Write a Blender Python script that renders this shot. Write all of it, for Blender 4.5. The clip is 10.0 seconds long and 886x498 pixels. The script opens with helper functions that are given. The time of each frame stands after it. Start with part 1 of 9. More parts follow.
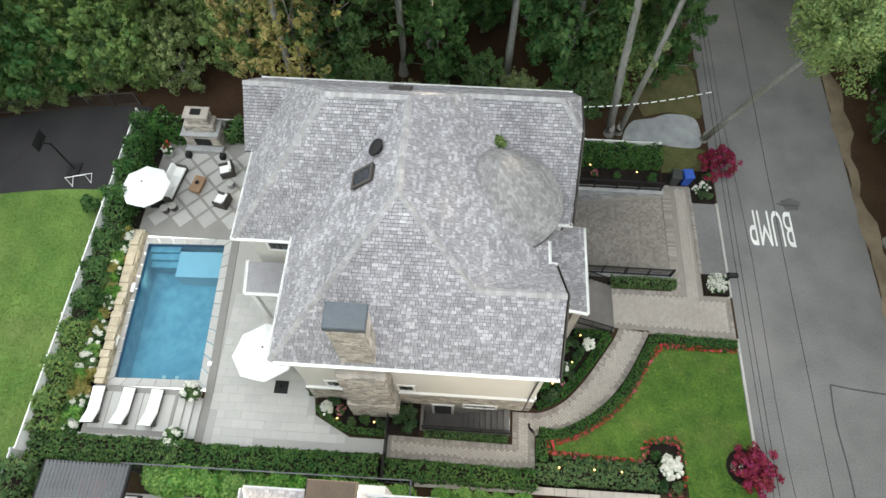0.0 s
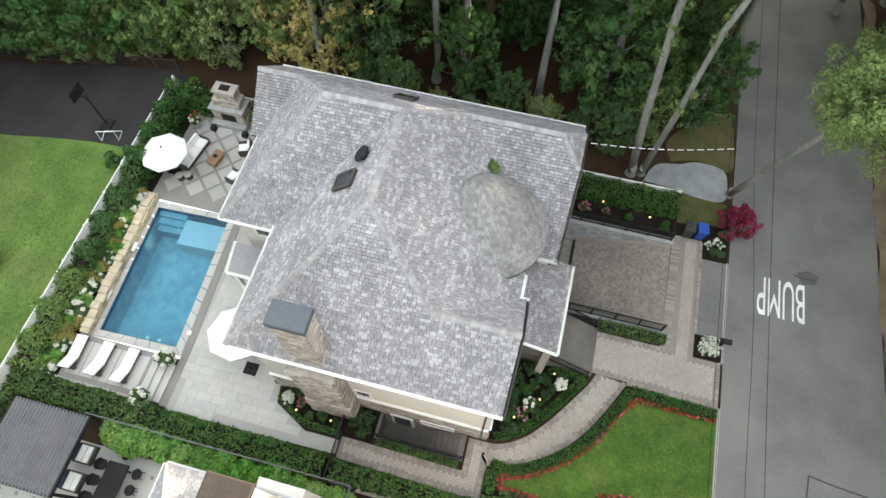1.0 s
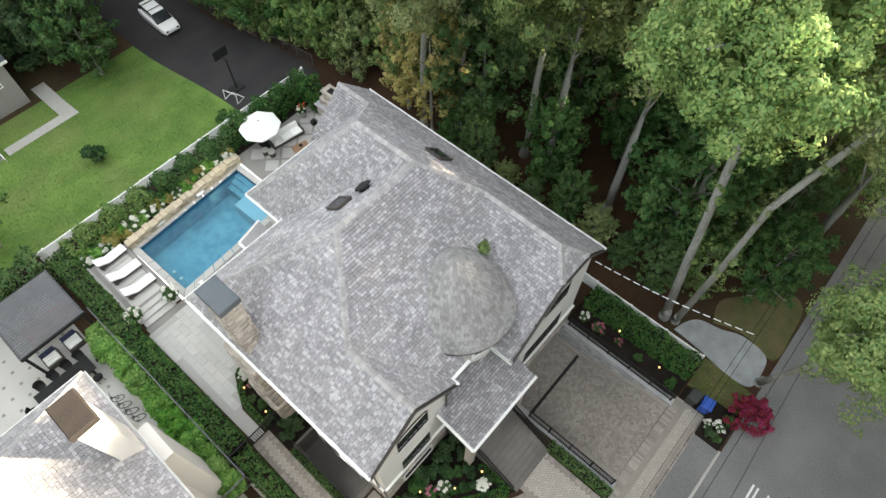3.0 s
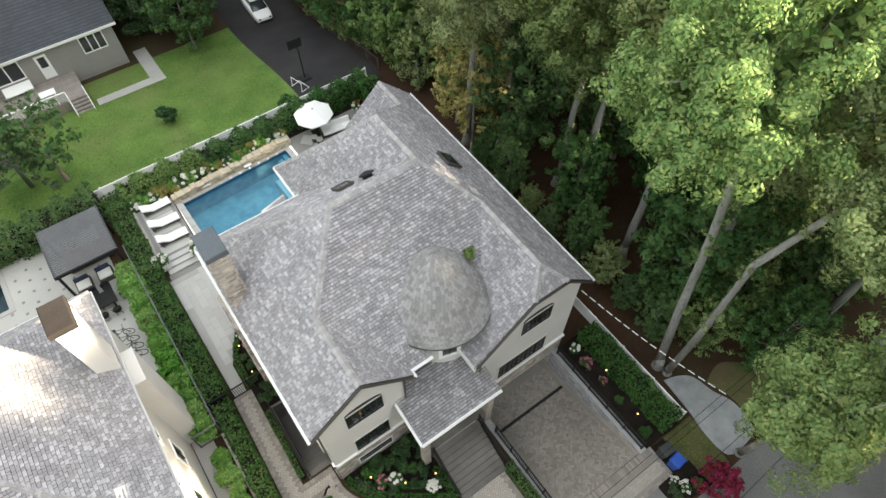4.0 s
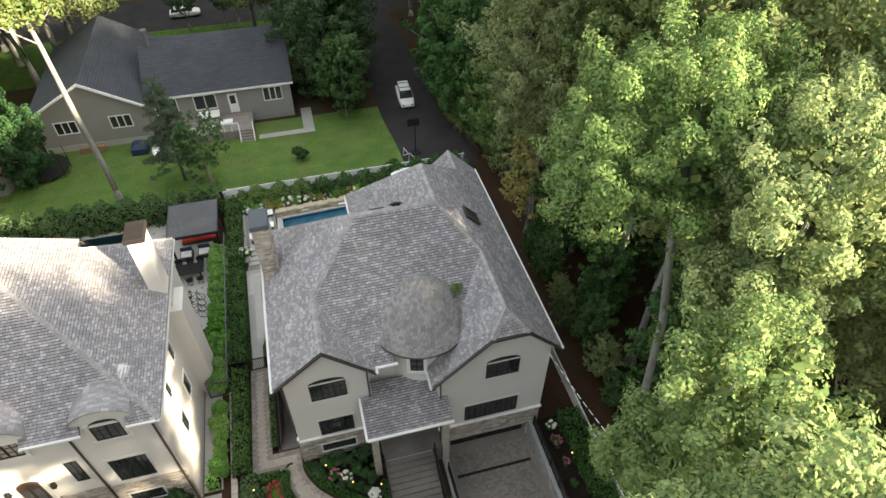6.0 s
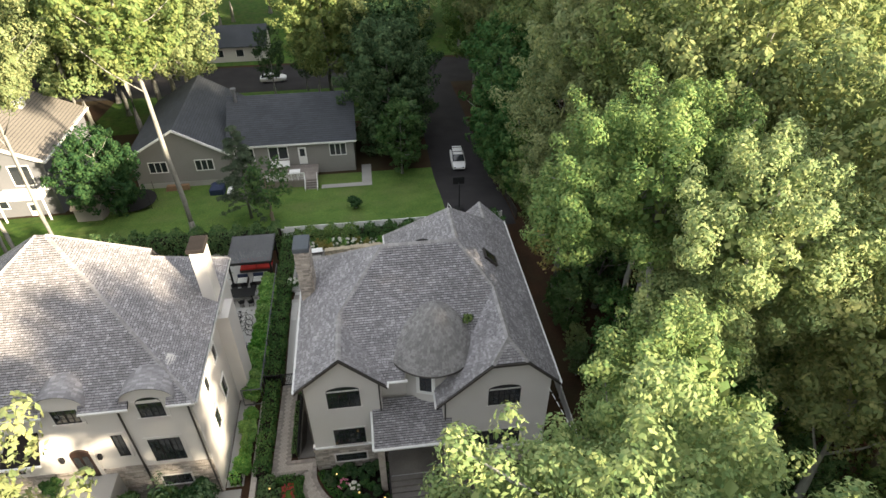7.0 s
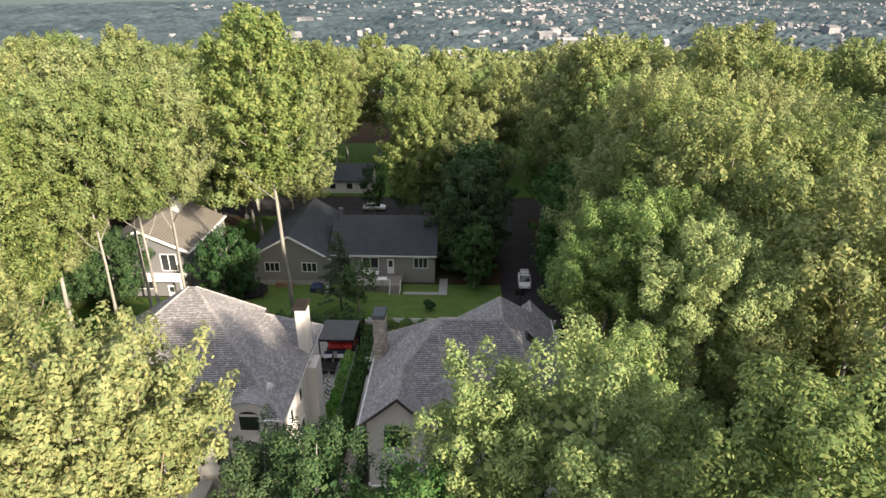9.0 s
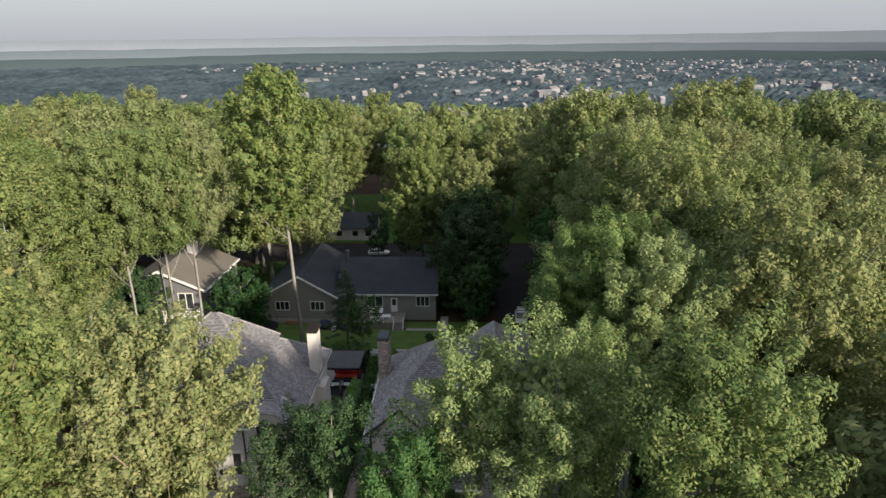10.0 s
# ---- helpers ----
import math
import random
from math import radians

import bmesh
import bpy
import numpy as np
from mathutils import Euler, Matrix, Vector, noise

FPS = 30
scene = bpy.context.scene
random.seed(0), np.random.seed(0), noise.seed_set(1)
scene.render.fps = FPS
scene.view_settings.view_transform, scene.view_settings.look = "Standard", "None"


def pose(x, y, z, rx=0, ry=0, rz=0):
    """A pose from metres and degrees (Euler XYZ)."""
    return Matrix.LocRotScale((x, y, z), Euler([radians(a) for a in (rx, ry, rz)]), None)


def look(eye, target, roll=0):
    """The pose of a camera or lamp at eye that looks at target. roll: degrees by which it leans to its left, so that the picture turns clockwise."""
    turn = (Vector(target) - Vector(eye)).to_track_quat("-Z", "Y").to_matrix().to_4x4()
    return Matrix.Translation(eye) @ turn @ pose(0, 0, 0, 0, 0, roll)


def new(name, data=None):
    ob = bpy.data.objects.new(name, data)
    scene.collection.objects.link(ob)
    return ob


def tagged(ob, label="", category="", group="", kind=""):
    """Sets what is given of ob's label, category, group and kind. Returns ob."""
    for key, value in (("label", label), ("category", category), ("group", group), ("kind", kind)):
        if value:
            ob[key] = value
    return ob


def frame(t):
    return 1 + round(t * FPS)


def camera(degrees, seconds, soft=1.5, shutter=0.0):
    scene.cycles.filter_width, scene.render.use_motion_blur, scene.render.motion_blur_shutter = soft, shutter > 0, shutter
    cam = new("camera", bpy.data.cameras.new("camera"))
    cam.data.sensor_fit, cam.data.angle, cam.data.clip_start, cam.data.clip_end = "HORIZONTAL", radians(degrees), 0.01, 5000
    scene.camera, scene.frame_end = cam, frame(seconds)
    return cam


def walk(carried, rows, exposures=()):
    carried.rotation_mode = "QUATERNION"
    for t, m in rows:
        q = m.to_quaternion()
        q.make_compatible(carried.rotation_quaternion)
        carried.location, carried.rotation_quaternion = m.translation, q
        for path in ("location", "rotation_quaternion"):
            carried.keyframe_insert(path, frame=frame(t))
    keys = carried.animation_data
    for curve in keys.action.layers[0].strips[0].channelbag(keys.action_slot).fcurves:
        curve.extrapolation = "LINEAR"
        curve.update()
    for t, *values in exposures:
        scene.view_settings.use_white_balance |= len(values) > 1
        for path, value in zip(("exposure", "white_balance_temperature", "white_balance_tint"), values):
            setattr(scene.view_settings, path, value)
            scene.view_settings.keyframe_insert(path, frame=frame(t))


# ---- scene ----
cam = camera(71.5, 10.0, soft=1.5)
PATH = [
    (0, (-0.608, -1.567, 34.155), (-0.664, -0.675, 32.366), -0.01),
    (0.5, (1.061, -0.960, 34.175), (0.933, -0.072, 32.388), 0.08),
    (1, (2.842, -0.117, 34.287), (2.615, 0.745, 32.497), -0.15),
    (1.5, (4.345, 0.934, 34.436), (4.017, 1.752, 32.641), 0.10),
    (2, (6.043, 1.850, 34.613), (5.608, 2.633, 32.825), -0.03),
    (2.5, (7.801, 2.628, 34.683), (7.242, 3.416, 32.932), 0.18),
    (3, (9.461, 3.711, 34.958), (8.779, 4.485, 33.245), 0.03),
    (4.5, (15.978, 6.526, 35.377), (14.967, 7.094, 33.747), 0.27),
    (5, (18.338, 7.489, 35.525), (17.206, 7.993, 33.956), 0.58),
    (5.5, (20.788, 8.477, 35.741), (19.525, 8.920, 34.254), 0.46),
    (7, (28.326, 11.355, 36.990), (26.753, 11.549, 35.771), -0.34),
    (7.5, (30.894, 11.962, 37.249), (29.237, 12.075, 36.134), -0.34),
    (8, (33.596, 12.502, 37.653), (31.869, 12.545, 36.646), -0.35),
    (8.5, (36.618, 12.836, 38.043), (34.832, 12.820, 37.143), -0.29),
    (9, (39.367, 12.903, 38.134), (37.539, 12.838, 37.324), -0.16),
    (9.5, (42.648, 13.160, 38.377), (40.787, 13.089, 37.647), 0.08),
    (10, (45.319, 13.634, 38.141), (43.427, 13.555, 37.496), -0.66),
]
EXPOSURES = [(0.0, 3.55, 6900, 5), (2.5, 3.5, 6950, 6), (5.0, 3.15, 7000, 6), (7.5, 2.45, 6850, 10), (9.0, 1.9, 6650, 12), (9.5, 1.38, 6450, 12), (10.0, 1.1, 6250, 11)]
walk(cam, [(t, look(eye, target, roll)) for t, eye, target, roll in PATH], EXPOSURES)

# ---- light: low warm sun from the front right, bright hazy sky ----
SUN_FROM = Vector((0.63, 0.63, 0.365)).normalized()
world = bpy.data.worlds.new("sky")
scene.world = world
world.use_nodes = True
wn = world.node_tree.nodes
sky = wn.new("ShaderNodeTexSky")
sky.sky_type = "NISHITA"
sky.sun_disc = False
sky.sun_elevation = math.asin(SUN_FROM.z)
sky.sun_rotation = math.atan2(SUN_FROM.x, SUN_FROM.y)
sky.air_density, sky.dust_density, sky.ozone_density = 1.0, 3.0, 1.0
wn["Background"].inputs["Strength"].default_value = 0.10
veil = wn.new("ShaderNodeMixRGB")  # a thin even haze over the blue
veil.inputs["Fac"].default_value, veil.inputs["Color2"].default_value = 0.75, (2.75, 2.82, 2.95, 1)
world.node_tree.links.new(sky.outputs[0], veil.inputs["Color1"])
world.node_tree.links.new(veil.outputs[0], wn["Background"].inputs["Color"])
sun = new("sun", bpy.data.lights.new("sun", "SUN"))
sun.data.energy, sun.data.angle, sun.data.color = 3.7, radians(1.5), (1.0, 0.86, 0.66)
sun.matrix_basis = look(SUN_FROM * 100, (0, 0, 0))

# ---- materials ----
def material(name, a, b=None, rough=0.75, scale=1.2, fine=14.0, bump=0.25, metal=0.0, island=0.0, piece=0.0, stretch=(1, 1, 1), leaf=0.0, dirt=None, spec=0.5, skew=1.0):
    """Two colours mixed by a broad and a fine noise, varied by island or by piece, with a fine relief."""
    m = bpy.data.materials.new(name)
    m.use_nodes = True
    n, l = m.node_tree.nodes, m.node_tree.links
    bsdf = n["Principled BSDF"]
    b = b or tuple(v * 0.8 for v in a)
    geo = n.new("ShaderNodeNewGeometry")
    mp = n.new("ShaderNodeMapping")
    mp.inputs["Scale"].default_value = stretch
    l.new(geo.outputs["Position"], mp.inputs["Vector"])

    def noise_at(s, detail):
        t = n.new("ShaderNodeTexNoise")
        t.inputs["Scale"].default_value, t.inputs["Detail"].default_value = s, detail
        l.new(mp.outputs["Vector"], t.inputs["Vector"])
        return t.outputs["Fac"]

    def maths(op, p, q):
        t = n.new("ShaderNodeMath")
        t.operation = op
        for k, v in enumerate((p, q)):
            if isinstance(v, (int, float)):
                t.inputs[k].default_value = v
            else:
                l.new(v, t.inputs[k])
        return t.outputs[0]

    broad, grain = noise_at(scale, 3), noise_at(fine, 4)
    fac = maths("ADD", maths("MULTIPLY", broad, 0.6), maths("MULTIPLY", grain, 0.55))
    ramp = n.new("ShaderNodeValToRGB")
    ramp.color_ramp.elements[0].position, ramp.color_ramp.elements[1].position = 0.38, 0.76
    ramp.color_ramp.elements[0].color, ramp.color_ramp.elements[1].color = (*a, 1), (*b, 1)
    l.new(fac, ramp.inputs["Fac"])
    colour = ramp.outputs["Color"]
    if dirt:
        stain = n.new("ShaderNodeValToRGB")
        stain.color_ramp.elements[0].position, stain.color_ramp.elements[1].position = 0.48, 0.68
        l.new(noise_at(scale * 0.45, 6), stain.inputs["Fac"])
        mix = n.new("ShaderNodeMixRGB")
        mix.inputs["Color2"].default_value = (*dirt, 1)
        l.new(maths("MULTIPLY", stain.outputs["Color"], 0.6), mix.inputs["Fac"])
        l.new(colour, mix.inputs["Color1"])
        colour = mix.outputs["Color"]
    if island or piece:
        if island:
            rnd = geo.outputs["Random Per Island"]
        else:
            info = n.new("ShaderNodeObjectInfo")
            rnd = info.outputs["Random"]
        hsv = n.new("ShaderNodeHueSaturation")
        k = island or piece
        l.new(maths("ADD", maths("MULTIPLY", maths("POWER", rnd, skew), k), 1 - k / (skew + 1)), hsv.inputs["Value"])
        if leaf:
            l.new(maths("ADD", maths("MULTIPLY", rnd, -0.07), 0.52), hsv.inputs["Hue"])
        l.new(colour, hsv.inputs["Color"])
        colour = hsv.outputs["Color"]
        if leaf:  # plants of one kind differ a little from one another
            own = n.new("ShaderNodeObjectInfo")
            tint = n.new("ShaderNodeHueSaturation")
            l.new(maths("ADD", maths("MULTIPLY", own.outputs["Random"], 0.03), 0.485), tint.inputs["Hue"])
            l.new(maths("ADD", maths("MULTIPLY", own.outputs["Random"], -0.24), 1.12), tint.inputs["Value"])
            l.new(maths("ADD", maths("MULTIPLY", own.outputs["Random"], 0.2), 0.85), tint.inputs["Saturation"])
            l.new(colour, tint.inputs["Color"])
            colour = tint.outputs["Color"]
    l.new(colour, bsdf.inputs["Base Color"])
    bsdf.inputs["Roughness"].default_value, bsdf.inputs["Metallic"].default_value = rough, metal
    bsdf.inputs["Specular IOR Level"].default_value = spec
    if bump:
        bp = n.new("ShaderNodeBump")
        bp.inputs["Strength"].default_value, bp.inputs["Distance"].default_value = bump, 0.02
        l.new(grain, bp.inputs["Height"])
        l.new(bp.outputs["Normal"], bsdf.inputs["Normal"])
    if leaf:
        thin = n.new("ShaderNodeBsdfTranslucent")
        l.new(colour, thin.inputs["Color"])
        both = n.new("ShaderNodeMixShader")
        both.inputs["Fac"].default_value = leaf
        l.new(bsdf.outputs[0], both.inputs[1])
        l.new(thin.outputs[0], both.inputs[2])
        l.new(both.outputs[0], n["Material Output"].inputs["Surface"])
    return m


def glow(name, colour, strength):
    m = material(name, colour, colour, bump=0)
    b = m.node_tree.nodes["Principled BSDF"]
    b.inputs["Emission Color"].default_value, b.inputs["Emission Strength"].default_value = (*colour, 1), strength
    return m


SHINGLE = material("weathered grey shingle", (0.220, 0.213, 0.226), (0.342, 0.330, 0.345), rough=0.9, scale=0.7, fine=12, island=0.56, skew=2.2, dirt=(0.225, 0.218, 0.226), spec=0.25)
SHINGLE_PIECE = material("grey shingle piece", (0.220, 0.213, 0.226), (0.342, 0.330, 0.345), rough=0.9, scale=0.7, fine=12, piece=0.56, skew=2.2, dirt=(0.225, 0.218, 0.226), spec=0.25)
TURRET = material("fine grey turret shingle", (0.205, 0.199, 0.200), (0.295, 0.286, 0.285), rough=0.9, scale=0.8, fine=12, island=0.42, dirt=(0.17, 0.165, 0.16), spec=0.25)
RIDGE = material("grey ridge cap", (0.265, 0.257, 0.260), (0.35, 0.34, 0.343), rough=0.9, island=0.35, spec=0.25)
# shadow line between courses, painted as a dark colour on the butts
SHINGLE_EDGE_SHADE = material("shade-darkened shingle butts", (0.045, 0.043, 0.046), (0.075, 0.072, 0.076), rough=0.95, spec=0.1)
UNDER = material("dark roof felt", (0.035, 0.035, 0.038), rough=0.95)
STUCCO = material("pale stucco", (0.59, 0.565, 0.545), (0.65, 0.63, 0.61), rough=0.9, scale=0.5, fine=60, bump=0.1, dirt=(0.60, 0.57, 0.53))
WHITE = material("white paint", (0.78, 0.78, 0.77), (0.82, 0.82, 0.81), rough=0.5, bump=0.05)
FABRIC = material("white canvas", (0.80, 0.80, 0.79), (0.84, 0.84, 0.83), rough=0.9, fine=80, bump=0.1)
STONE = material("tan ledgestone", (0.26, 0.235, 0.21), (0.46, 0.41, 0.365), rough=0.9, scale=2, island=0.75, bump=0.5)
STONE_WARM = material("warm cream wall stone", (0.36, 0.30, 0.215), (0.58, 0.50, 0.375), rough=0.9, scale=2, island=0.55, bump=0.6)
STONE_GREY = material("grey retaining stone", (0.25, 0.25, 0.26), (0.36, 0.36, 0.36), rough=0.9, scale=2, island=0.5, bump=0.5)
CAPSTONE = material("dark slate cap", (0.075, 0.086, 0.100), (0.100, 0.112, 0.126), rough=0.85, spec=0.15, bump=0.1)
COPPER = material("dark brown metal cap", (0.020, 0.0175, 0.017), (0.030, 0.026, 0.025), rough=0.9, spec=0.08)
WIRE = material("black cable", (0.012, 0.012, 0.012), (0.016, 0.016, 0.016), rough=1.0, bump=0, spec=0.0)
BLACK = material("black metal", (0.015, 0.015, 0.016), (0.022, 0.022, 0.023), rough=0.7, spec=0.2)
BRONZE = material("dark bronze gutter", (0.05, 0.045, 0.04), (0.07, 0.06, 0.055), rough=0.5)
GLASS = material("dark window glass", (0.02, 0.025, 0.03), (0.03, 0.035, 0.04), rough=0.06, bump=0, spec=0.8)
ASPHALT = material("worn asphalt", (0.118, 0.116, 0.118), (0.200, 0.197, 0.195), rough=0.95, scale=0.3, fine=11, dirt=(0.225, 0.218, 0.208), spec=0.2)
ASPHALT_DARK = material("dark asphalt", (0.026, 0.025, 0.027), (0.046, 0.043, 0.045), rough=0.95, scale=0.4, fine=25, spec=0.2)
CONCRETE = material("pale concrete", (0.34, 0.33, 0.31), (0.42, 0.41, 0.39), rough=0.9, scale=0.6, fine=25, dirt=(0.30, 0.29, 0.27))
TILE = material("pale porcelain patio tile", (0.40, 0.39, 0.375), (0.47, 0.46, 0.44), rough=0.8, scale=0.5, fine=12, piece=0.12, bump=0.1)
TILE_DARK = material("dark border tile", (0.20, 0.19, 0.18), (0.25, 0.24, 0.225), rough=0.75, scale=0.7, bump=0.15)
PAVER = material("tan clay paver", (0.345, 0.31, 0.278), (0.43, 0.39, 0.352), rough=0.9, scale=0.6, fine=16, island=0.16, dirt=(0.31, 0.28, 0.25))
PAVER_GREY = material("grey brown drive paver", (0.21, 0.185, 0.168), (0.31, 0.278, 0.25), rough=0.9, scale=0.45, fine=14, island=0.45, dirt=(0.19, 0.175, 0.16))
TILE_BED = material("pale terrace joints", (0.33, 0.32, 0.305), (0.38, 0.37, 0.35), rough=0.9, scale=0.5, fine=12)
STEP = material("grey brown stair stone", (0.125, 0.115, 0.107), (0.185, 0.172, 0.160), rough=0.85, scale=0.8, fine=14, dirt=(0.07, 0.065, 0.06), spec=0.2)
JOINT = material("joint sand", (0.265, 0.24, 0.215), rough=0.95)
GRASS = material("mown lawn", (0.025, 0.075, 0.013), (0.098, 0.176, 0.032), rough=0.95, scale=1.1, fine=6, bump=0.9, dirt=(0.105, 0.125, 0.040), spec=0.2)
# sunlight painted into back lawn and blades: paler greens, yellower patches for flecks
GRASS_BACK = material("back lawn with painted sunlight", (0.052, 0.112, 0.026), (0.150, 0.236, 0.060), rough=0.95, scale=0.45, fine=7, bump=0.6, dirt=(0.155, 0.180, 0.070), spec=0.1)
BLADE_BACK = material("back lawn blades", (0.078, 0.163, 0.034), (0.169, 0.267, 0.066), rough=0.9, scale=0.35, fine=7, island=0.3, leaf=0.25, bump=0, spec=0.1)
DRY_GRASS = material("dry verge grass", (0.062, 0.069, 0.025), (0.124, 0.115, 0.052), rough=0.95, scale=1.1, fine=9, bump=0.9, dirt=(0.13, 0.095, 0.06), spec=0.2)
GRASS_BLADE = material("lawn blades", (0.039, 0.108, 0.017), (0.130, 0.230, 0.041), rough=0.9, scale=1.0, fine=5, island=0.8, leaf=0.25, bump=0, spec=0.2)
LITTER = material("leaf litter", (0.029, 0.017, 0.011), (0.069, 0.037, 0.020), rough=0.95, scale=0.35, fine=9, bump=0.8, dirt=(0.05, 0.05, 0.025), spec=0.2)
SOIL = material("dark mulch", (0.012, 0.010, 0.009), (0.028, 0.022, 0.018), rough=1.0, fine=18, bump=0.8, spec=0.05)
GRAVEL = material("blue grey gravel", (0.19, 0.20, 0.21), (0.36, 0.37, 0.38), rough=0.95, fine=26, bump=0.9)
BARK = material("grey bark", (0.155, 0.152, 0.142), (0.33, 0.325, 0.305), rough=0.95, scale=1.5, fine=12, stretch=(1, 1, 0.25), bump=0.8, dirt=(0.16, 0.17, 0.13))
BARK_TAN = material("tan bark", (0.17, 0.13, 0.095), (0.29, 0.235, 0.185), rough=0.95, scale=1.5, fine=12, stretch=(1, 1, 0.25), bump=0.8)
LEAF_GREEN = material("green leaves", (0.045, 0.118, 0.035), (0.086, 0.182, 0.062), rough=0.8, scale=0.25, fine=1.2, island=0.5, leaf=0.33, bump=0, spec=0.08)
LEAF_BRIGHT = material("bright green leaves", (0.133, 0.229, 0.070), (0.226, 0.333, 0.120), rough=0.62, scale=0.25, fine=1.2, island=0.5, leaf=0.38, bump=0, spec=0.15)
LEAF_YELLOW = material("yellow green leaves", (0.141, 0.206, 0.062), (0.232, 0.296, 0.113), rough=0.62, scale=0.25, fine=1.2, island=0.5, leaf=0.38, bump=0, spec=0.15)
LEAF_OLIVE = material("olive leaves", (0.132, 0.193, 0.068), (0.219, 0.286, 0.114), rough=0.62, scale=0.25, fine=1.2, island=0.5, leaf=0.33, bump=0, spec=0.15)
LEAF_DARK = material("dark green leaves", (0.032, 0.100, 0.025), (0.064, 0.165, 0.041), rough=0.8, scale=0.4, fine=2, island=0.7, leaf=0.3, bump=0, spec=0.08)
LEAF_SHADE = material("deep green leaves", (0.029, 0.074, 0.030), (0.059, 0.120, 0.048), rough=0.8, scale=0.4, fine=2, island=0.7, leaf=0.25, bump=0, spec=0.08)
LEAF_LIME = material("lime hedge leaves", (0.097, 0.280, 0.050), (0.175, 0.420, 0.095), rough=0.8, scale=0.6, fine=3, island=0.6, leaf=0.35, bump=0, spec=0.08)
NEEDLE = material("blue green needles", (0.060, 0.096, 0.061), (0.119, 0.157, 0.099), rough=0.7, scale=0.6, fine=3, island=0.6, leaf=0.2, bump=0, spec=0.3)
LEAF_AUTUMN = material("golden leaves", (0.26, 0.27, 0.055), (0.40, 0.385, 0.10), rough=0.6, scale=0.4, fine=2, island=0.6, leaf=0.35, bump=0, spec=0.3)
PETAL_WHITE = material("white petals", (0.74, 0.75, 0.66), (0.84, 0.84, 0.77), rough=0.7, island=0.2, leaf=0.12, bump=0)
PETAL_RED = material("red petals", (0.52, 0.050, 0.022), (0.64, 0.09, 0.035), rough=0.7, island=0.5, leaf=0.2, bump=0)
PETAL_CRIMSON = material("crimson leaves", (0.17, 0.006, 0.020), (0.34, 0.018, 0.050), rough=0.7, island=0.7, leaf=0.3, bump=0)
PETAL_PINK = material("pink petals", (0.50, 0.10, 0.16), (0.65, 0.22, 0.26), rough=0.7, island=0.5, leaf=0.2, bump=0)
POOL_FLOOR = material("blue pool plaster", (0.115, 0.275, 0.35), (0.22, 0.42, 0.48), rough=0.6, scale=0.5, fine=2, bump=0)
POOL_TILE = material("dark blue pool tile", (0.03, 0.09, 0.17), (0.05, 0.13, 0.22), rough=0.3, fine=20, bump=0)
POOL_SLATE = material("slate green pool lining", (0.030, 0.062, 0.075), (0.055, 0.095, 0.105), rough=0.4, fine=20, bump=0)
MARK = material("white road paint", (0.66, 0.66, 0.64), (0.78, 0.78, 0.76), rough=0.8, fine=20, dirt=(0.40, 0.40, 0.39))
TAR = material("tar seal", (0.03, 0.03, 0.032), (0.045, 0.045, 0.046), rough=0.6)
SIDING = material("grey clapboard", (0.235, 0.225, 0.215), (0.27, 0.26, 0.25), rough=0.8, scale=0.4, fine=6, bump=0.1)
SIDING_BLUE = material("blue grey clapboard", (0.132, 0.138, 0.152), (0.158, 0.163, 0.178), rough=0.8, scale=0.4, fine=6, bump=0.1)
SLATE_ROOF = material("charcoal asphalt shingle", (0.050, 0.056, 0.066), (0.070, 0.077, 0.09), rough=0.92, scale=0.3, fine=12, island=0.18, spec=0.25)
TAN_ROOF = material("tan asphalt shingle", (0.151, 0.137, 0.120), (0.192, 0.175, 0.156), rough=0.92, scale=0.3, fine=12, spec=0.25)
STEEL_ROOF = material("grey ribbed metal", (0.115, 0.119, 0.128), (0.150, 0.154, 0.164), rough=0.7, spec=0.2)
DECK = material("grey deck boards", (0.19, 0.165, 0.15), (0.27, 0.24, 0.22), rough=0.8, scale=0.7, fine=10, stretch=(1, 6, 1), piece=0.25)
WICKER = material("dark wicker", (0.045, 0.04, 0.036), (0.07, 0.06, 0.055), rough=0.8, fine=60, bump=0.5)
BLUE_BIN = material("blue plastic", (0.01, 0.06, 0.32), (0.015, 0.08, 0.40), rough=0.45, bump=0)
DARK_BIN = material("dark grey plastic", (0.03, 0.035, 0.035), rough=0.5, bump=0)
CAR_WHITE = material("white car paint", (0.80, 0.80, 0.80), (0.82, 0.82, 0.82), rough=0.25, bump=0)
RED = material("red fabric", (0.42, 0.02, 0.015), (0.50, 0.03, 0.02), rough=0.8)
NAVY = material("navy tarpaulin", (0.015, 0.025, 0.07), (0.02, 0.035, 0.09), rough=0.6)
WOOD_DARK = material("dark stained wood", (0.030, 0.016, 0.012), (0.05, 0.026, 0.02), rough=0.5, fine=20)
SAND = material("sandy verge", (0.15, 0.12, 0.085), (0.27, 0.215, 0.155), rough=1.0, scale=0.8, fine=12, dirt=(0.09, 0.075, 0.05), bump=0.6, spec=0.1)
WOOD = material("brown wood", (0.22, 0.13, 0.08), (0.32, 0.20, 0.12), rough=0.8, fine=20)


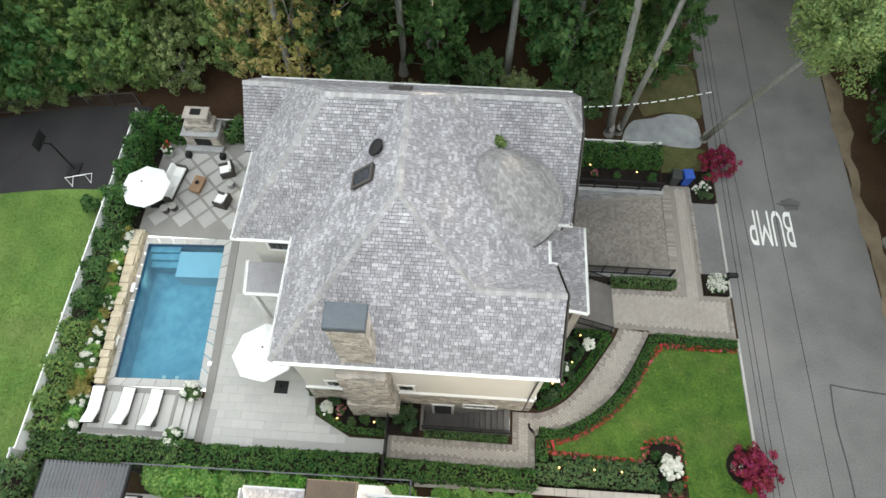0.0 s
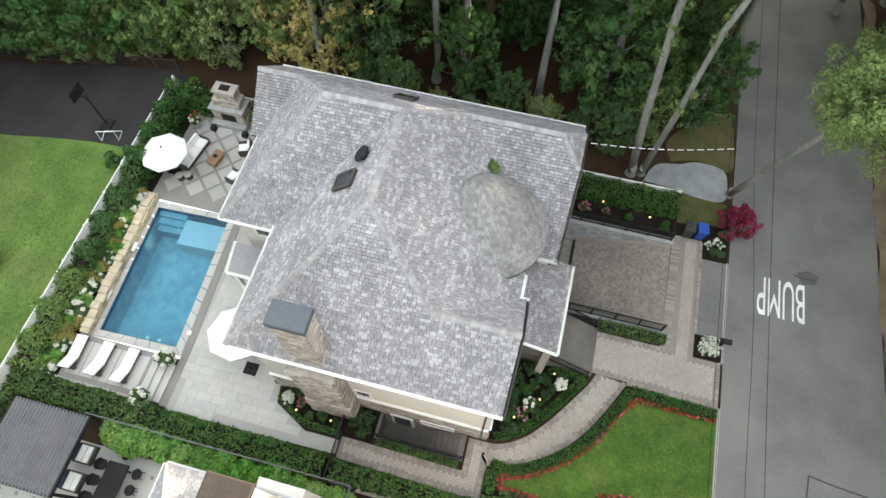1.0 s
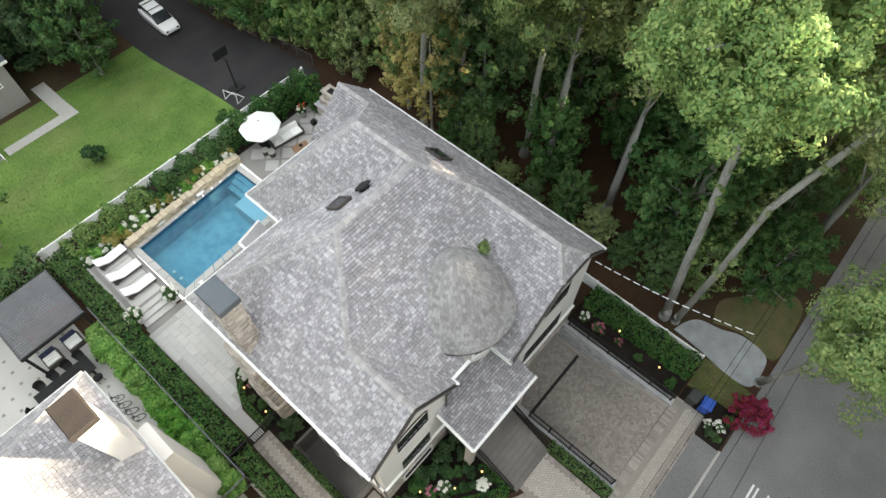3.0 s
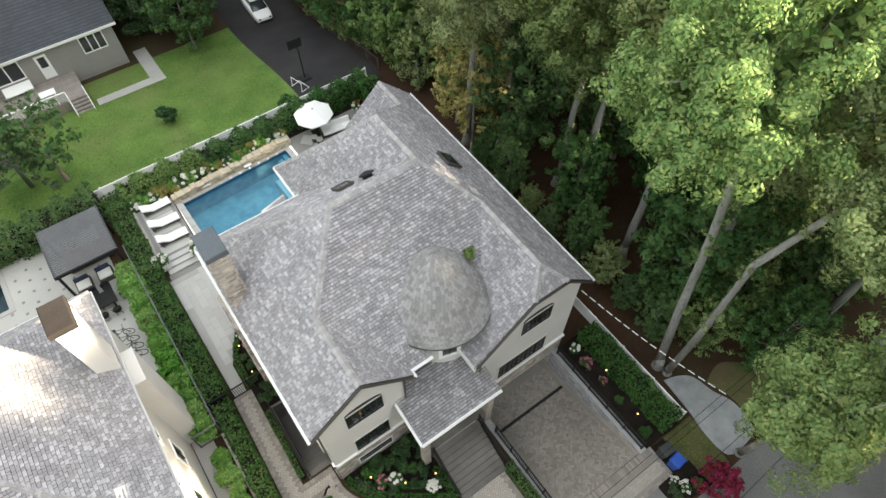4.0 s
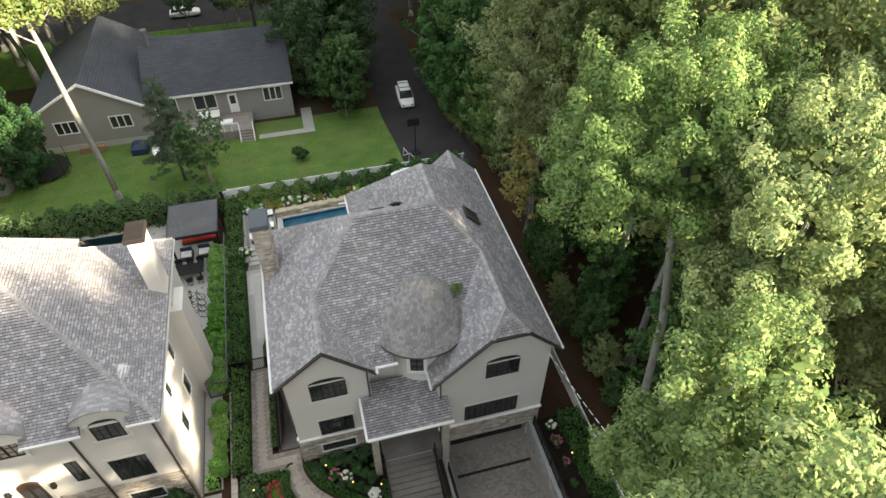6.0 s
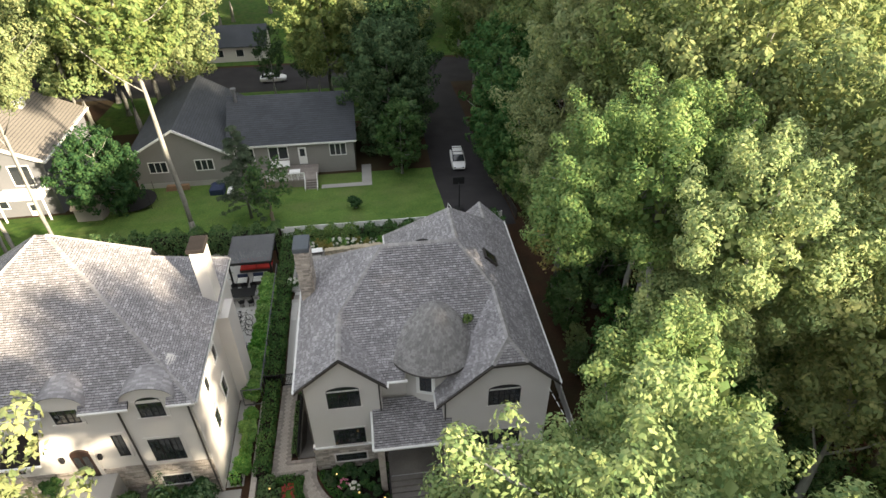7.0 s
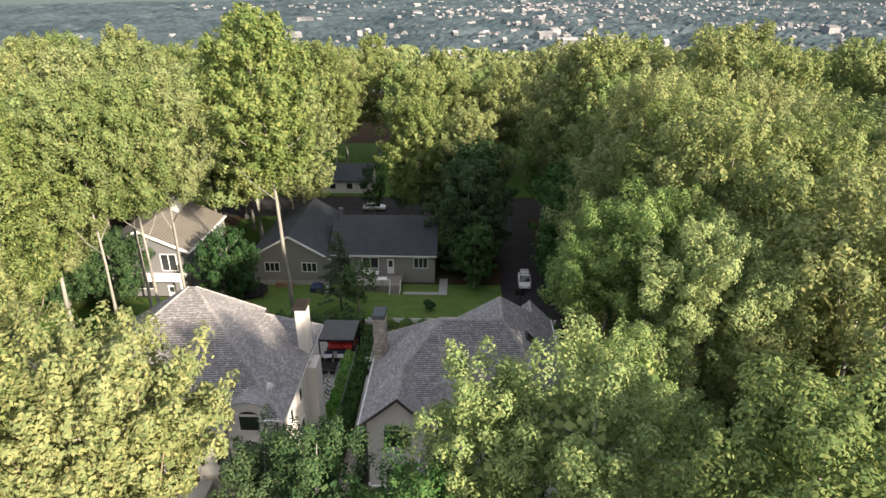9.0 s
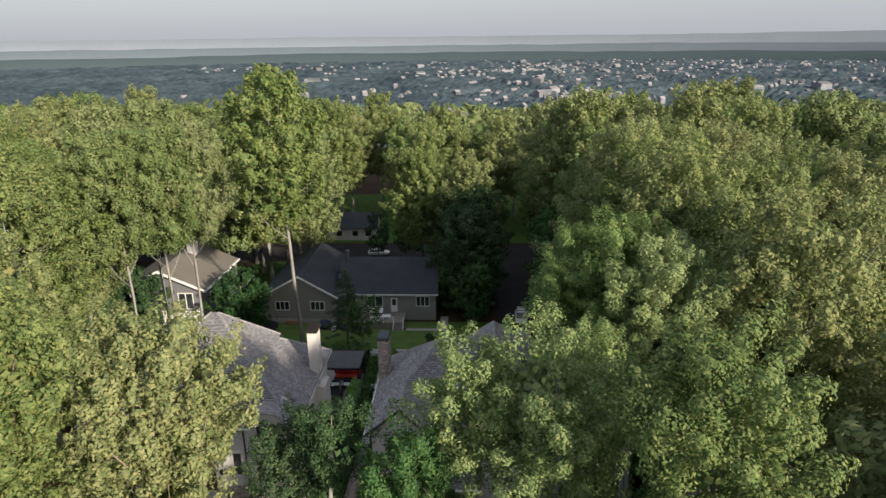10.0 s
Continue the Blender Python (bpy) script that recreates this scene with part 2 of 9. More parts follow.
# ---- mesh tools ----
class Shape:
    """A mesh in the making: a list of corners and faces."""

    def __init__(self):
        self.v, self.f = [], []

    def add(self, v, f):
        k = len(self.v)
        self.v += [tuple(p) for p in v]
        self.f += [tuple(i + k for i in g) for g in f]
        return self

    def box(self, x0, y0, z0, x1, y1, z1, m=None):
        v = [(x, y, z) for z in (z0, z1) for x, y in ((x0, y0), (x1, y0), (x1, y1), (x0, y1))]
        if m is not None:
            v = [m @ Vector(p) for p in v]
        return self.add(v, [(3, 2, 1, 0), (4, 5, 6, 7), (0, 1, 5, 4), (1, 2, 6, 5), (2, 3, 7, 6), (3, 0, 4, 7)])

    def chamfer(self, x0, y0, z0, x1, y1, z1, c, m=None):
        """A block whose upper edges are cut off."""
        lo = [(x0, y0, z0), (x1, y0, z0), (x1, y1, z0), (x0, y1, z0)]
        mid = [(x0, y0, z1 - c), (x1, y0, z1 - c), (x1, y1, z1 - c), (x0, y1, z1 - c)]
        top = [(x0 + c, y0 + c, z1), (x1 - c, y0 + c, z1), (x1 - c, y1 - c, z1), (x0 + c, y1 - c, z1)]
        v = lo + mid + top
        if m is not None:
            v = [m @ Vector(p) for p in v]
        f = [(3, 2, 1, 0), (8, 9, 10, 11)]
        for a in (0, 4):
            f += [(a + i, a + (i + 1) % 4, a + 4 + (i + 1) % 4, a + 4 + i) for i in range(4)]
        return self.add(v, f)

    def prism(self, outline, z0, z1):
        n = len(outline)
        v = [(x, y, z0) for x, y in outline] + [(x, y, z1) for x, y in outline]
        return self.add(v, [tuple(range(n))[::-1], tuple(range(n, 2 * n))] + [(i, (i + 1) % n, n + (i + 1) % n, n + i) for i in range(n)])

    def slab(self, outline, thick):
        """A plate under a flat outline in space."""
        n = len(outline)
        v = list(outline) + [(x, y, z - thick) for x, y, z in outline]
        return self.add(v, [tuple(range(n)), tuple(range(n, 2 * n))[::-1]] + [(i, n + i, n + (i + 1) % n, (i + 1) % n) for i in range(n)])

    def tube(self, a, b, r0, r1=None, sides=8, caps=True):
        a, b = Vector(a), Vector(b)
        r1 = r0 if r1 is None else r1
        q = (b - a).to_track_quat("Z", "Y")
        ring = [q @ Vector((math.cos(2 * math.pi * i / sides), math.sin(2 * math.pi * i / sides), 0)) for i in range(sides)]
        v = [a + p * r0 for p in ring] + [b + p * r1 for p in ring]
        f = [(i, (i + 1) % sides, sides + (i + 1) % sides, sides + i) for i in range(sides)]
        if caps:
            f += [tuple(range(sides))[::-1], tuple(range(sides, 2 * sides))]
        return self.add(v, f)

    def path(self, points, radii, sides=7):
        p = [Vector(q) for q in points]
        v, f, n = [], [], len(p)
        for k in range(n):
            q = (p[min(n - 1, k + 1)] - p[max(0, k - 1)]).to_track_quat("Z", "Y")
            v += [p[k] + q @ Vector((math.cos(2 * math.pi * i / sides), math.sin(2 * math.pi * i / sides), 0)) * radii[k] for i in range(sides)]
        for k in range(n - 1):
            f += [(k * sides + i, k * sides + (i + 1) % sides, (k + 1) * sides + (i + 1) % sides, (k + 1) * sides + i) for i in range(sides)]
        f += [tuple(range(sides))[::-1], tuple(range((n - 1) * sides, n * sides))]
        return self.add(v, f)

    def lathe(self, c, profile, sides=24, a0=0.0, a1=2 * math.pi):
        """Turns (radius, height) about the upright through c."""
        k, full = len(profile), abs(a1 - a0 - 2 * math.pi) < 1e-6
        cols = sides if full else sides + 1
        v = [(c[0] + r * math.cos(a0 + (a1 - a0) * i / sides), c[1] + r * math.sin(a0 + (a1 - a0) * i / sides), c[2] + z) for i in range(cols) for r, z in profile]
        f = [(i * k + j, (i + 1) % cols * k + j, (i + 1) % cols * k + j + 1, i * k + j + 1) for i in range(sides) for j in range(k - 1)]
        return self.add(v, f)

    def ball(self, c, rx, ry, rz, rows=6, sides=10):
        prof = [(math.sin(math.pi * i / rows), -math.cos(math.pi * i / rows)) for i in range(rows + 1)]
        k = len(self.v)
        self.lathe((0, 0, 0), prof, sides)
        self.v[k:] = [(c[0] + x * rx, c[1] + y * ry, c[2] + z * rz) for x, y, z in self.v[k:]]
        return self


def mesh_of(name, shape, material_, smooth=False):
    me = bpy.data.meshes.new(name)
    me.from_pydata(shape.v, [], shape.f)
    me.materials.append(material_)
    if smooth:
        me.shade_smooth()
    me.update()
    return me


def part(name, shape, material_, parent=None, label="", smooth=False):
    """One mesh object, under a thing or a part."""
    ob = new(name, shape if isinstance(shape, bpy.types.Mesh) else mesh_of(name, shape, material_, smooth))
    if parent is not None:
        ob.parent = parent
    return tagged(ob, label)


def thing(name, label, category, group="", at=(0, 0, 0), kind=""):
    ob = new(name)
    ob.empty_display_size = 0.2
    ob.location = at
    return tagged(ob, label, category, group, kind)


def setting(name, shape, material_, label="", smooth=False, category=""):
    return tagged(part(name, shape, material_, None, label, smooth), label, category, "", "structure")


rng = random.Random(7)


def smooth_step(a, b, x):
    t = min(1, max(0, (x - a) / (b - a)))
    return t * t * (3 - 2 * t)


def ground_z(x, y):
    """The lie of the land: level round the house, falling to the back and on into the valley."""
    z = -3.0 * smooth_step(-24, -41, x) - 2.5 * smooth_step(-42, -85, x)
    z -= 70 * smooth_step(-110, -650, x)
    z -= 0.6 * smooth_step(26, 60, abs(y - 4)) if x > -60 else 0
    return z

# ---- ground ----
HOLES = [(-20.6, 5.8, -13.9, 15.3), (4.2, 14.3, 12.2, 20.4), (-2.2, 4.5, 2.6, 6.0), (-21.05, -10.2, -17.9, -6.25)]


def in_hole(x, y):
    return any(a < x < c and b < y < d for a, b, c, d in HOLES)


xs = sorted({v for h in HOLES for v in (h[0], h[2])} | {-24 + 2 * i for i in range(35)} | {-24 - 3 * i for i in range(30)} | {-115 - 25 * i for i in range(24)} | {-800 - 250 * i for i in range(17)} | {60, 120, 300, 800, 2000})
ys = sorted({v for h in HOLES for v in (h[1], h[3])} | {-40 + 4 * i for i in range(25)} | {-60, -80, -120, -200, -350, -600, -1000, -1800, -3000, -4500, 80, 120, 200, 350, 600, 1000, 1800, 3000, 4500})
g = Shape()
index = {}
for i, x in enumerate(xs):
    for j, y in enumerate(ys):
        index[i, j] = len(g.v)
        g.v.append((x, y, ground_z(x, y) - 0.06))
for i in range(len(xs) - 1):
    for j in range(len(ys) - 1):
        if not in_hole((xs[i] + xs[i + 1]) / 2, (ys[j] + ys[j + 1]) / 2):
            g.f.append((index[i, j], index[i + 1, j], index[i + 1, j + 1], index[i, j + 1]))
setting("ground", g, LITTER, "woodland ground covered with brown leaf litter", True)


def draped(x0, y0, x1, y1, lift, step=2.0):
    """A sheet that follows the land."""
    s = Shape()
    nx, ny = max(1, round((x1 - x0) / step)), max(1, round((y1 - y0) / step))
    for i in range(nx + 1):
        for j in range(ny + 1):
            x, y = x0 + (x1 - x0) * i / nx, y0 + (y1 - y0) * j / ny
            s.v.append((x, y, ground_z(x, y) + lift))
    s.f = [(i * (ny + 1) + j, (i + 1) * (ny + 1) + j, (i + 1) * (ny + 1) + j + 1, i * (ny + 1) + j + 1) for i in range(nx) for j in range(ny)]
    return s


setting("road", draped(15.75, -120, 24.6, 160, 0.0, 4), ASPHALT, "worn grey asphalt road with tar-sealed cracks")

# ---- shingled roofs ----
def shingle_spans(poly, v):
    """Where a line of constant v crosses a flat outline of (u, v): pairs of u."""
    hits = []
    for (u0, v0), (u1, v1) in zip(poly, poly[1:] + poly[:1]):
        if (v0 <= v) != (v1 <= v):
            hits.append(u0 + (u1 - u0) * (v - v0) / (v1 - v0))
    hits.sort()
    return list(zip(hits[::2], hits[1::2]))


def plane_axes(outline):
    """Axes on a roof plane: along its courses, up its slope, out of it."""
    p = [Vector(q) for q in outline]
    n = Vector((0, 0, 0))
    for a, b in zip(p, p[1:] + p[:1]):
        n += a.cross(b)
    n.normalize()
    if n.z < 0:
        n = -n
    u = Vector((0, 0, 1)).cross(n).normalized()
    return p[0], u, n.cross(u), n


def shingles(outline, course=0.155, width=0.25, lift=0.04, pick=None):
    """The shingles of one roof plane, course by course, as one shape, and the poses and widths of those that pick() sets apart."""
    s, apart = Shape(), []
    o, u, v, n = plane_axes(outline)
    flat = [((Vector(q) - o).dot(u), (Vector(q) - o).dot(v)) for q in outline]
    low, high = min(q[1] for q in flat), max(q[1] for q in flat)
    row = 0
    y = low
    while y < high - 0.02:
        for a, b in shingle_spans(flat, min(y + course * 0.5, high - 0.01)):
            x = a - (row % 2) * width * 0.5 - rng.random() * 0.06
            while x < b:
                w = width * rng.choice((0.55, 0.75, 0.9, 1.0, 1.15))
                x0, x1 = max(a, x), min(b, x + w - 0.013)
                x += w
                if x1 - x0 < 0.03:
                    continue
                h = lift * rng.uniform(0.7, 1.4)
                y0, y1 = y - rng.uniform(-0.004, 0.008), min(y + course * 0.85, high)
                if pick and x1 - x0 > 0.12 and pick(o + u * x0 + v * y0):
                    apart.append((o + u * x0 + v * y0, u, v, n, x1 - x0))
                    continue
                c = [o + u * x0 + v * y0, o + u * x1 + v * y0, o + u * x1 + v * y1 + n * 0.002, o + u * x0 + v * y1 + n * 0.002]
                t = [c[0] + n * h, c[1] + n * h]
                s.add([c[0], c[1], t[1], t[0], c[2], c[3]], [(0, 1, 2, 3), (3, 2, 4, 5)])
        y += course
        row += 1
    return s, apart


def caps(a, b, course=0.2, width=0.32):
    """Ridge and hip caps from a to b, each tipped over the one before it."""
    s = Shape()
    a, b = Vector(a), Vector(b)
    d = (b - a).normalized()
    side = d.cross(Vector((0, 0, 1))).normalized()
    up = side.cross(d)
    count = max(1, int((b - a).length / course))
    for i in range(count):
        p = a + (b - a) * i / count
        q = a + (b - a) * (i + 1.1) / count
        h0, h1 = 0.075, 0.05
        s.add([p - side * width / 2 - up * 0.07, p + up * h0, p + side * width / 2 - up * 0.07, q - side * width / 2 - up * 0.09, q + up * h1, q + side * width / 2 - up * 0.09], [(0, 1, 4, 3), (1, 2, 5, 4), (0, 2, 1)])
    return s


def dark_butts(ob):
    """Paints the shadow line of each course onto the butt ends, every other face, as a darker surface."""
    ob.data.materials.append(SHINGLE_EDGE_SHADE)
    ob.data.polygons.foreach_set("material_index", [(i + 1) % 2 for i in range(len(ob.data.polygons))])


def roof_plane(parent, name, outline, mat=None, course=0.155, width=0.25, pick=None, thick=0.12):
    deck = part(name, Shape().slab([(x, y, z - 0.006) for x, y, z in outline], thick), UNDER, parent)
    s, apart = shingles(outline, course, width, 0.04 if mat is None else 0.012, pick)
    laid = tagged(part("shingles", s, mat or SHINGLE, deck), kind="stuff")
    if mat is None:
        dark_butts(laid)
    return deck, apart


def gutter(parent, points, mat=None, r=0.07):
    s = Shape()
    for a, b in zip(points, points[1:]):
        a, b = Vector(a), Vector(b)
        d = (b - a).normalized()
        side = d.cross(Vector((0, 0, 1))).normalized() * r
        up = Vector((0, 0, r))
        prof = [side * -1 - up, side - up, side * 1.15 + up, side * 0.8 + up, side * 0.75 - up * 0.5, side * -1 + up]
        n = len(prof)
        s.add([a + q for q in prof] + [b + q for q in prof], [(i, (i + 1) % n, n + (i + 1) % n, n + i) for i in range(n)] + [tuple(range(n))[::-1], tuple(range(n, 2 * n))])
    return part("gutter", s, mat or WHITE, parent, "white metal gutter" if mat is None else "dark metal rake trim")


def window_front(parent, y0, z0, y1, z1, x, cols=3, rows=2, out=1, arch=0.0, surround=0.10):
    """A framed window in a wall that faces along x; out is +1 or -1."""
    w = part("window", Shape().box(x - 0.02, y0, z0, x + 0.015 * out, y1, z1), GLASS, parent, "dark glazed window with black mullions")
    fr = Shape()
    t = 0.05
    for a, b in ((y0, y0 + t), (y1 - t, y1)):
        fr.box(x, a, z0, x + 0.05 * out, b, z1)
    for a, b in ((z0, z0 + t), (z1 - t, z1)):
        fr.box(x, y0 + t, a, x + 0.05 * out, y1 - t, b)
    for i in range(1, cols):
        yy = y0 + (y1 - y0) * i / cols
        fr.box(x, yy - t * 0.6, z0 + t, x + 0.055 * out, yy + t * 0.6, z1 - t)
    part("window_frame", fr, BLACK, w)
    for i in range(cols):
        a, b = y0 + (y1 - y0) * i / cols, y0 + (y1 - y0) * (i + 1) / cols
        for j in range(1, rows + 1):
            zz = z0 + (z1 - z0) * j / (rows + 1)
            part("glazing_bar", Shape().box(x, a + t, zz - 0.015, x + 0.03 * out, b - t, zz + 0.015), BLACK, w)
        part("glazing_bar", Shape().box(x, (a + b) / 2 - 0.015, z0 + t, x + 0.035 * out, (a + b) / 2 + 0.015, z1 - t), BLACK, w)
    s = Shape()
    e = surround
    s.box(x, y0 - e, z0 - e, x + 0.04 * out, y0, z1 + e).box(x, y1, z0 - e, x + 0.04 * out, y1 + e, z1 + e).box(x, y0, z1, x + 0.04 * out, y1, z1 + e)
    part("surround", s, STUCCO, w)
    part("window_sill", Shape().box(x, y0 - e, z0 - e, x + 0.09 * out, y1 + e, z0), STUCCO, w)
    if arch:
        n = 12
        top = [((y0 + y1) / 2 + (y1 - y0) / 2 * math.cos(math.pi * i / n), z1 - 0.01 + arch * math.sin(math.pi * i / n)) for i in range(n + 1)]
        a = Shape()
        k = len(top)
        a.add([(x + 0.012 * out, y, z) for y, z in top] + [(x - 0.02, y, z) for y, z in top], [tuple(range(k)), tuple(range(k, 2 * k))[::-1]] + [(i, k + i, k + i + 1, i + 1) for i in range(k - 1)])
        part("arched_light", a, GLASS, w)
        b = Shape()
        for i in range(n):
            (ya, za), (yb, zb) = top[i], top[i + 1]
            b.add([(x + 0.05 * out, ya, za), (x + 0.05 * out, yb, zb), (x + 0.05 * out, yb, zb + 0.06), (x + 0.05 * out, ya, za + 0.06), (x, ya, za), (x, yb, zb), (x, yb, zb + 0.06), (x, ya, za + 0.06)], [(0, 1, 2, 3), (4, 7, 6, 5), (0, 4, 5, 1), (3, 2, 6, 7)])
        part("arch_frame", b, BLACK, w)
    return w


def window_side(parent, x0, z0, x1, z1, y, cols=1, out=-1):
    """A framed window in a wall that faces along y."""
    w = part("window", Shape().box(x0, min(y, y + 0.015 * out), z0, x1, max(y, y + 0.015 * out), z1), GLASS, parent, "small dark window in a pale frame")
    s, t = Shape(), 0.12
    for a, b, c, d in ((x0 - t, z0 - t, x0, z1 + t), (x1, z0 - t, x1 + t, z1 + t), (x0, z1, x1, z1 + t), (x0, z0 - t, x1, z0)):
        s.box(a, min(y, y + 0.06 * out), b, c, max(y, y + 0.06 * out), d)
    part("window_frame", s, WHITE, w)
    for i in range(1, cols + 1):
        xx = x0 + (x1 - x0) * i / (cols + 1)
        part("glazing_bar", Shape().box(xx - 0.02, min(y, y + 0.04 * out), z0, xx + 0.02, max(y, y + 0.04 * out), z1), BLACK, w)
    return w


def stone_face(parent, a, b, z0, z1, mat, name="stone_veneer", depth=0.07, course=0.16, length=0.42, label=""):
    """Stones in courses on an upright face from a to b; the face looks to the right of that way."""
    s = Shape()
    a, b = Vector((*a, 0)), Vector((*b, 0))
    d = (b - a).normalized()
    out = Vector((d.y, -d.x, 0))
    total, z = (b - a).length, z0
    while z < z1 - 0.03:
        h = min(course * rng.uniform(0.7, 1.25), z1 - z)
        x = -rng.random() * length * 0.5
        while x < total:
            w = length * rng.uniform(0.5, 1.4)
            x0, x1 = max(0, x), min(total, x + w) - 0.012
            x += w
            if x1 - x0 < 0.03:
                continue
            e = depth * rng.uniform(0.45, 1.0)
            c = [a + d * x0, a + d * x1, a + d * x1 + out * e, a + d * x0 + out * e]
            s.add([(p.x, p.y, z) for p in c] + [(p.x, p.y, z + h - 0.012) for p in c], [(4, 5, 6, 7), (0, 1, 5, 4)[::-1], (1, 2, 6, 5), (2, 3, 7, 6), (3, 0, 4, 7), (0, 3, 2, 1)])
        z += h
    return tagged(part(name, s, mat, parent, label), kind="stuff")


# ---- the main house ----
def main_house():
    house = thing("house", "pale stucco house with stone base and grey shingle roof", "house")
    n_, f_, r_, w_ = 0.86, 21.25, -8.57, 3.88
    p1, p2, hr = (-3.2, 11.31, 13.3), (-3.2, 16.09, 13.3), (-6.8, 16.09, 13.3)
    jn, v1 = (0.12, 8.31, 10.72), (-0.56, 18.14, 11.25)
    near = [(r_, 5.5, 8.3), (w_, 5.5, 8.3), (w_, 8.31, 10.72), jn, p1]
    rear = [(r_, 5.5, 8.3), p1, p2, (r_, 11.9, 8.3)]
    front = [p1, jn, (3.53, 10.92, 8.08), (3.53, 12.05, 8.08), (1.3, 12.05, 9.81), (1.3, 16.0, 9.81), (2.2, 16.0, 9.11), v1, p2]
    front_near = [(w_, 8.31, 10.72), (w_, 10.92, 8.08), (3.53, 10.92, 8.08), jn]
    front_far = [(4.93, 13.82, 6.93), (4.93, 17.09, 10.2), (3.88, 18.14, 11.25), v1, (3.53, 14.97, 8.08), (3.0, 13.82, 6.93)]
    clip = [(4.93, 17.09, 10.2), (4.93, 19.19, 10.2), (3.88, 18.14, 11.25)]
    far = [(4.93, f_, 8.14), (4.93, 19.19, 10.2), (3.88, 18.14, 11.25), v1, p2, hr, (-9.59, 19.25, 10.14), (-12.05, 19.25, 10.14), (-12.05, f_, 8.14)]
    wing = [(-11.58, 11.55, 7.87), (r_, 11.55, 7.87), (r_, 11.9, 8.3), p2, hr]
    wing_end = [(-11.58, 11.55, 7.87), hr, (-9.59, 19.25, 10.14), (-11.58, 16.6, 7.87)]
    tail = [(-12.05, 16.6, 7.87), (-11.58, 16.6, 7.87), (-9.59, 19.25, 10.14), (-12.05, 19.25, 10.14)]
    porch = [(5.96, 9.88, 4.89), (5.96, 14.76, 4.89), (3.0, 14.76, 5.85), (3.0, 9.88, 5.85)]

    def close(p):
        return 0.6 < p.x < 3.3 and 10.2 < p.y < 12.6 and p.z > 8.4

    singles = []
    for outline in (near, rear, front, front_near, front_far, clip, far, wing, wing_end, tail, porch):
        deck, apart = roof_plane(house, "roof", outline, pick=close if outline is front else None)
        singles += [(deck, *q) for q in apart]
    ends = [(p1, p2), (p2, hr), ((r_, 5.5, 8.32), p1), (p1, jn), (jn, (w_, 8.31, 10.72)), (p2, v1), (v1, (3.88, 18.14, 11.25)), ((3.88, 18.14, 11.25), (4.93, 17.09, 10.2)), ((3.88, 18.14, 11.25), (4.93, 19.19, 10.2)), ((-11.58, 11.55, 7.9), hr), (hr, (-9.59, 19.25, 10.14)), ((-9.59, 19.25, 10.14), (-12.05, 19.25, 10.14))]
    for a, b in ends:
        tagged(part("ridge_cap", caps(a, b), RIDGE, house), kind="stuff")
    gutter(house, [(r_, 5.42, 8.22), (w_ + 0.05, 5.42, 8.22)])
    gutter(house, [(r_ - 0.06, 11.6, 8.22), (r_ - 0.06, 5.4, 8.22)])
    gutter(house, [(-11.64, 11.48, 7.8), (r_ - 0.1, 11.48, 7.8)])
    gutter(house, [(-11.64, 16.6, 7.8), (-11.64, 11.45, 7.8)])
    gutter(house, [(5.0, f_ + 0.08, 8.06), (-12.05, f_ + 0.08, 8.06)])
    gutter(house, [(6.03, 9.84, 4.82), (6.03, 14.8, 4.82)])
    gutter(house, [(3.7, 9.83, 5.56), (6.03, 9.83, 4.82)])
    gutter(house, [(3.62, 10.95, 8.0), (3.62, 12.2, 8.0)])
    gutter(house, [(4.0, 10.98, 8.0), (3.5, 10.98, 8.0)])
    gutter(house, [(5.0, 13.75, 6.85), (3.2, 13.75, 6.85)])
    dark = lambda pts: gutter(house, pts, BRONZE, 0.10)
    dark([(w_ + 0.02, 5.45, 8.2), (w_ + 0.02, 8.31, 10.63)])
    dark([(w_ + 0.02, 8.31, 10.63), (w_ + 0.02, 10.95, 7.97)])
    dark([(4.95, 13.78, 6.85), (4.95, 17.09, 10.1)])
    dark([(4.95, 17.09, 10.1), (4.95, 19.19, 10.1)])
    dark([(4.95, 19.19, 10.1), (4.95, 21.3, 8.03)])

    # walls: stucco over a stone base
    def block(name, x0, y0, x1, y1, z0, z1):
        return part(name, Shape().box(x0, y0, z0, x1, y1, z1), STUCCO, house)

    def gable(x0, x1, line, z0):
        """A wall block whose outline in y and z is given, from x0 to x1."""
        k = len(line)
        v = [(x0, y, z) for y, z in line] + [(x1, y, z) for y, z in line]
        return part("wall", Shape().add(v, [tuple(range(k))[::-1], tuple(range(k, 2 * k))] + [(i, (i + 1) % k, k + (i + 1) % k, k + i) for i in range(k)]), STUCCO, house)

    block("wall", -8.1, 5.95, 2.6, 20.8, 2.3, 8.1)
    block("wall", -11.2, 12.0, -8.1, 20.8, 0.0, 7.75)
    gable(2.4, 3.62, [(5.98, 2.3), (10.55, 2.3), (10.55, 8.3), (8.31, 10.55), (5.98, 8.55)], 2.3)
    gable(2.55, 4.62, [(14.25, 1.5), (20.85, 1.5), (20.85, 8.35), (19.15, 10.0), (17.15, 10.0), (14.25, 7.15)], 1.5)
    # rear bay roof over the kitchen door
    part("roof", Shape().slab([(-11.5, 11.45, 5.4), (-11.5, 9.9, 4.9), (-8.0, 9.9, 4.9), (-8.0, 11.45, 5.4)], 0.1), SHINGLE, house)
    gutter(house, [(-11.55, 9.86, 4.85), (-8.05, 9.86, 4.85)])
    gutter(house, [(-11.55, 11.5, 5.35), (-11.55, 9.86, 4.85)])
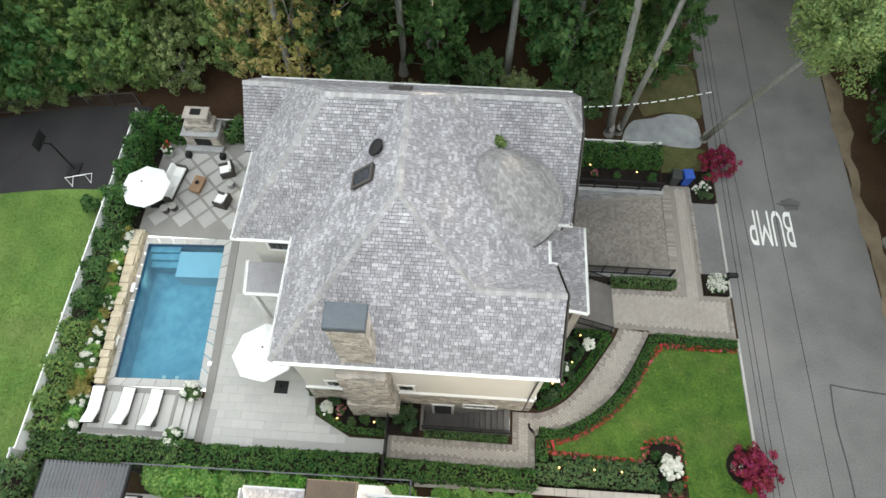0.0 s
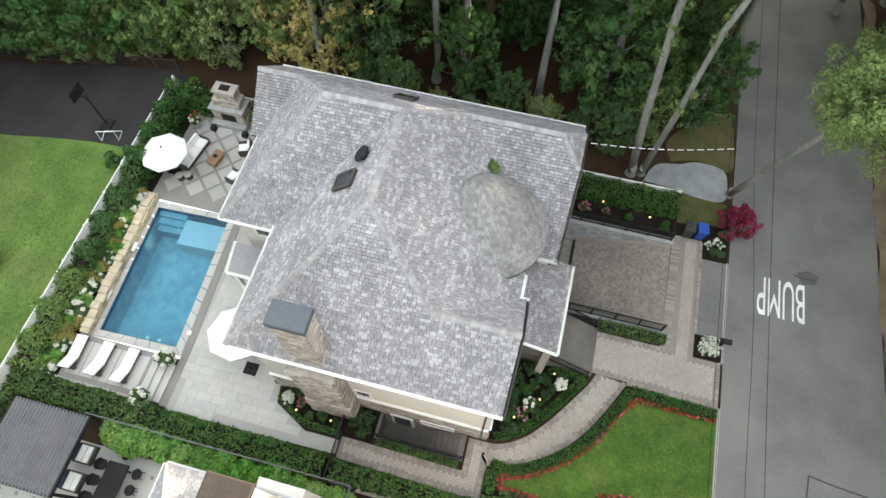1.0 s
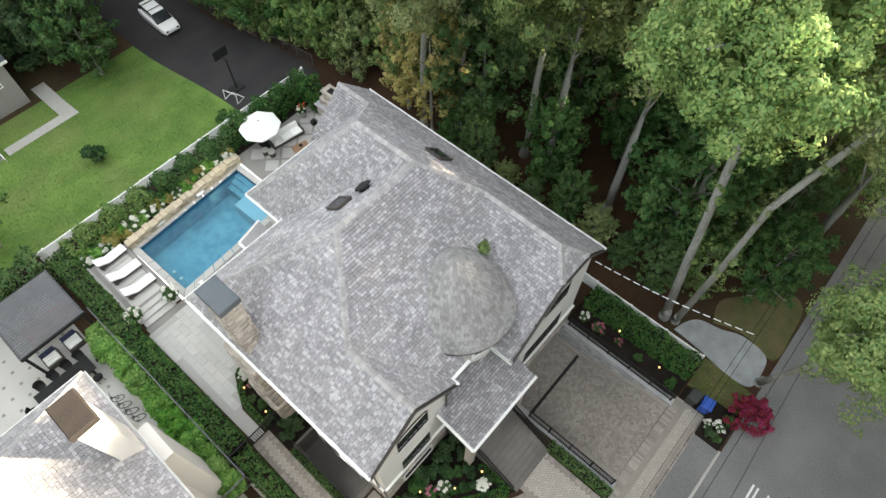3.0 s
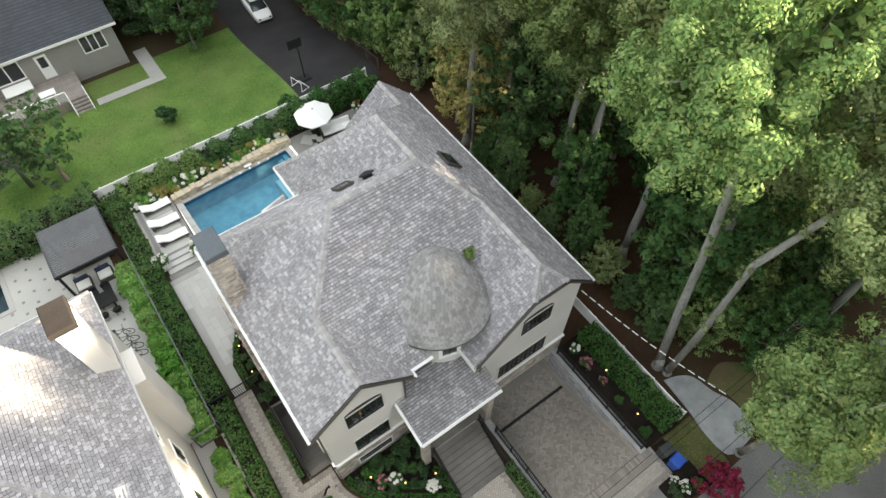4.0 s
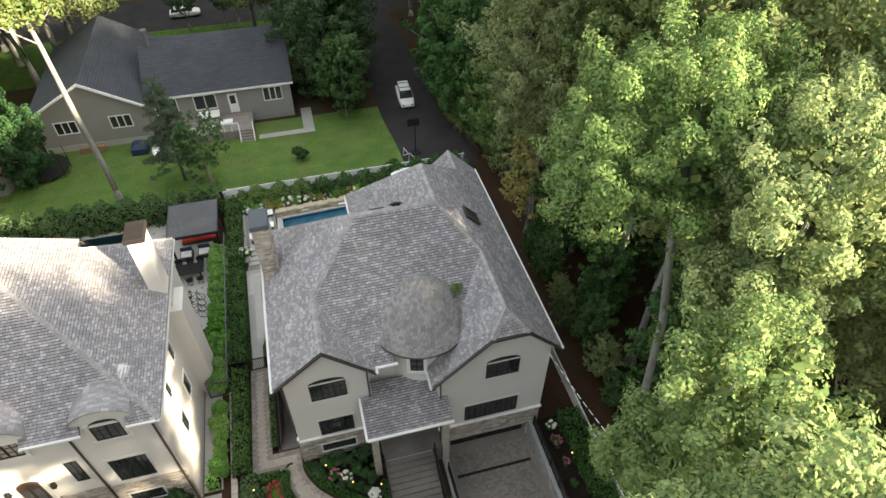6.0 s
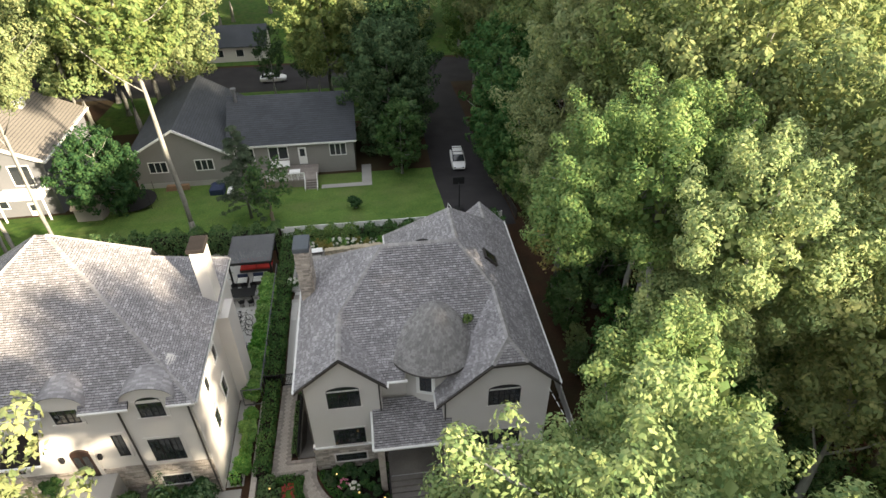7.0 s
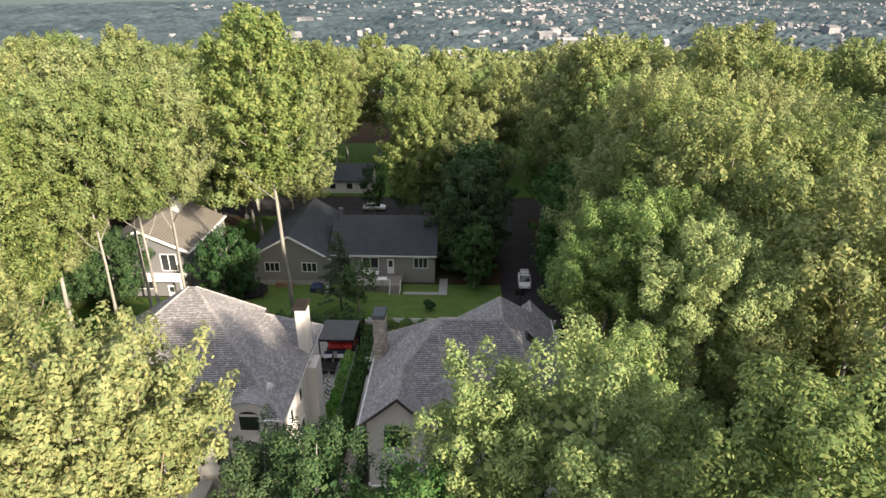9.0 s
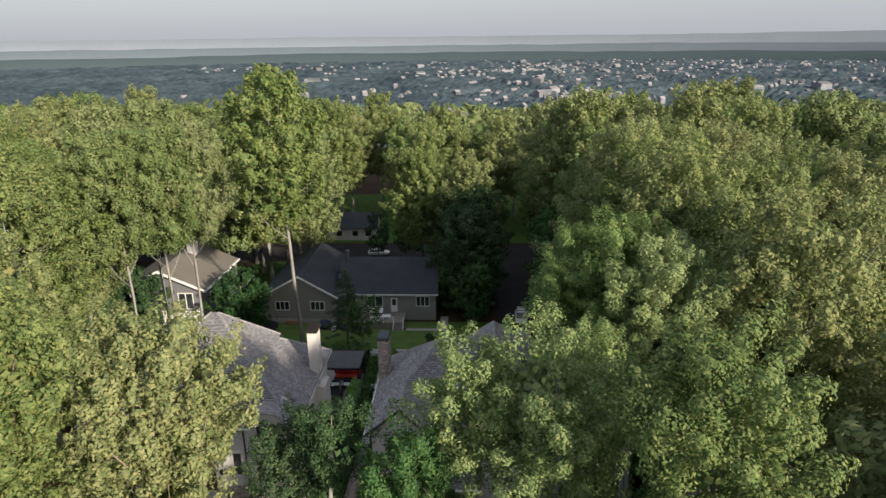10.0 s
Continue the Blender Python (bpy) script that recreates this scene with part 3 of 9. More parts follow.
    for x, y in ((-11.3, 10.1), (-8.6, 10.1)):
        part("post", Shape().box(x - 0.12, y - 0.12, 0, x + 0.12, y + 0.12, 4.85), WHITE, house)
    window_side(house, -10.3, 5.9, -9.2, 6.9, 12.0, 1)
    # base of stone
    base = part("stone_base", Shape().box(-8.15, 5.9, -2.2, 2.6, 20.85, 2.3).box(2.4, 5.93, -2.2, 3.66, 10.6, 2.3), STONE, house)
    stone_face(base, (-8.15, 5.9), (3.66, 5.9), -0.1, 2.25, STONE)
    stone_face(base, (3.66, 5.93), (3.66, 10.6), -0.1, 2.25, STONE)
    part("band", Shape().box(-8.22, 5.82, 2.28, 3.74, 5.95, 2.38).box(3.62, 5.82, 2.28, 3.74, 10.6, 2.38), WHITE, house)
    # garage bay in the basement
    gar = part("garage_wall", Shape().box(2.6, 14.25, -1.6, 4.62, 15.0, 1.5).box(2.6, 20.1, -1.6, 4.62, 20.85, 1.5).box(2.6, 15.0, 0.05, 4.62, 20.1, 1.5), STONE, house)
    stone_face(gar, (4.62, 14.25), (4.62, 20.85), 0.25, 1.75, STONE)
    stone_face(gar, (4.62, 14.25), (4.62, 14.98), -1.5, 0.25, STONE)
    stone_face(gar, (4.62, 20.12), (4.62, 20.85), -1.5, 0.25, STONE)
    part("band", Shape().box(4.6, 14.2, 1.75, 4.76, 20.9, 1.87), WHITE, house)
    part("lintel", Shape().box(4.6, 14.9, 0.10, 4.72, 20.2, 0.22), STONE, house)
    door = part("garage_door", Shape().box(4.05, 15.0, -1.6, 4.15, 20.1, 0.8), BLACK, house, "dark panelled garage door")
    for i in range(4):
        for j in range(8):
            y0, z0 = 15.06 + 0.63 * j, -1.5 + 0.58 * i
            part("door_panel", Shape().chamfer(0, 0, 0, 0.57, 0.5, 0.04, 0.03, pose(4.15, y0, z0, 90, 0, 90)), BLACK, door)
    # windows
    window_front(house, 7.25, 6.2, 9.25, 7.65, 3.62, 3, 2, 1, 0.35)
    window_front(house, 7.3, 2.5, 9.3, 4.05, 3.62, 3, 2)
    window_front(house, 7.2, 0.9, 9.2, 1.6, 3.75, 2, 1)
    window_front(house, 17.0, 6.2, 19.0, 7.55, 4.62, 3, 2, 1, 0.35)
    window_front(house, 15.85, 2.1, 19.2, 3.65, 4.62, 5, 2)
    window_front(house, 11.05, 6.7, 11.5, 7.4, 2.6, 1, 1)
    window_side(house, -3.3, 2.65, -2.6, 3.6, 5.95)
    window_side(house, -6.95, 2.65, -6.25, 3.6, 5.95)
    window_side(house, 0.1, 0.15, 1.75, 0.75, 5.83, 2)
    # side door to the basement stairs
    part("side_door", Shape().box(-1.55, 5.8, -1.9, -0.6, 5.86, 0.2), GLASS, house, "dark glazed side door in a pale frame")
    part("door_frame", Shape().box(-1.7, 5.78, -1.9, -1.55, 5.9, 0.35).box(-0.6, 5.78, -1.9, -0.45, 5.9, 0.35).box(-1.55, 5.78, 0.2, -0.6, 5.9, 0.35), WHITE, house)
    # downpipes
    for x, y, z in ((3.3, 5.86, 8.2), (3.72, 10.45, 8.0), (4.72, 14.35, 6.9)):
        part("downpipe", Shape().tube((x, y, 0.1), (x, y, z), 0.05, sides=8), BRONZE, house)
    # turret: the cone leans back a little into the roof
    c = (1.35, 13.95, 0)
    tip = (-0.55, 0.3)
    part("turret_wall", Shape().lathe((c[0], c[1], 4.6), [(2.2, 0), (2.2, 4.2)], 40), STUCCO, house, smooth=True)
    prof = [(2.82, 0.0), (2.5, 0.42), (2.02, 1.05), (1.45, 1.7), (0.8, 2.3), (0.05, 2.8)]

    def spot(r, z, a):
        k = z / 2.62
        return c[0] + tip[0] * k + r * math.cos(a), c[1] + tip[1] * k + r * math.sin(a), 8.78 + z

    inner = Shape()
    ringed = [(2.72, -0.06)] + [(r - 0.02, z) for r, z in prof]
    inner.add([spot(r, z, 2 * math.pi * i / 40) for i in range(40) for r, z in ringed], [(i * 7 + j, (i + 1) % 40 * 7 + j, (i + 1) % 40 * 7 + j + 1, i * 7 + j + 1) for i in range(40) for j in range(6)])
    cone = part("turret_roof", inner, UNDER, house, "conical shingled turret roof", True)
    s = Shape()
    steps = 24

    def on(t):
        k = min(len(prof) - 2, int(t))
        q = min(1.15, t - k)
        return prof[k][0] + (prof[k + 1][0] - prof[k][0]) * q, prof[k][1] + (prof[k + 1][1] - prof[k][1]) * q

    for i in range(steps):
        (ra, za), (rb, zb) = on(i / steps * (len(prof) - 1)), on((i + 1.12) / steps * (len(prof) - 1))
        count = max(6, int(2 * math.pi * ra / 0.2))
        off = rng.random()
        for j in range(count):
            a0, a1 = 2 * math.pi * (j + off) / count, 2 * math.pi * (j + off + 0.96) / count
            h = 0.03 * rng.uniform(0.7, 1.3)
            s.add([spot(ra, za, a0), spot(ra, za, a1), spot(ra + h, za + h * 0.6, a1), spot(ra + h, za + h * 0.6, a0), spot(max(0.01, rb), zb, a1), spot(max(0.01, rb), zb, a0)], [(0, 1, 2, 3), (3, 2, 4, 5)])
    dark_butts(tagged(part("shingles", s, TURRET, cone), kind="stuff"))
    part("turret_gutter", Shape().lathe((c[0], c[1], 8.66), [(2.66, 0.0), (2.86, 0.0), (2.86, 0.1), (2.66, 0.1)], 40), BRONZE, house, smooth=True)
    m = pose(c[0] + 2.15 * math.cos(-0.3), c[1] + 2.15 * math.sin(-0.3), 0, 0, 0, -17)
    win = part("window", Shape().box(0, -0.38, 6.7, 0.08, 0.38, 8.05, m), GLASS, house, "narrow dark turret window")
    part("window_frame", Shape().box(0, -0.58, 6.5, 0.13, -0.38, 8.25, m).box(0, 0.38, 6.5, 0.13, 0.58, 8.25, m).box(0, -0.38, 8.05, 0.13, 0.38, 8.25, m).box(0, -0.38, 6.5, 0.13, 0.38, 6.7, m), WHITE, win)
    for b in ((-0.02, 6.7, 0.11, 0.02, 8.05), (-0.38, 7.13, 0.1, 0.38, 7.17), (-0.38, 7.58, 0.1, 0.38, 7.62)):
        part("glazing_bar", Shape().box(0, *b, m), BLACK, win)
    # chimney
    ch = part("chimney", Shape().box(-5.4, 5.65, 7.5, -4.0, 6.5, 12.6).box(-5.75, 5.2, 2.5, -3.6, 5.95, 7.5).box(-5.9, 5.1, 0, -3.45, 5.95, 2.5), STONE, house, "tan ledgestone chimney with a dark slate cap")
    for x0, y0, x1, y1, z0, z1 in ((-5.4, 5.65, -4.0, 6.5, 7.5, 12.6), (-5.75, 5.2, -3.6, 5.95, 2.5, 7.5), (-5.9, 5.1, -3.45, 5.95, 0.0, 2.5)):
        for a, b in (((x0, y0), (x1, y0)), ((x1, y0), (x1, y1)), ((x1, y1), (x0, y1)), ((x0, y1), (x0, y0))):
            stone_face(ch, a, b, z0, z1, STONE, course=0.13, length=0.36, depth=0.09)
    part("chimney_cap", Shape().chamfer(-5.5, 5.55, 12.6, -3.9, 6.6, 12.95, 0.04), CAPSTONE, ch)
    # skylights and the roof vent
    def skylight(o, u, v, n, w, h):
        m = Matrix((u, v, n)).transposed().to_4x4()
        m.translation = o
        sk = part("skylight", Shape().box(-w / 2, 0, 0.02, w / 2, h, 0.16, m), BRONZE, house, "roof skylight with a dark metal curb")
        part("pane", Shape().box(-w / 2 + 0.1, 0.1, 0.15, w / 2 - 0.1, h - 0.1, 0.175, m), GLASS, sk)
        t = Shape()
        for a, b, c0, d in ((-w / 2 - 0.03, -0.03, -w / 2 + 0.1, h + 0.03), (w / 2 - 0.1, -0.03, w / 2 + 0.03, h + 0.03), (-w / 2 + 0.1, -0.03, w / 2 - 0.1, 0.1), (-w / 2 + 0.1, h - 0.1, w / 2 - 0.1, h + 0.03)):
            t.box(a, b, 0.14, c0, d, 0.2, m)
        part("frame", t, BRONZE, sk)

    for outline, p, w, h in ((rear, (-5.35, 12.85, 0), 0.85, 1.25), (far, (-3.9, 18.9, 0), 1.0, 1.2)):
        o, u, v, n = plane_axes(outline)
        q = Vector(p)
        q.z = o.z - (n.x * (q.x - o.x) + n.y * (q.y - o.y)) / n.z
        skylight(q, u, v, n, w, h)
    o, u, v, n = plane_axes(rear)
    q = Vector((-4.35, 14.0, 0))
    q.z = o.z - (n.x * (q.x - o.x) + n.y * (q.y - o.y)) / n.z
    vent = part("roof_vent", Shape().tube(q - n * 0.05, q + n * 0.2, 0.26, 0.26, 16), BLACK, house, "round black attic fan")
    part("vent_dome", Shape().tube(q + n * 0.2, q + n * 0.27, 0.42, 0.40, 20).tube(q + n * 0.27, q + n * 0.36, 0.40, 0.12, 20), BLACK, vent)
    # porch: floor, posts, steps
    part("porch_floor", Shape().box(2.6, 10.65, 0.0, 5.7, 14.2, 1.55), STEP, house)
    for y in (10.25, 14.4):
        part("porch_post", Shape().box(5.4, y - 0.2, 0.0, 5.8, y + 0.2, 4.8), STONE, house)
    part("front_door", Shape().box(2.62, 11.7, 1.56, 2.72, 13.0, 4.0), WOOD, house)
    return house, singles


HOUSE, SINGLES = main_house()


# the single shingles nearest the camera's way, each an object of its own
PIECES = {}
for deck_, p, u, v, n, w in SINGLES[:300]:
    key = round(w, 2)
    if key not in PIECES:
        PIECES[key] = mesh_of("shingle", Shape().add([(0, 0, 0), (key, 0, 0), (key, 0, 0.022), (0, 0, 0.022), (key, 0.138, 0.002), (0, 0.138, 0.002)], [(0, 1, 2, 3), (3, 2, 4, 5), (0, 5, 4, 1), (0, 3, 5), (1, 4, 2)]), SHINGLE_PIECE)
    o = part("shingle", PIECES[key], None, deck_)
    m = Matrix((u, v, n)).transposed().to_4x4()
    m.translation = p
    o.matrix_basis = m
rest = Shape()
for deck_, p, u, v, n, w in SINGLES[300:]:
    rest.add([p, p + u * w, p + u * w + n * 0.022, p + n * 0.022, p + u * w + v * 0.138 + n * 0.002, p + v * 0.138 + n * 0.002], [(0, 1, 2, 3), (3, 2, 4, 5)])
if SINGLES[300:]:
    tagged(part("shingles", rest, SHINGLE, SINGLES[0][0]), kind="stuff")

# ---- lawns, paving, drive ----
def quad_strip(left, right, z, thick=0.06):
    s = Shape()
    for i in range(len(left) - 1):
        s.slab([(*left[i], z), (*right[i], z), (*right[i + 1], z), (*left[i + 1], z)], thick)
    return s


def curve(points, steps=6):
    """A smooth line through points of the plan."""
    out = []
    p = [points[0]] + list(points) + [points[-1]]
    for i in range(1, len(p) - 2):
        for k in range(steps):
            t = k / steps
            out.append(tuple(0.5 * (2 * b + (c - a) * t + (2 * a - 5 * b + 4 * c - d) * t * t + (3 * b - a - 3 * c + d) * t ** 3) for a, b, c, d in zip(p[i - 1], p[i], p[i + 1], p[i + 2])))
    out.append(tuple(points[-1]))
    return out


def offset(line, d):
    """The line moved to its right by d."""
    out = []
    for i, (x, y) in enumerate(line):
        a, b = line[max(0, i - 1)], line[min(len(line) - 1, i + 1)]
        l = math.hypot(b[0] - a[0], b[1] - a[1]) or 1
        out.append((x + (b[1] - a[1]) / l * d, y - (b[0] - a[0]) / l * d))
    return out


def inside(poly, x, y):
    hit = False
    for (ax, ay), (bx, by) in zip(poly, poly[1:] + poly[:1]):
        if (ay > y) != (by > y) and x < ax + (bx - ax) * (y - ay) / (by - ay):
            hit = not hit
    return hit


def herringbone(poly, z, mat, parent, l=0.24, w=0.12, turn=45, height=None):
    """Pavers laid in herringbone over an outline, as one joined layer."""
    s = Shape()
    x0, x1 = min(p[0] for p in poly), max(p[0] for p in poly)
    y0, y1 = min(p[1] for p in poly), max(p[1] for p in poly)
    cx, cy = (x0 + x1) / 2, (y0 + y1) / 2
    c, sn = math.cos(radians(turn)), math.sin(radians(turn))
    reach = int(math.hypot(x1 - x0, y1 - y0) / 2 / w) + 3
    gap = 0.012
    for i in range(-reach, reach):
        for j in range(-reach, reach):
            m = (i - j) % 4
            if m == 0:
                a, b, dx, dy = i * w, j * w, l, w
            elif m == 2:
                continue
            else:
                continue
            for (px, py, ex, ey) in ((a, b, l, w), (a + 2 * w, b - w, w, l)):
                q = [(px + gap, py + gap), (px + ex - gap, py + gap), (px + ex - gap, py + ey - gap), (px + gap, py + ey - gap)]
                q = [(cx + u * c - v * sn, cy + u * sn + v * c) for u, v in q]
                if not all(inside(poly, *t) for t in q):
                    continue
                h = rng.uniform(0.0, 0.008)
                top = [(u, v, (z if height is None else height(u)) + h + 0.03) for u, v in q]
                s.add(top + [(u, v, t - 0.04) for u, v, t in top], [(0, 1, 2, 3), (0, 4, 5, 1), (1, 5, 6, 2), (2, 6, 7, 3), (3, 7, 4, 0)])
    return tagged(part("pavers", s, mat, parent), kind="stuff")


def soldiers(line, w, mat, parent, z=0.045):
    """A border of pavers laid side by side across a line of the plan."""
    s = Shape()
    for (ax, ay), (bx, by) in zip(line, line[1:]):
        l = math.hypot(bx - ax, by - ay)
        if l < 0.02:
            continue
        ux, uy = (bx - ax) / l, (by - ay) / l
        k = max(1, round(l / 0.125))
        for i in range(k):
            a, b = l * i / k + 0.005, l * (i + 1) / k - 0.005
            q = [(ax + ux * t - uy * o, ay + uy * t + ux * o) for t, o in ((a, -w / 2), (b, -w / 2), (b, w / 2), (a, w / 2))]
            h = z - rng.uniform(0, 0.006)
            s.add([(x, y, h) for x, y in q] + [(x, y, h - 0.06) for x, y in q], [(0, 1, 2, 3), (0, 4, 5, 1), (1, 5, 6, 2), (2, 6, 7, 3), (3, 7, 4, 0)])
    return tagged(part("edging", s, mat, parent, "grey paver edging"), kind="stuff")


def middle(o):
    """The middle line along the longer way of a four-cornered strip."""
    (a, b, c, d) = o
    if math.dist(a, b) > math.dist(b, c):
        return [((a[0] + d[0]) / 2, (a[1] + d[1]) / 2), ((b[0] + c[0]) / 2, (b[1] + c[1]) / 2)]
    return [((a[0] + b[0]) / 2, (a[1] + b[1]) / 2), ((c[0] + d[0]) / 2, (c[1] + d[1]) / 2)]


def span(o):
    return min(math.dist(o[0], o[1]), math.dist(o[1], o[2]))


def turf(poly, z, per_m2, label, seed, height=None, size=0.05, mat=None):
    """Short tufts of grass over an outline."""
    r = np.random.RandomState(seed)
    x0, x1 = min(p[0] for p in poly), max(p[0] for p in poly)
    y0, y1 = min(p[1] for p in poly), max(p[1] for p in poly)
    n = int((x1 - x0) * (y1 - y0) * per_m2)
    pts = [(x, y) for x, y in zip(r.uniform(x0, x1, n), r.uniform(y0, y1, n)) if inside(poly, x, y)]
    c = np.array([(x, y, (z if height is None else height(x, y)) + 0.02) for x, y in pts])
    nrm = np.tile([0.0, 0.0, 1.0], (len(c), 1)) + r.normal(size=c.shape) * 0.28
    tagged(part("grass", cloud_mesh("grass", *sprays(c, nrm, size, r, 0.3), mat or GRASS_BLADE), None), label, "grass", "", "stuff")


setting("lawn", draped(-40.8, -20, -22.7, 18.6, -0.02), GRASS_BACK, "mown back lawn with sunlight painted into its greens")
setting("driveway", draped(-75, 18.4, -22.7, 25.3, 0.02, 1.5), ASPHALT_DARK, "dark asphalt driveway beside the back lawn")
setting("street", draped(-86, -140, -73, 160, -0.02, 4), ASPHALT_DARK, "dark asphalt street behind the houses")
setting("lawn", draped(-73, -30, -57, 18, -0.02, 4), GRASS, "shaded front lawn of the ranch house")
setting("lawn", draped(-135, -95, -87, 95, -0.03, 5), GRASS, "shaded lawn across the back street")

# front lawn, paths, apron
LEFT = curve([(2.85, 5.75), (4.3, 5.8), (5.6, 6.5), (6.7, 7.65), (7.6, 8.88), (8.5, 10.2), (8.9, 11.0)])
RIGHT = curve([(3.95, 4.55), (5.2, 4.85), (6.4, 5.4), (7.7, 6.4), (8.9, 7.75), (9.9, 9.4), (10.6, 10.75)])
path = setting("pavement", quad_strip(LEFT, RIGHT, 0.0), JOINT, "curved paver front walk with grey edging")
herringbone([*offset(LEFT, 0.2), *offset(RIGHT, -0.2)[::-1]], 0.0, PAVER, path)
soldiers(offset(LEFT, 0.14), 0.26, PAVER_GREY, path)
soldiers(offset(RIGHT, -0.14), 0.26, PAVER_GREY, path)
low = [(-3.95, 2.95), (3.95, 2.75), (3.95, 4.55), (3.95, 5.75), (2.75, 5.75), (2.75, 3.95), (-3.95, 4.05)]
walk_low = setting("pavement", Shape().prism([(-3.95, 2.95), (3.95, 2.75), (3.95, 3.95), (-3.95, 4.05)], -0.06, 0.0).prism([(2.75, 3.96), (3.95, 3.95), (3.95, 5.75), (2.75, 5.75)], -0.06, 0.0), JOINT, "paver side path along the house")
herringbone([(-3.9, 3.2), (3.7, 3.0), (3.7, 5.7), (3.0, 5.7), (3.0, 3.75), (-3.9, 3.85)], 0.0, PAVER, walk_low)
for o in ([(-3.95, 2.95), (3.95, 2.75), (3.95, 2.98), (-3.95, 3.18)], [(3.72, 2.98), (3.95, 2.98), (3.95, 4.55), (3.72, 4.55)], [(-3.95, 3.87), (2.75, 3.77), (2.75, 4.0), (-3.95, 4.08)], [(2.75, 3.8), (2.98, 3.8), (2.98, 5.75), (2.75, 5.75)]):
    soldiers(middle(o), span(o), PAVER_GREY, walk_low)
apron_poly = [(7.8, 11.0), (15.6, 10.75), (15.6, 13.3), (14.05, 13.3), (14.05, 21.0), (12.75, 21.0), (12.6, 13.45), (8.2, 13.45)]
apron = setting("pavement", Shape().prism(apron_poly, -0.06, 0.0), JOINT, "tan herringbone paver apron and strip")
herringbone([(8.1, 11.15), (15.4, 10.95), (15.4, 13.1), (13.8, 13.1), (13.8, 20.9), (12.95, 20.9), (12.95, 13.2), (8.3, 13.2)], 0.0, PAVER, apron)
for o in ([(12.2, 13.45), (12.72, 13.45), (12.8, 21.0), (12.2, 21.0)], [(13.95, 14.75), (14.15, 14.75), (14.15, 20.9), (13.95, 20.9)], [(8.2, 13.2), (12.6, 13.2), (12.6, 13.45), (8.2, 13.45)], [(10.6, 10.72), (15.6, 10.6), (15.6, 10.85), (10.6, 10.95)], [(15.42, 10.85), (15.6, 10.85), (15.6, 13.3), (15.42, 13.3)]):
    soldiers(middle(o), span(o), PAVER_GREY, apron)
setting("pavement", Shape().prism([(14.15, 14.75), (15.6, 14.75), (15.6, 19.75), (14.15, 19.75)], -0.06, 0.02), ASPHALT, "grey asphalt strip beside the kerb")
kerb = setting("kerb", Shape().chamfer(15.58, -30, -0.1, 15.74, 10.7, 0.09, 0.03).chamfer(15.58, 13.3, -0.1, 15.74, 19.8, 0.09, 0.03), CONCRETE, "pale concrete kerb along the road")
lawn_poly = curve([(4.85, 4.15), (5.7, 4.5), (6.9, 5.05), (8.2, 6.05), (9.4, 7.4), (10.4, 9.05), (11.1, 10.0)]) + [(15.55, 9.9), (15.55, -14), (11.9, -14), (11.9, 2.6), (11.75, 4.75), (10.0, 4.55), (9.85, 3.75), (9.0, 3.45), (4.85, 3.7)]
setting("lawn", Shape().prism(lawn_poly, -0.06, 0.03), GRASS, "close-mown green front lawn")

setting("lawn", draped(-33.5, -52, -8.6, -17.9, -0.02), GRASS, "shaded grass under the trees beyond the neighbour")
verge_in = [(24.62 + 0.12 * math.sin(v * 0.9) + 0.1 * math.sin(v * 2.3), v) for v in range(-30, 61)]
verge_out = [(25.5 + 0.3 * math.sin(v * 0.5) + 0.22 * math.sin(v * 1.7 + 1), v) for v in range(-30, 61)]
setting("verge", quad_strip(verge_in, verge_out, 0.006, 0.05), SAND, "sandy dirt verge along the far road edge")

setting("driveway", Shape().prism([(4.45, -17.5), (11.88, -17.5), (11.88, 0.9), (4.45, 0.9)], -0.06, 0.012), CONCRETE, "pale concrete forecourt of the neighbouring house")

# sunken drive down to the garage
def drive_z(x):
    return -1.6 + 1.6 * smooth_step(5.2, 12.4, x)


steps_x = [3.9 + (12.2 - 3.9) * i / 16 for i in range(17)]
d = Shape()
for a, b in zip(steps_x, steps_x[1:]):
    d.slab([(a, 14.5, drive_z(a)), (b, 14.5, drive_z(b)), (b, 20.3, drive_z(b)), (a, 20.3, drive_z(a))], 0.2)
drive = setting("driveway", d, JOINT, "sloping herringbone paver drive to the garage")
herringbone([(4.7, 15.0), (12.2, 15.0), (12.2, 20.0), (4.7, 20.0)], 0.0, PAVER_GREY, drive, height=drive_z)
for a, b in zip(steps_x, steps_x[1:]):
    for y0, y1 in ((14.62, 15.0), (20.0, 20.22)):
        part("edging", Shape().slab([(a, y0, drive_z(a) + 0.04), (b, y0, drive_z(b) + 0.04), (b, y1, drive_z(b) + 0.04), (a, y1, drive_z(a) + 0.04)], 0.08), PAVER_GREY, drive)
part("trench_drain", Shape().box(6.35, 15.0, drive_z(6.45) - 0.05, 6.55, 19.9, drive_z(6.45) + 0.05), BLACK, drive, "black grated trench drain")
wall_r = setting("retaining_wall", Shape().box(4.65, 20.28, -1.7, 12.25, 20.62, 0.12), STONE_GREY, "grey stone retaining wall beside the drive")
stone_face(wall_r, (4.65, 20.28), (12.25, 20.28), -1.5, 0.1, STONE_GREY)
wall_l = setting("retaining_wall", Shape().box(4.65, 14.22, -1.7, 12.2, 14.5, 0.12), STONE_GREY, "grey stone retaining wall beside the drive")
stone_face(wall_l, (12.2, 14.5), (4.65, 14.5), -1.5, 0.1, STONE_GREY)
part("coping", Shape().chamfer(4.65, 20.2, 0.12, 12.3, 20.68, 0.2, 0.02), STONE_GREY, wall_r)
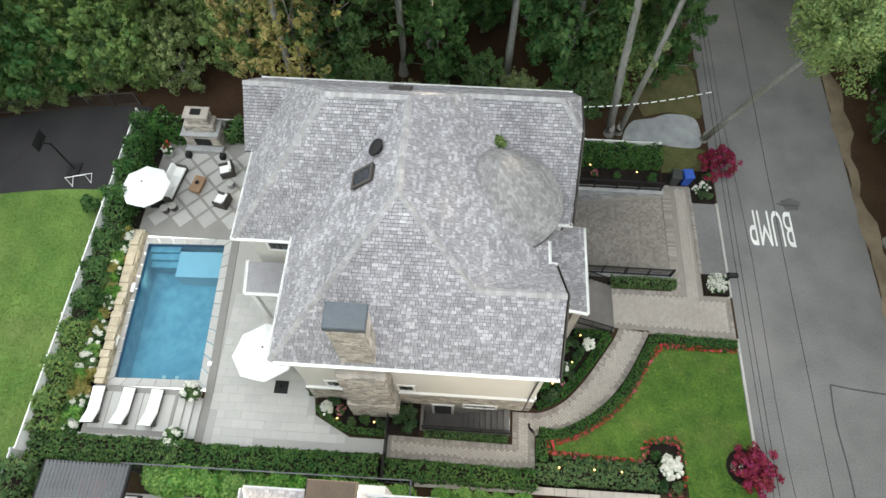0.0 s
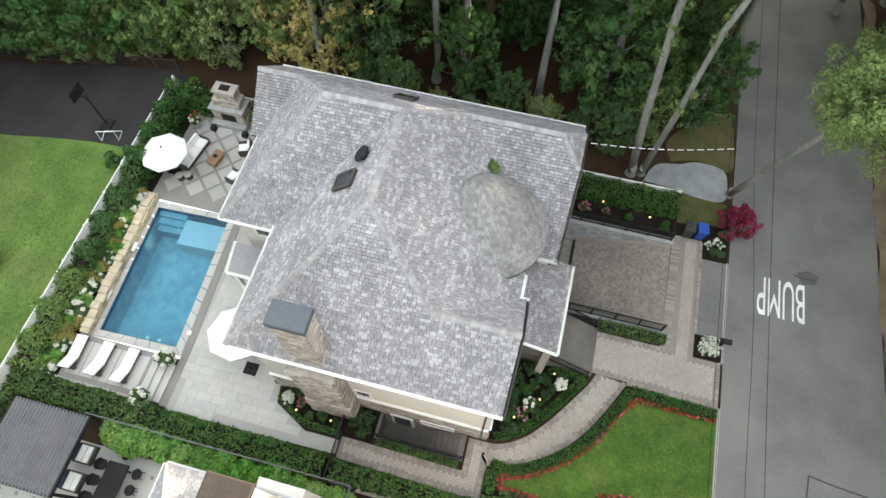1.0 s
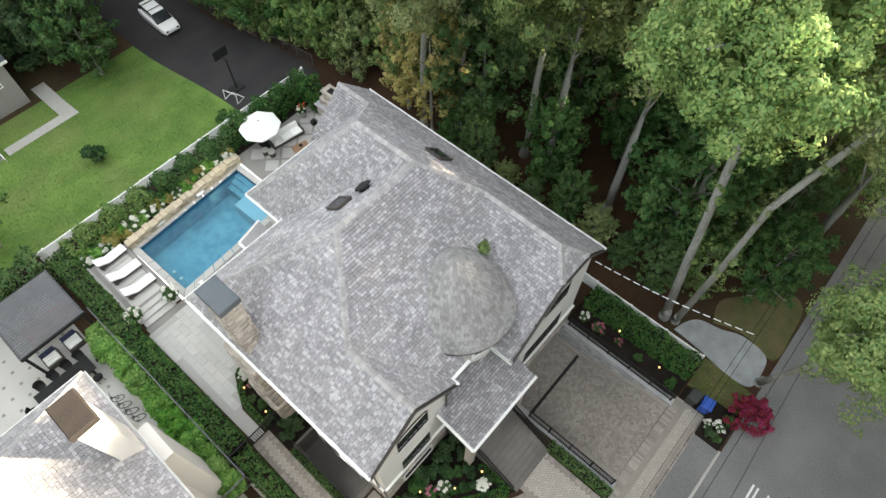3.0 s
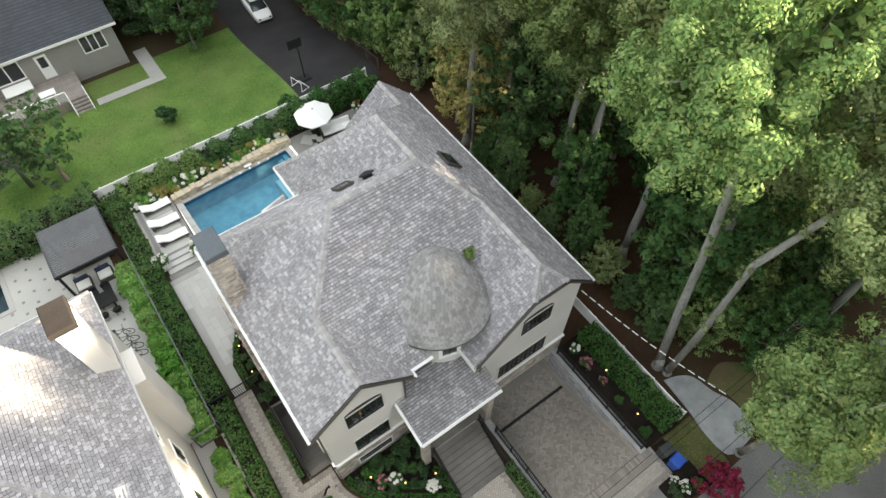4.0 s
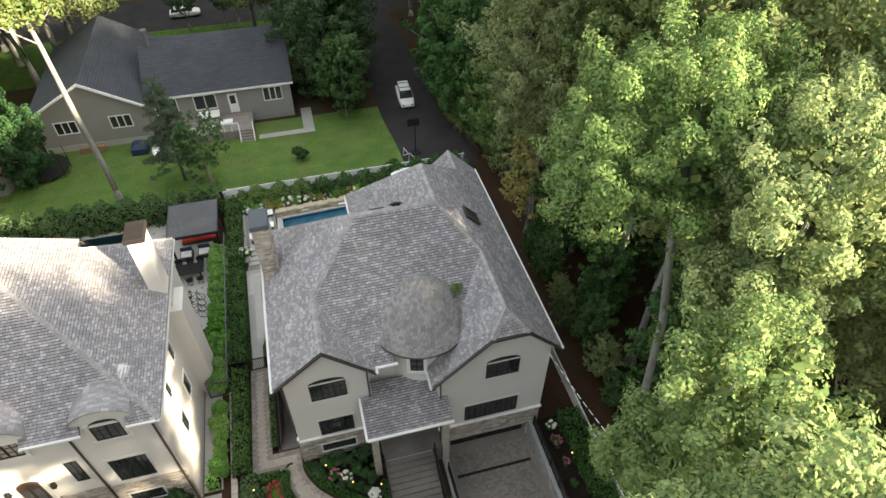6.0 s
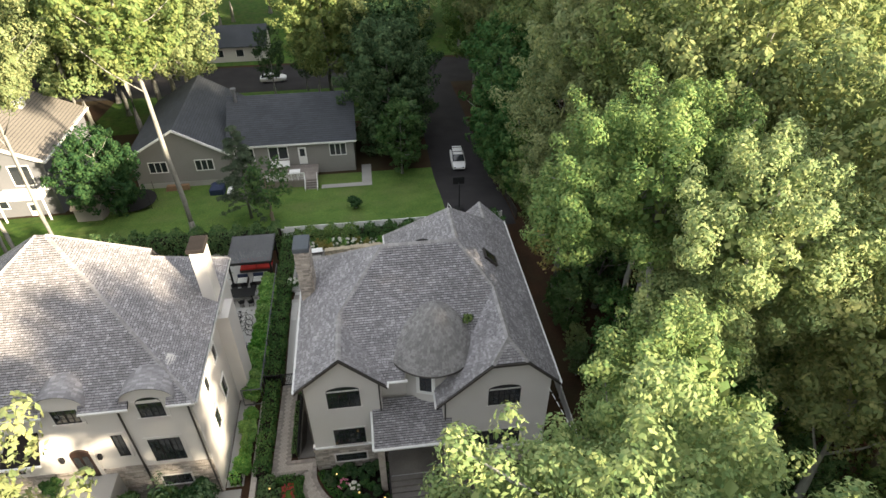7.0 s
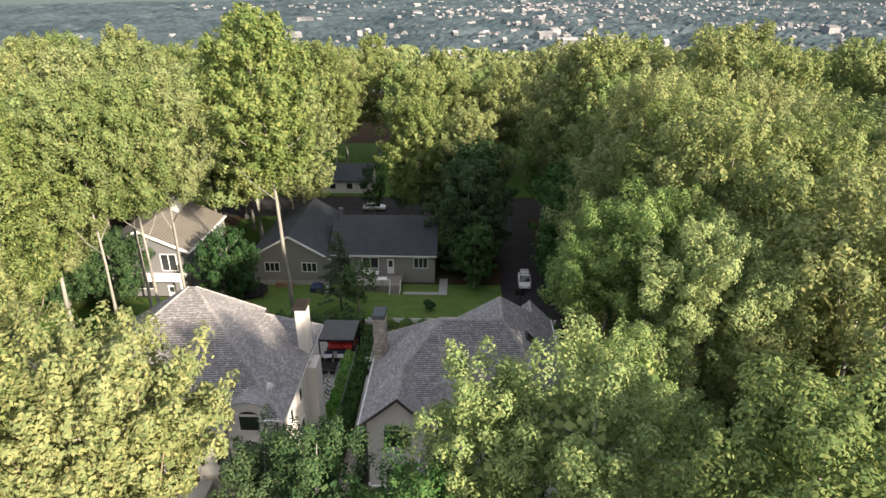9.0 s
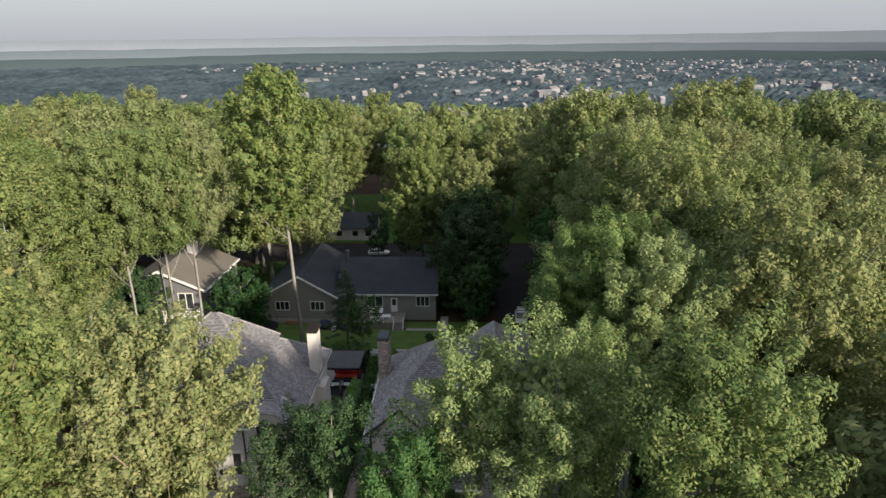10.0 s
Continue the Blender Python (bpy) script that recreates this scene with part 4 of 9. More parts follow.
part("coping", Shape().chamfer(4.65, 14.16, 0.12, 12.3, 14.56, 0.2, 0.02), STONE_GREY, wall_l)


# road marking and tar seams
def road_word():
    """The word BUMP, read from the road's far lane."""
    word = bpy.data.curves.new("road_marking", "FONT")
    word.body = "BUMP"
    word.align_x, word.align_y = "CENTER", "CENTER"
    word.size, word.extrude, word.offset = 1.0, 0.004, 0.0
    tmp = new("road_marking", word)
    bpy.context.view_layer.update()
    me = bpy.data.meshes.new_from_object(tmp.evaluated_get(bpy.context.evaluated_depsgraph_get()))
    bpy.data.objects.remove(tmp)
    xs_ = [v.co.x for v in me.vertices]
    ys_ = [v.co.y for v in me.vertices]
    w, h = max(xs_) - min(xs_), max(ys_) - min(ys_)
    for v in me.vertices:
        u, t = (v.co.x - min(xs_)) / w, (v.co.y - min(ys_)) / h
        v.co = (20.25 - 2.75 * u, 19.5 - 2.55 * t, 0.008 + v.co.z)
    me.materials.append(MARK)
    return tagged(part("road_marking", me, None), "worn white painted word BUMP on the asphalt", "road marking")


road_word()


def seam(points, w, name="tar_seam"):
    s = Shape()
    line = curve(points, 4)
    a, b = offset(line, w / 2), offset(line, -w / 2)
    for i in range(len(line) - 1):
        s.add([(*a[i], 0.006), (*a[i + 1], 0.006), (*b[i + 1], 0.006), (*b[i], 0.006)], [(0, 1, 2, 3)])
    return tagged(part(name, s, TAR), "black tar seam sealing a crack in the asphalt", "tar seam", kind="stuff")


seam([(20.3, -3), (20.45, 3), (20.3, 6.2), (20.45, 8.35)], 0.09)
seam([(20.45, 8.35), (21.8, 8.15), (24.4, 7.9)], 0.09)
seam([(18.4, -12), (17.3, 4), (17.35, 16), (17.0, 30), (17.3, 50)], 0.05)
stain = [(20.45 + (0.6 + 0.07 * math.sin(3 * a) + 0.05 * math.sin(7 * a)) * math.cos(a), 20.05 + (0.5 + 0.06 * math.sin(2 * a + 1) + 0.05 * math.sin(5 * a)) * math.sin(a)) for a in [i * 0.2618 for i in range(24)]]
tagged(part("road_patch", Shape().prism(stain, -0.01, 0.003), material("oil-stained asphalt", (0.072, 0.070, 0.072), (0.125, 0.122, 0.122), rough=0.85, scale=1.5, fine=14, spec=0.2)), "dark oily patch on the worn asphalt", "road patch")
seam([(19.6, 20.1), (20.0, 19.95), (20.9, 20.0)], 0.10)


# ---- pool terrace ----
POOL = [(-19.58, 6.25), (-14.79, 6.39), (-15.24, 14.87), (-20.0, 14.69)]


def between(poly, u, v):
    a, b, c, d_ = [Vector(p) for p in poly]
    return (a + (b - a) * u) * (1 - v) + (d_ + (c - d_) * u) * v


pool = thing("swimming_pool", "blue plaster swimming pool with pale stone coping", "swimming pool")
basin = Shape()
n = 4
basin.add([(x, y, -0.02) for x, y in POOL] + [(x, y, -1.7) for x, y in POOL], [(i, n + i, n + (i + 1) % n, (i + 1) % n) for i in range(n)] + [(4, 5, 6, 7)])
part("basin", basin, POOL_FLOOR, pool)
band = Shape()
pi = [between(POOL, u, v) for u, v in ((0.004, 0.003), (0.996, 0.003), (0.996, 0.997), (0.004, 0.997))]
band.add([(p.x, p.y, -0.03) for p in pi] + [(p.x, p.y, -0.3) for p in pi], [(i, n + i, n + (i + 1) % n, (i + 1) % n) for i in range(n)])
part("tile_band", band, POOL_TILE, pool, "dark blue waterline tiles")
for u0, u1, v0, v1, z in ((0.0, 0.40, 0.955, 0.998, -0.35), (0.0, 0.40, 0.905, 0.955, -0.6), (0.0, 0.40, 0.855, 0.905, -0.85)):
    q = [between(POOL, u, v) for u, v in ((u0 + 0.006, v0), (u1, v0), (u1, v1), (u0 + 0.006, v1))]
    part("step", Shape().prism([(p.x, p.y) for p in q], -1.69, z), POOL_FLOOR, pool)
q = [between(POOL, u, v) for u, v in ((0.4, 0.76), (0.99, 0.76), (0.99, 0.965), (0.4, 0.965))]
part("tanning_ledge", Shape().prism([(p.x, p.y) for p in q], -1.69, -0.42), material("pale pool plaster", (0.38, 0.50, 0.55), (0.46, 0.57, 0.61), rough=0.6, bump=0), pool, "pale shallow tanning ledge")
WATER = bpy.data.materials.new("pool water")
WATER.use_nodes = True
nn, ll = WATER.node_tree.nodes, WATER.node_tree.links
clear, shine, both, fres = nn.new("ShaderNodeBsdfTransparent"), nn.new("ShaderNodeBsdfGlossy"), nn.new("ShaderNodeMixShader"), nn.new("ShaderNodeFresnel")
clear.inputs["Color"].default_value = (0.62, 0.88, 0.97, 1)
shine.inputs["Roughness"].default_value = 0.04
fres.inputs["IOR"].default_value = 1.33
rip, rb, rg = nn.new("ShaderNodeTexNoise"), nn.new("ShaderNodeBump"), nn.new("ShaderNodeNewGeometry")
rip.inputs["Scale"].default_value, rip.inputs["Detail"].default_value = 3.5, 3
rb.inputs["Strength"].default_value, rb.inputs["Distance"].default_value = 0.25, 0.05
ll.new(rg.outputs["Position"], rip.inputs["Vector"])
ll.new(rip.outputs["Fac"], rb.inputs["Height"])
ll.new(rb.outputs["Normal"], shine.inputs["Normal"])
ll.new(rb.outputs["Normal"], fres.inputs["Normal"])
ll.new(fres.outputs[0], both.inputs["Fac"])
ll.new(clear.outputs[0], both.inputs[1])
ll.new(shine.outputs[0], both.inputs[2])
ll.new(both.outputs[0], nn["Material Output"].inputs["Surface"])
water = part("water", Shape().add([(p.x, p.y, -0.12) for p in pi], [(0, 1, 2, 3)]), WATER, pool, "clear rippled pool water")
water.visible_shadow = False
OUT = [(-20.1, 5.8), (-14.3, 5.95), (-14.85, 15.25), (-20.55, 15.1)]
for i in range(4):
    j = (i + 1) % 4
    count = max(2, round(math.dist(POOL[i], POOL[j]) / 0.75))
    for k in range(count):
        a0, a1 = k / count, (k + 1) / count - 0.008
        f = lambda p, q_, t: (p[0] + (q_[0] - p[0]) * t, p[1] + (q_[1] - p[1]) * t)
        part("coping", Shape().prism([f(POOL[i], POOL[j], a0), f(POOL[i], POOL[j], a1), f(OUT[i], OUT[j], a1), f(OUT[i], OUT[j], a0)][::-1], -0.06, 0.05), TILE, pool, "pale stone coping")
border = setting("pavement", Shape().prism([(-14.3, 5.8), (-13.85, 5.8), (-14.4, 15.3), (-14.85, 15.25)][::1], -0.08, 0.03), TILE_DARK, "dark border tiles beside the pool")
# spa jets, skimmer lid and lights
for t in (0.42, 0.58):
    p = between(POOL, t, 0.06)
    part("pool_light", Shape().tube((p.x, p.y, -1.68), (p.x, p.y, -1.62), 0.12, 0.12, 12), PETAL_WHITE, pool, "round white pool drain cover")
part("skimmer_lid", Shape().chamfer(-14.55, 7.25, 0.05, -14.3, 7.5, 0.065, 0.01), WHITE, pool)
# raised stone water wall
ww = setting("pool_wall", Shape().prism([(-20.25, 5.75), (-19.95, 5.75), (-20.35, 15.4), (-20.95, 15.4)], -0.1, 0.5), STONE_WARM, "low raised cream stone wall along the pool")
stone_face(ww, (-19.93, 15.4 - 9.6), (-20.33, 15.4), -0.05, 0.5, STONE_WARM, depth=0.12, length=0.3)
y, wr = 5.75, random.Random(91)
while y < 15.2:
    # uneven natural capstones, no two alike
    l_ = min(wr.uniform(0.28, 0.62), 15.4 - y)
    x = -20.1 - 0.5 * (y - 5.75) / 9.65
    part("capstone", Shape().chamfer(x - wr.uniform(0.24, 0.34), y + 0.01, 0.5, x + wr.uniform(0.2, 0.33), y + l_ - 0.01, wr.uniform(0.55, 0.63), 0.03), STONE_WARM, ww)
    y += l_
for y in (8.3, 11.6):
    part("water_spout", Shape().box(-20.15, y - 0.3, 0.28, -19.85, y + 0.3, 0.34), WHITE, ww, "white sheet-water spout")

# tiles of the terrace
terrace = setting("pavement", Shape().prism([(-13.85, 2.95), (-3.95, 3.1), (-3.95, 3.85), (-6.0, 3.85), (-8.0, 4.9), (-8.2, 6.0), (-8.2, 15.6), (-14.4, 15.6), (-13.85, 5.8)], -0.1, -0.004), TILE_BED, "pale tiled pool terrace")
tile_area = [(-13.8, 3.0), (-4.0, 3.15), (-4.0, 3.8), (-6.0, 3.8), (-8.0, 4.85), (-8.2, 6.0), (-8.2, 11.9), (-14.2, 11.9), (-13.85, 5.8)]
tiles = {}
for i in range(14):
    for j in range(24):
        x, y = -14.3 + 0.9 * i + (j % 2) * 0.45, 3.02 + 0.46 * j
        c = [(x + a, y + b) for a in (0.02, 0.88) for b in (0.02, 0.44)]
        ok = [inside(tile_area, *p) for p in c]
        if not any(ok):
            continue
        w = 0.888
        if not all(ok):
            # cut tiles at the edge are half as wide
            if inside(tile_area, x + 0.02, y + 0.2) and inside(tile_area, x + 0.42, y + 0.42) and inside(tile_area, x + 0.42, y + 0.03):
                w = 0.43
            elif inside(tile_area, x + 0.47, y + 0.03) and inside(tile_area, x + 0.86, y + 0.42) and inside(tile_area, x + 0.47, y + 0.42):
                x, w = x + 0.45, 0.43
            else:
                continue
        if w not in tiles:
            tiles[w] = mesh_of("tile", Shape().chamfer(0, 0, -0.03, w, 0.448, 0.0, 0.006), TILE)
        o = part("tile", tiles[w], None, terrace)
        o.location = (x + 0.006, y + 0.006, 0.012 + rng.uniform(0, 0.003))

# far terrace: large diamond tiles with dark joints
far_poly = [(-20.9, 15.5), (-11.25, 15.5), (-11.25, 22.3), (-20.9, 22.3)]
far_terrace = setting("pavement", Shape().prism([(-20.95, 15.3), (-11.2, 15.3), (-11.2, 22.6), (-20.95, 22.6)], -0.1, 0.0), TILE_DARK, "terrace of large diamond tiles with dark joints")
dm = mesh_of("tile", Shape().chamfer(-0.47, -0.47, -0.03, 0.47, 0.47, 0.0, 0.008), material("grey diamond tile", (0.33, 0.32, 0.31), (0.41, 0.40, 0.385), rough=0.8, scale=0.7, piece=0.15, bump=0.15))
for i in range(-12, 13):
    for j in range(-12, 13):
        x, y = -16.0 + (i - j) * 0.79, 19.0 + (i + j) * 0.79
        if all(inside(far_poly, x + a, y + b) for a, b in ((0.5, 0), (-0.5, 0), (0, 0.5), (0, -0.5))):
            o = part("tile", dm, None, far_terrace)
            o.location, o.rotation_euler = (x, y, 0.012), (0, 0, radians(45))

# raised lounge deck with three steps
deck = setting("pavement", Shape().box(-20.3, 3.1, -0.06, -15.55, 5.72, 0.42), TILE_DARK, "raised lounge deck with dark border")
for i in range(5):
    part("board", Shape().chamfer(-20.05 + 0.88 * i, 3.45, 0.42, -19.23 + 0.88 * i, 5.4, 0.437, 0.005), TILE, deck)
part("edge_stone", Shape().chamfer(-20.45, 2.95, -0.05, -15.5, 3.16, 0.46, 0.02), CONCRETE, deck)
for i in range(3):
    part("step", Shape().chamfer(-15.55 + 0.42 * i, 3.2, -0.06, -15.12 + 0.42 * i, 5.4, 0.42 - 0.14 * i - 0.02 * (i == 0), 0.02), TILE, deck, "pale stone step")
part("border", Shape().box(-14.29, 3.1, -0.06, -13.85, 5.8, 0.02), TILE_DARK, deck)

# basement stairs beside the house
well = setting("stairwell", Shape().box(-2.25, 4.45, -2.3, 2.65, 4.62, 0.12).box(-2.25, 4.62, -2.3, -2.1, 5.85, 0.12).box(-2.1, 4.62, -2.3, 0.1, 5.85, -1.9), STEP, "sunken basement stairwell with dark stone walls")
for i in range(8):
    z = -1.9 + 0.237 * (i + 1)
    part("step", Shape().chamfer(0.1 + 0.31 * i, 4.62, -2.3, 0.42 + 0.31 * i, 5.85, z, 0.015), STEP, well, "grey brown stair tread")
# front steps and landing
stairs = setting("stairs", Shape().box(5.7, 10.75, -0.05, 5.75, 13.55, 1.5), STONE_GREY, "wide grey front steps up to the porch")
for i in range(9):
    z = 1.5 - 0.165 * i
    part("step", Shape().chamfer(5.75 + 0.31 * i, 10.7, -0.05, 6.08 + 0.31 * i, 13.6, z, 0.015), STEP, stairs, "grey brown stair tread")

# ---- the neighbouring house ----
def neighbour_house():
    house = thing("house", "off-white stucco house with grey shingle roof and tall chimney", "house")
    e = 9.4
    x0, x1, y0, y1 = -8.3, 4.75, -17.5, 0.25
    top = (-4.5, -8.8, 15.1)
    low = (-4.5, -9.4, 15.1)
    for o in ([(x1, y0, e), (x1, -12.7, e), (3.95, -12.7, 9.9), (3.95, -10.9, 9.9), (x1, -10.9, e), (x1, -7.9, e), (3.95, -7.9, 9.9), (3.95, -6.0, 9.9), (x1, -6.0, e), (x1, -3.35, e), (3.95, -3.35, 9.9), (3.95, -1.3, 9.9), (x1, -1.3, e), (x1, y1, e), top, low], [(x0, y1, e), (x0, -3.9, e), (-5.66, -3.88, 12.0)], [(x0, -3.9, e), (x0, y0, e), low, top, (-6.36, -3.95, 12.05)], [(x1, y1, e), (x0, y1, e), (-5.66, -3.85, 11.98), (-6.36, -3.95, 12.05), top], [(x0, y0, e), (x1, y0, e), low]):
        roof_plane(house, "roof", o, course=0.15, width=0.24)
    for p, q in (((x1, y1, e), top), ((x0, y1, e), (-5.66, -3.87, 12.0)), ((-6.36, -3.95, 12.05), top), ((x0, y0, e), low), ((x1, y0, e), low)):
        tagged(part("ridge_cap", caps(p, q), RIDGE, house), kind="stuff")
    part("wall", Shape().box(-7.9, -17.1, 0, 4.3, -0.15, e - 0.1), STUCCO, house)
    for ya, yb in ((y0, -12.7), (-10.9, -7.9), (-6.0, -3.35), (-1.3, y1)):
        gutter(house, [(x1 + 0.05, ya, e - 0.08), (x1 + 0.05, yb, e - 0.08)])
    gutter(house, [(x0, y1 + 0.05, e - 0.08), (x1, y1 + 0.05, e - 0.08)])
    gutter(house, [(x0 - 0.05, y0, e - 0.08), (x0 - 0.05, y1, e - 0.08)])
    ch = part("chimney", Shape().box(-4.82, -0.62, 0, -3.5, 0.22, 13.6).box(-4.95, -0.15, 0, -3.0, 0.75, 8.4), STUCCO, house, "tall off-white stucco chimney")
    part("chimney_cap", Shape().chamfer(-4.97, -0.74, 13.6, -3.37, 0.33, 13.9, 0.04), COPPER, ch)
    # eyebrow dormers over the upper windows
    for y, half in ((-2.32, 1.5), (-6.95, 1.35), (-11.8, 1.35)):
        n = 14
        arc = [(y + half * math.cos(math.pi * i / n), e - 0.05 + 1.2 * math.sin(math.pi * i / n) ** 0.8) for i in range(n + 1)]
        k = n + 1
        d = part("dormer", Shape().add([(4.4, a, b) for a, b in arc] + [(1.9, a, b + 0.15) for a, b in arc], [tuple(range(k))] + [(i, k + i, k + i + 1, i + 1) for i in range(n)]), STUCCO, house, "arched eyebrow dormer")
        s = Shape()
        for i in range(n):
            for j in range(18):
                (a0, b0), (a1, b1) = arc[i], arc[i + 1]
                xa, xb = 4.55 - 0.155 * j, 4.55 - 0.155 * (j + 1.1)
                s.add([(xa, a0, b0 + 0.1), (xa, a1, b1 + 0.1), (xb, a1, b1 + 0.1), (xb, a0, b0 + 0.1), (xa, a0, b0 + 0.04), (xa, a1, b1 + 0.04)], [(0, 1, 2, 3), (4, 5, 1, 0)])
        tagged(part("shingles", s, SHINGLE, d), kind="stuff")
        window_front(house, y - 0.7, 8.15, y + 0.7, 9.35, 4.3 if y < -4 else 4.42, 2, 2, 1, 0.38, 0.2)
    part("bay", Shape().box(4.3, -4.0, 0.0, 4.42, -0.13, e - 0.05), STUCCO, house)
    for y in (-2.4, -11.8):
        window_front(house, y - 0.92, 4.0, y + 0.92, 6.1, 4.3 if y < -4 else 4.42, 3, 2, 1, 0.0, 0.18)
    window_front(house, -5.25, 4.7, -4.62, 6.7, 4.3, 1, 2, 1, 0.0, 0.15)
    window_front(house, -5.2, 8.75, -4.5, 9.25, 4.3, 1, 1)
    window_front(house, -3.4, 1.6, -1.7, 2.5, 4.5, 2, 1)
    # arched front door on a raised landing, with lanterns and a small canopy
    door = part("front_door", Shape().box(4.3, -7.95, 3.1, 4.42, -6.85, 5.3), WOOD_DARK, house, "dark arched double front door")
    n = 10
    arch = [(-7.4 + 0.55 * math.cos(math.pi * i / n), 5.28 + 0.38 * math.sin(math.pi * i / n)) for i in range(n + 1)]
    k = n + 1
    part("door_arch", Shape().add([(4.42, a, b) for a, b in arch] + [(4.3, a, b) for a, b in arch], [tuple(range(k))] + [(i, k + i, k + i + 1, i + 1) for i in range(n)]), WOOD_DARK, door)
    for a in (-7.4, -6.9):
        part("door_pane", Shape().box(4.42, a - 0.42 if a < -7 else -7.33, 3.9, 4.43, a - 0.1 if a < -7 else -6.98, 5.1), GLASS, door)
    part("door_surround", Shape().box(4.3, -8.2, 3.1, 4.38, -7.95, 5.5).box(4.3, -6.85, 3.1, 4.38, -6.6, 5.5), STUCCO, house)
    for y in (-8.5, -6.35):
        part("wall_lantern", Shape().chamfer(4.3, y - 0.1, 4.75, 4.5, y + 0.1, 5.15, 0.04), BLACK, house)
    part("landing", Shape().chamfer(4.3, -9.0, 0.0, 6.3, -5.9, 3.08, 0.03), CONCRETE, house, "pale stone entrance landing")
    for i in range(8):
        part("step", Shape().chamfer(6.3 + 0.32 * i, -8.6, 0.0, 6.62 + 0.32 * i, -6.3, 2.75 - 0.34 * i, 0.02), CONCRETE, house)
    part("canopy_roof", Shape().slab([(5.9, -10.6, 6.75), (5.9, -8.5, 6.75), (4.3, -8.9, 7.6), (4.3, -10.6, 7.6)], 0.12), COPPER, house, "small brown metal canopy roof")
    gutter(house, [(5.95, -10.6, 6.68), (5.95, -8.45, 6.68)])
    for x in (1.2, -1.4):
        window_side(house, x, 3.2, x + 0.9, 4.8, -0.15, 1, 1)
        window_side(house, x, 6.6, x + 0.7, 7.8, -0.15, 1, 1)
    part("downpipe", Shape().tube((4.5, -0.3, 0.1), (4.5, -0.3, 9.3), 0.06), BRONZE, house)
    part("downpipe", Shape().tube((4.42, -4.15, 0.1), (4.42, -4.15, 9.3), 0.06), BRONZE, house)
    stone_face(house, (4.3, -17.1), (4.3, -4.0), 0.0, 3.6, STONE)
    stone_face(house, (4.42, -4.0), (4.42, -0.15), 0.0, 3.6, STONE)
    return house


neighbour_house()


# ---- the ranch house behind ----
def ranch_house():
    house = thing("house", "grey clapboard ranch house with charcoal shingle roof", "house", at=(0, 0, 0))
    g, e = -3.0, 1.5
    x0, x1, y0, y1 = -53.0, -41.3, -6.5, 8.8
    part("wall", Shape().box(x0, y0, g - 0.3, x1, y1, e), SIDING, house)
    lap = Shape()
    z = g + 0.4
    while z < e - 0.3:
        lap.add([(x1, y0, z), (x1, y1, z), (x1 + 0.03, y1, z), (x1 + 0.03, y0, z), (x1, y0, z + 0.2), (x1, y1, z + 0.2)], [(3, 2, 5, 4), (0, 1, 2, 3)])
        z += 0.2
    part("siding", lap, SIDING, house)
    r = 5.3
    xm = (x0 + x1) / 2
    over = 0.4
    roof_plane(house, "roof", [(x1 + over, y0, e - 0.1), (x1 + over, y1 + over, e - 0.1), (xm, y1 + over, r), (xm, y0, r)], SLATE_ROOF, 0.3, 0.9)
    roof_plane(house, "roof", [(x0 - over, y1 + over, e - 0.1), (x0 - over, y0, e - 0.1), (xm, y0, r), (xm, y1 + over, r)], SLATE_ROOF, 0.3, 0.9)
    gutter(house, [(x1 + over, y0, e - 0.15), (x1 + over, y1 + over, e - 0.15)], None, 0.12)
    # gabled wing
    wx, wy0, wy1 = -40.0, -17.5, -6.5
    ym = -11.8
    line = [(wy0, g - 0.3), (wy1, g - 0.3), (wy1, e), (ym, 4.6), (wy0, e)]
    k = 5
    v = [(-56.0, y, z) for y, z in line] + [(wx, y, z) for y, z in line]
    part("wall", Shape().add(v, [tuple(range(k))[::-1], tuple(range(k, 2 * k))] + [(i, (i + 1) % k, k + (i + 1) % k, k + i) for i in range(k)]), SIDING, house)
    part("foundation", Shape().box(-56, wy0 - 0.03, g - 0.5, wx + 0.06, wy1, g + 0.7), CONCRETE, house)
    roof_plane(house, "roof", [(wx + 0.4, wy1 + 0.6, e - 0.25), (wx + 0.4, ym, 4.75), (-56.4, ym, 4.75), (-56.4, wy1 + 0.6, e - 0.25)], SLATE_ROOF, 0.3, 0.9)
    roof_plane(house, "roof", [(wx + 0.4, wy0 - 0.6, e - 0.25), (-56.4, wy0 - 0.6, e - 0.25), (-56.4, ym, 4.75), (wx + 0.4, ym, 4.75)], SLATE_ROOF, 0.3, 0.9)
    gutter(house, [(wx + 0.42, wy0 - 0.6, e - 0.3), (wx + 0.42, ym, 4.68)], None, 0.12)
    gutter(house, [(wx + 0.42, ym, 4.68), (wx + 0.42, wy1 + 0.6, e - 0.3)], None, 0.12)
    for y, w, h, z in ((6.8, 1.9, 1.5, -0.6), (-0.5, 2.2, 1.6, -0.7), (-4.6, 2.2, 1.6, -0.7)):
        white_window(house, y - w / 2, z, y + w / 2, z + h, x1 + 0.03, 3 if w < 2 else 2)
    for y in (-9.2, -14.6):
        white_window(house, y - 1.0, -0.8, y + 1.0, 0.5, wx, 3)
    d = part("back_door", Shape().box(x1, 1.9, -1.6, x1 + 0.08, 2.9, 0.7), WHITE, house, "white half-glazed back door")
    part("pane", Shape().box(x1 + 0.08, 2.1, -0.5, x1 + 0.09, 2.7, 0.5), GLASS, d)
    part("vent_pipe", Shape().tube((-46.5, -5.4, 4.0), (-46.5, -5.4, 6.3), 0.22, 0.22, 12).tube((-46.5, -5.4, 6.3), (-46.5, -5.4, 6.6), 0.36, 0.36, 12), STEEL_ROOF, house)
    return house


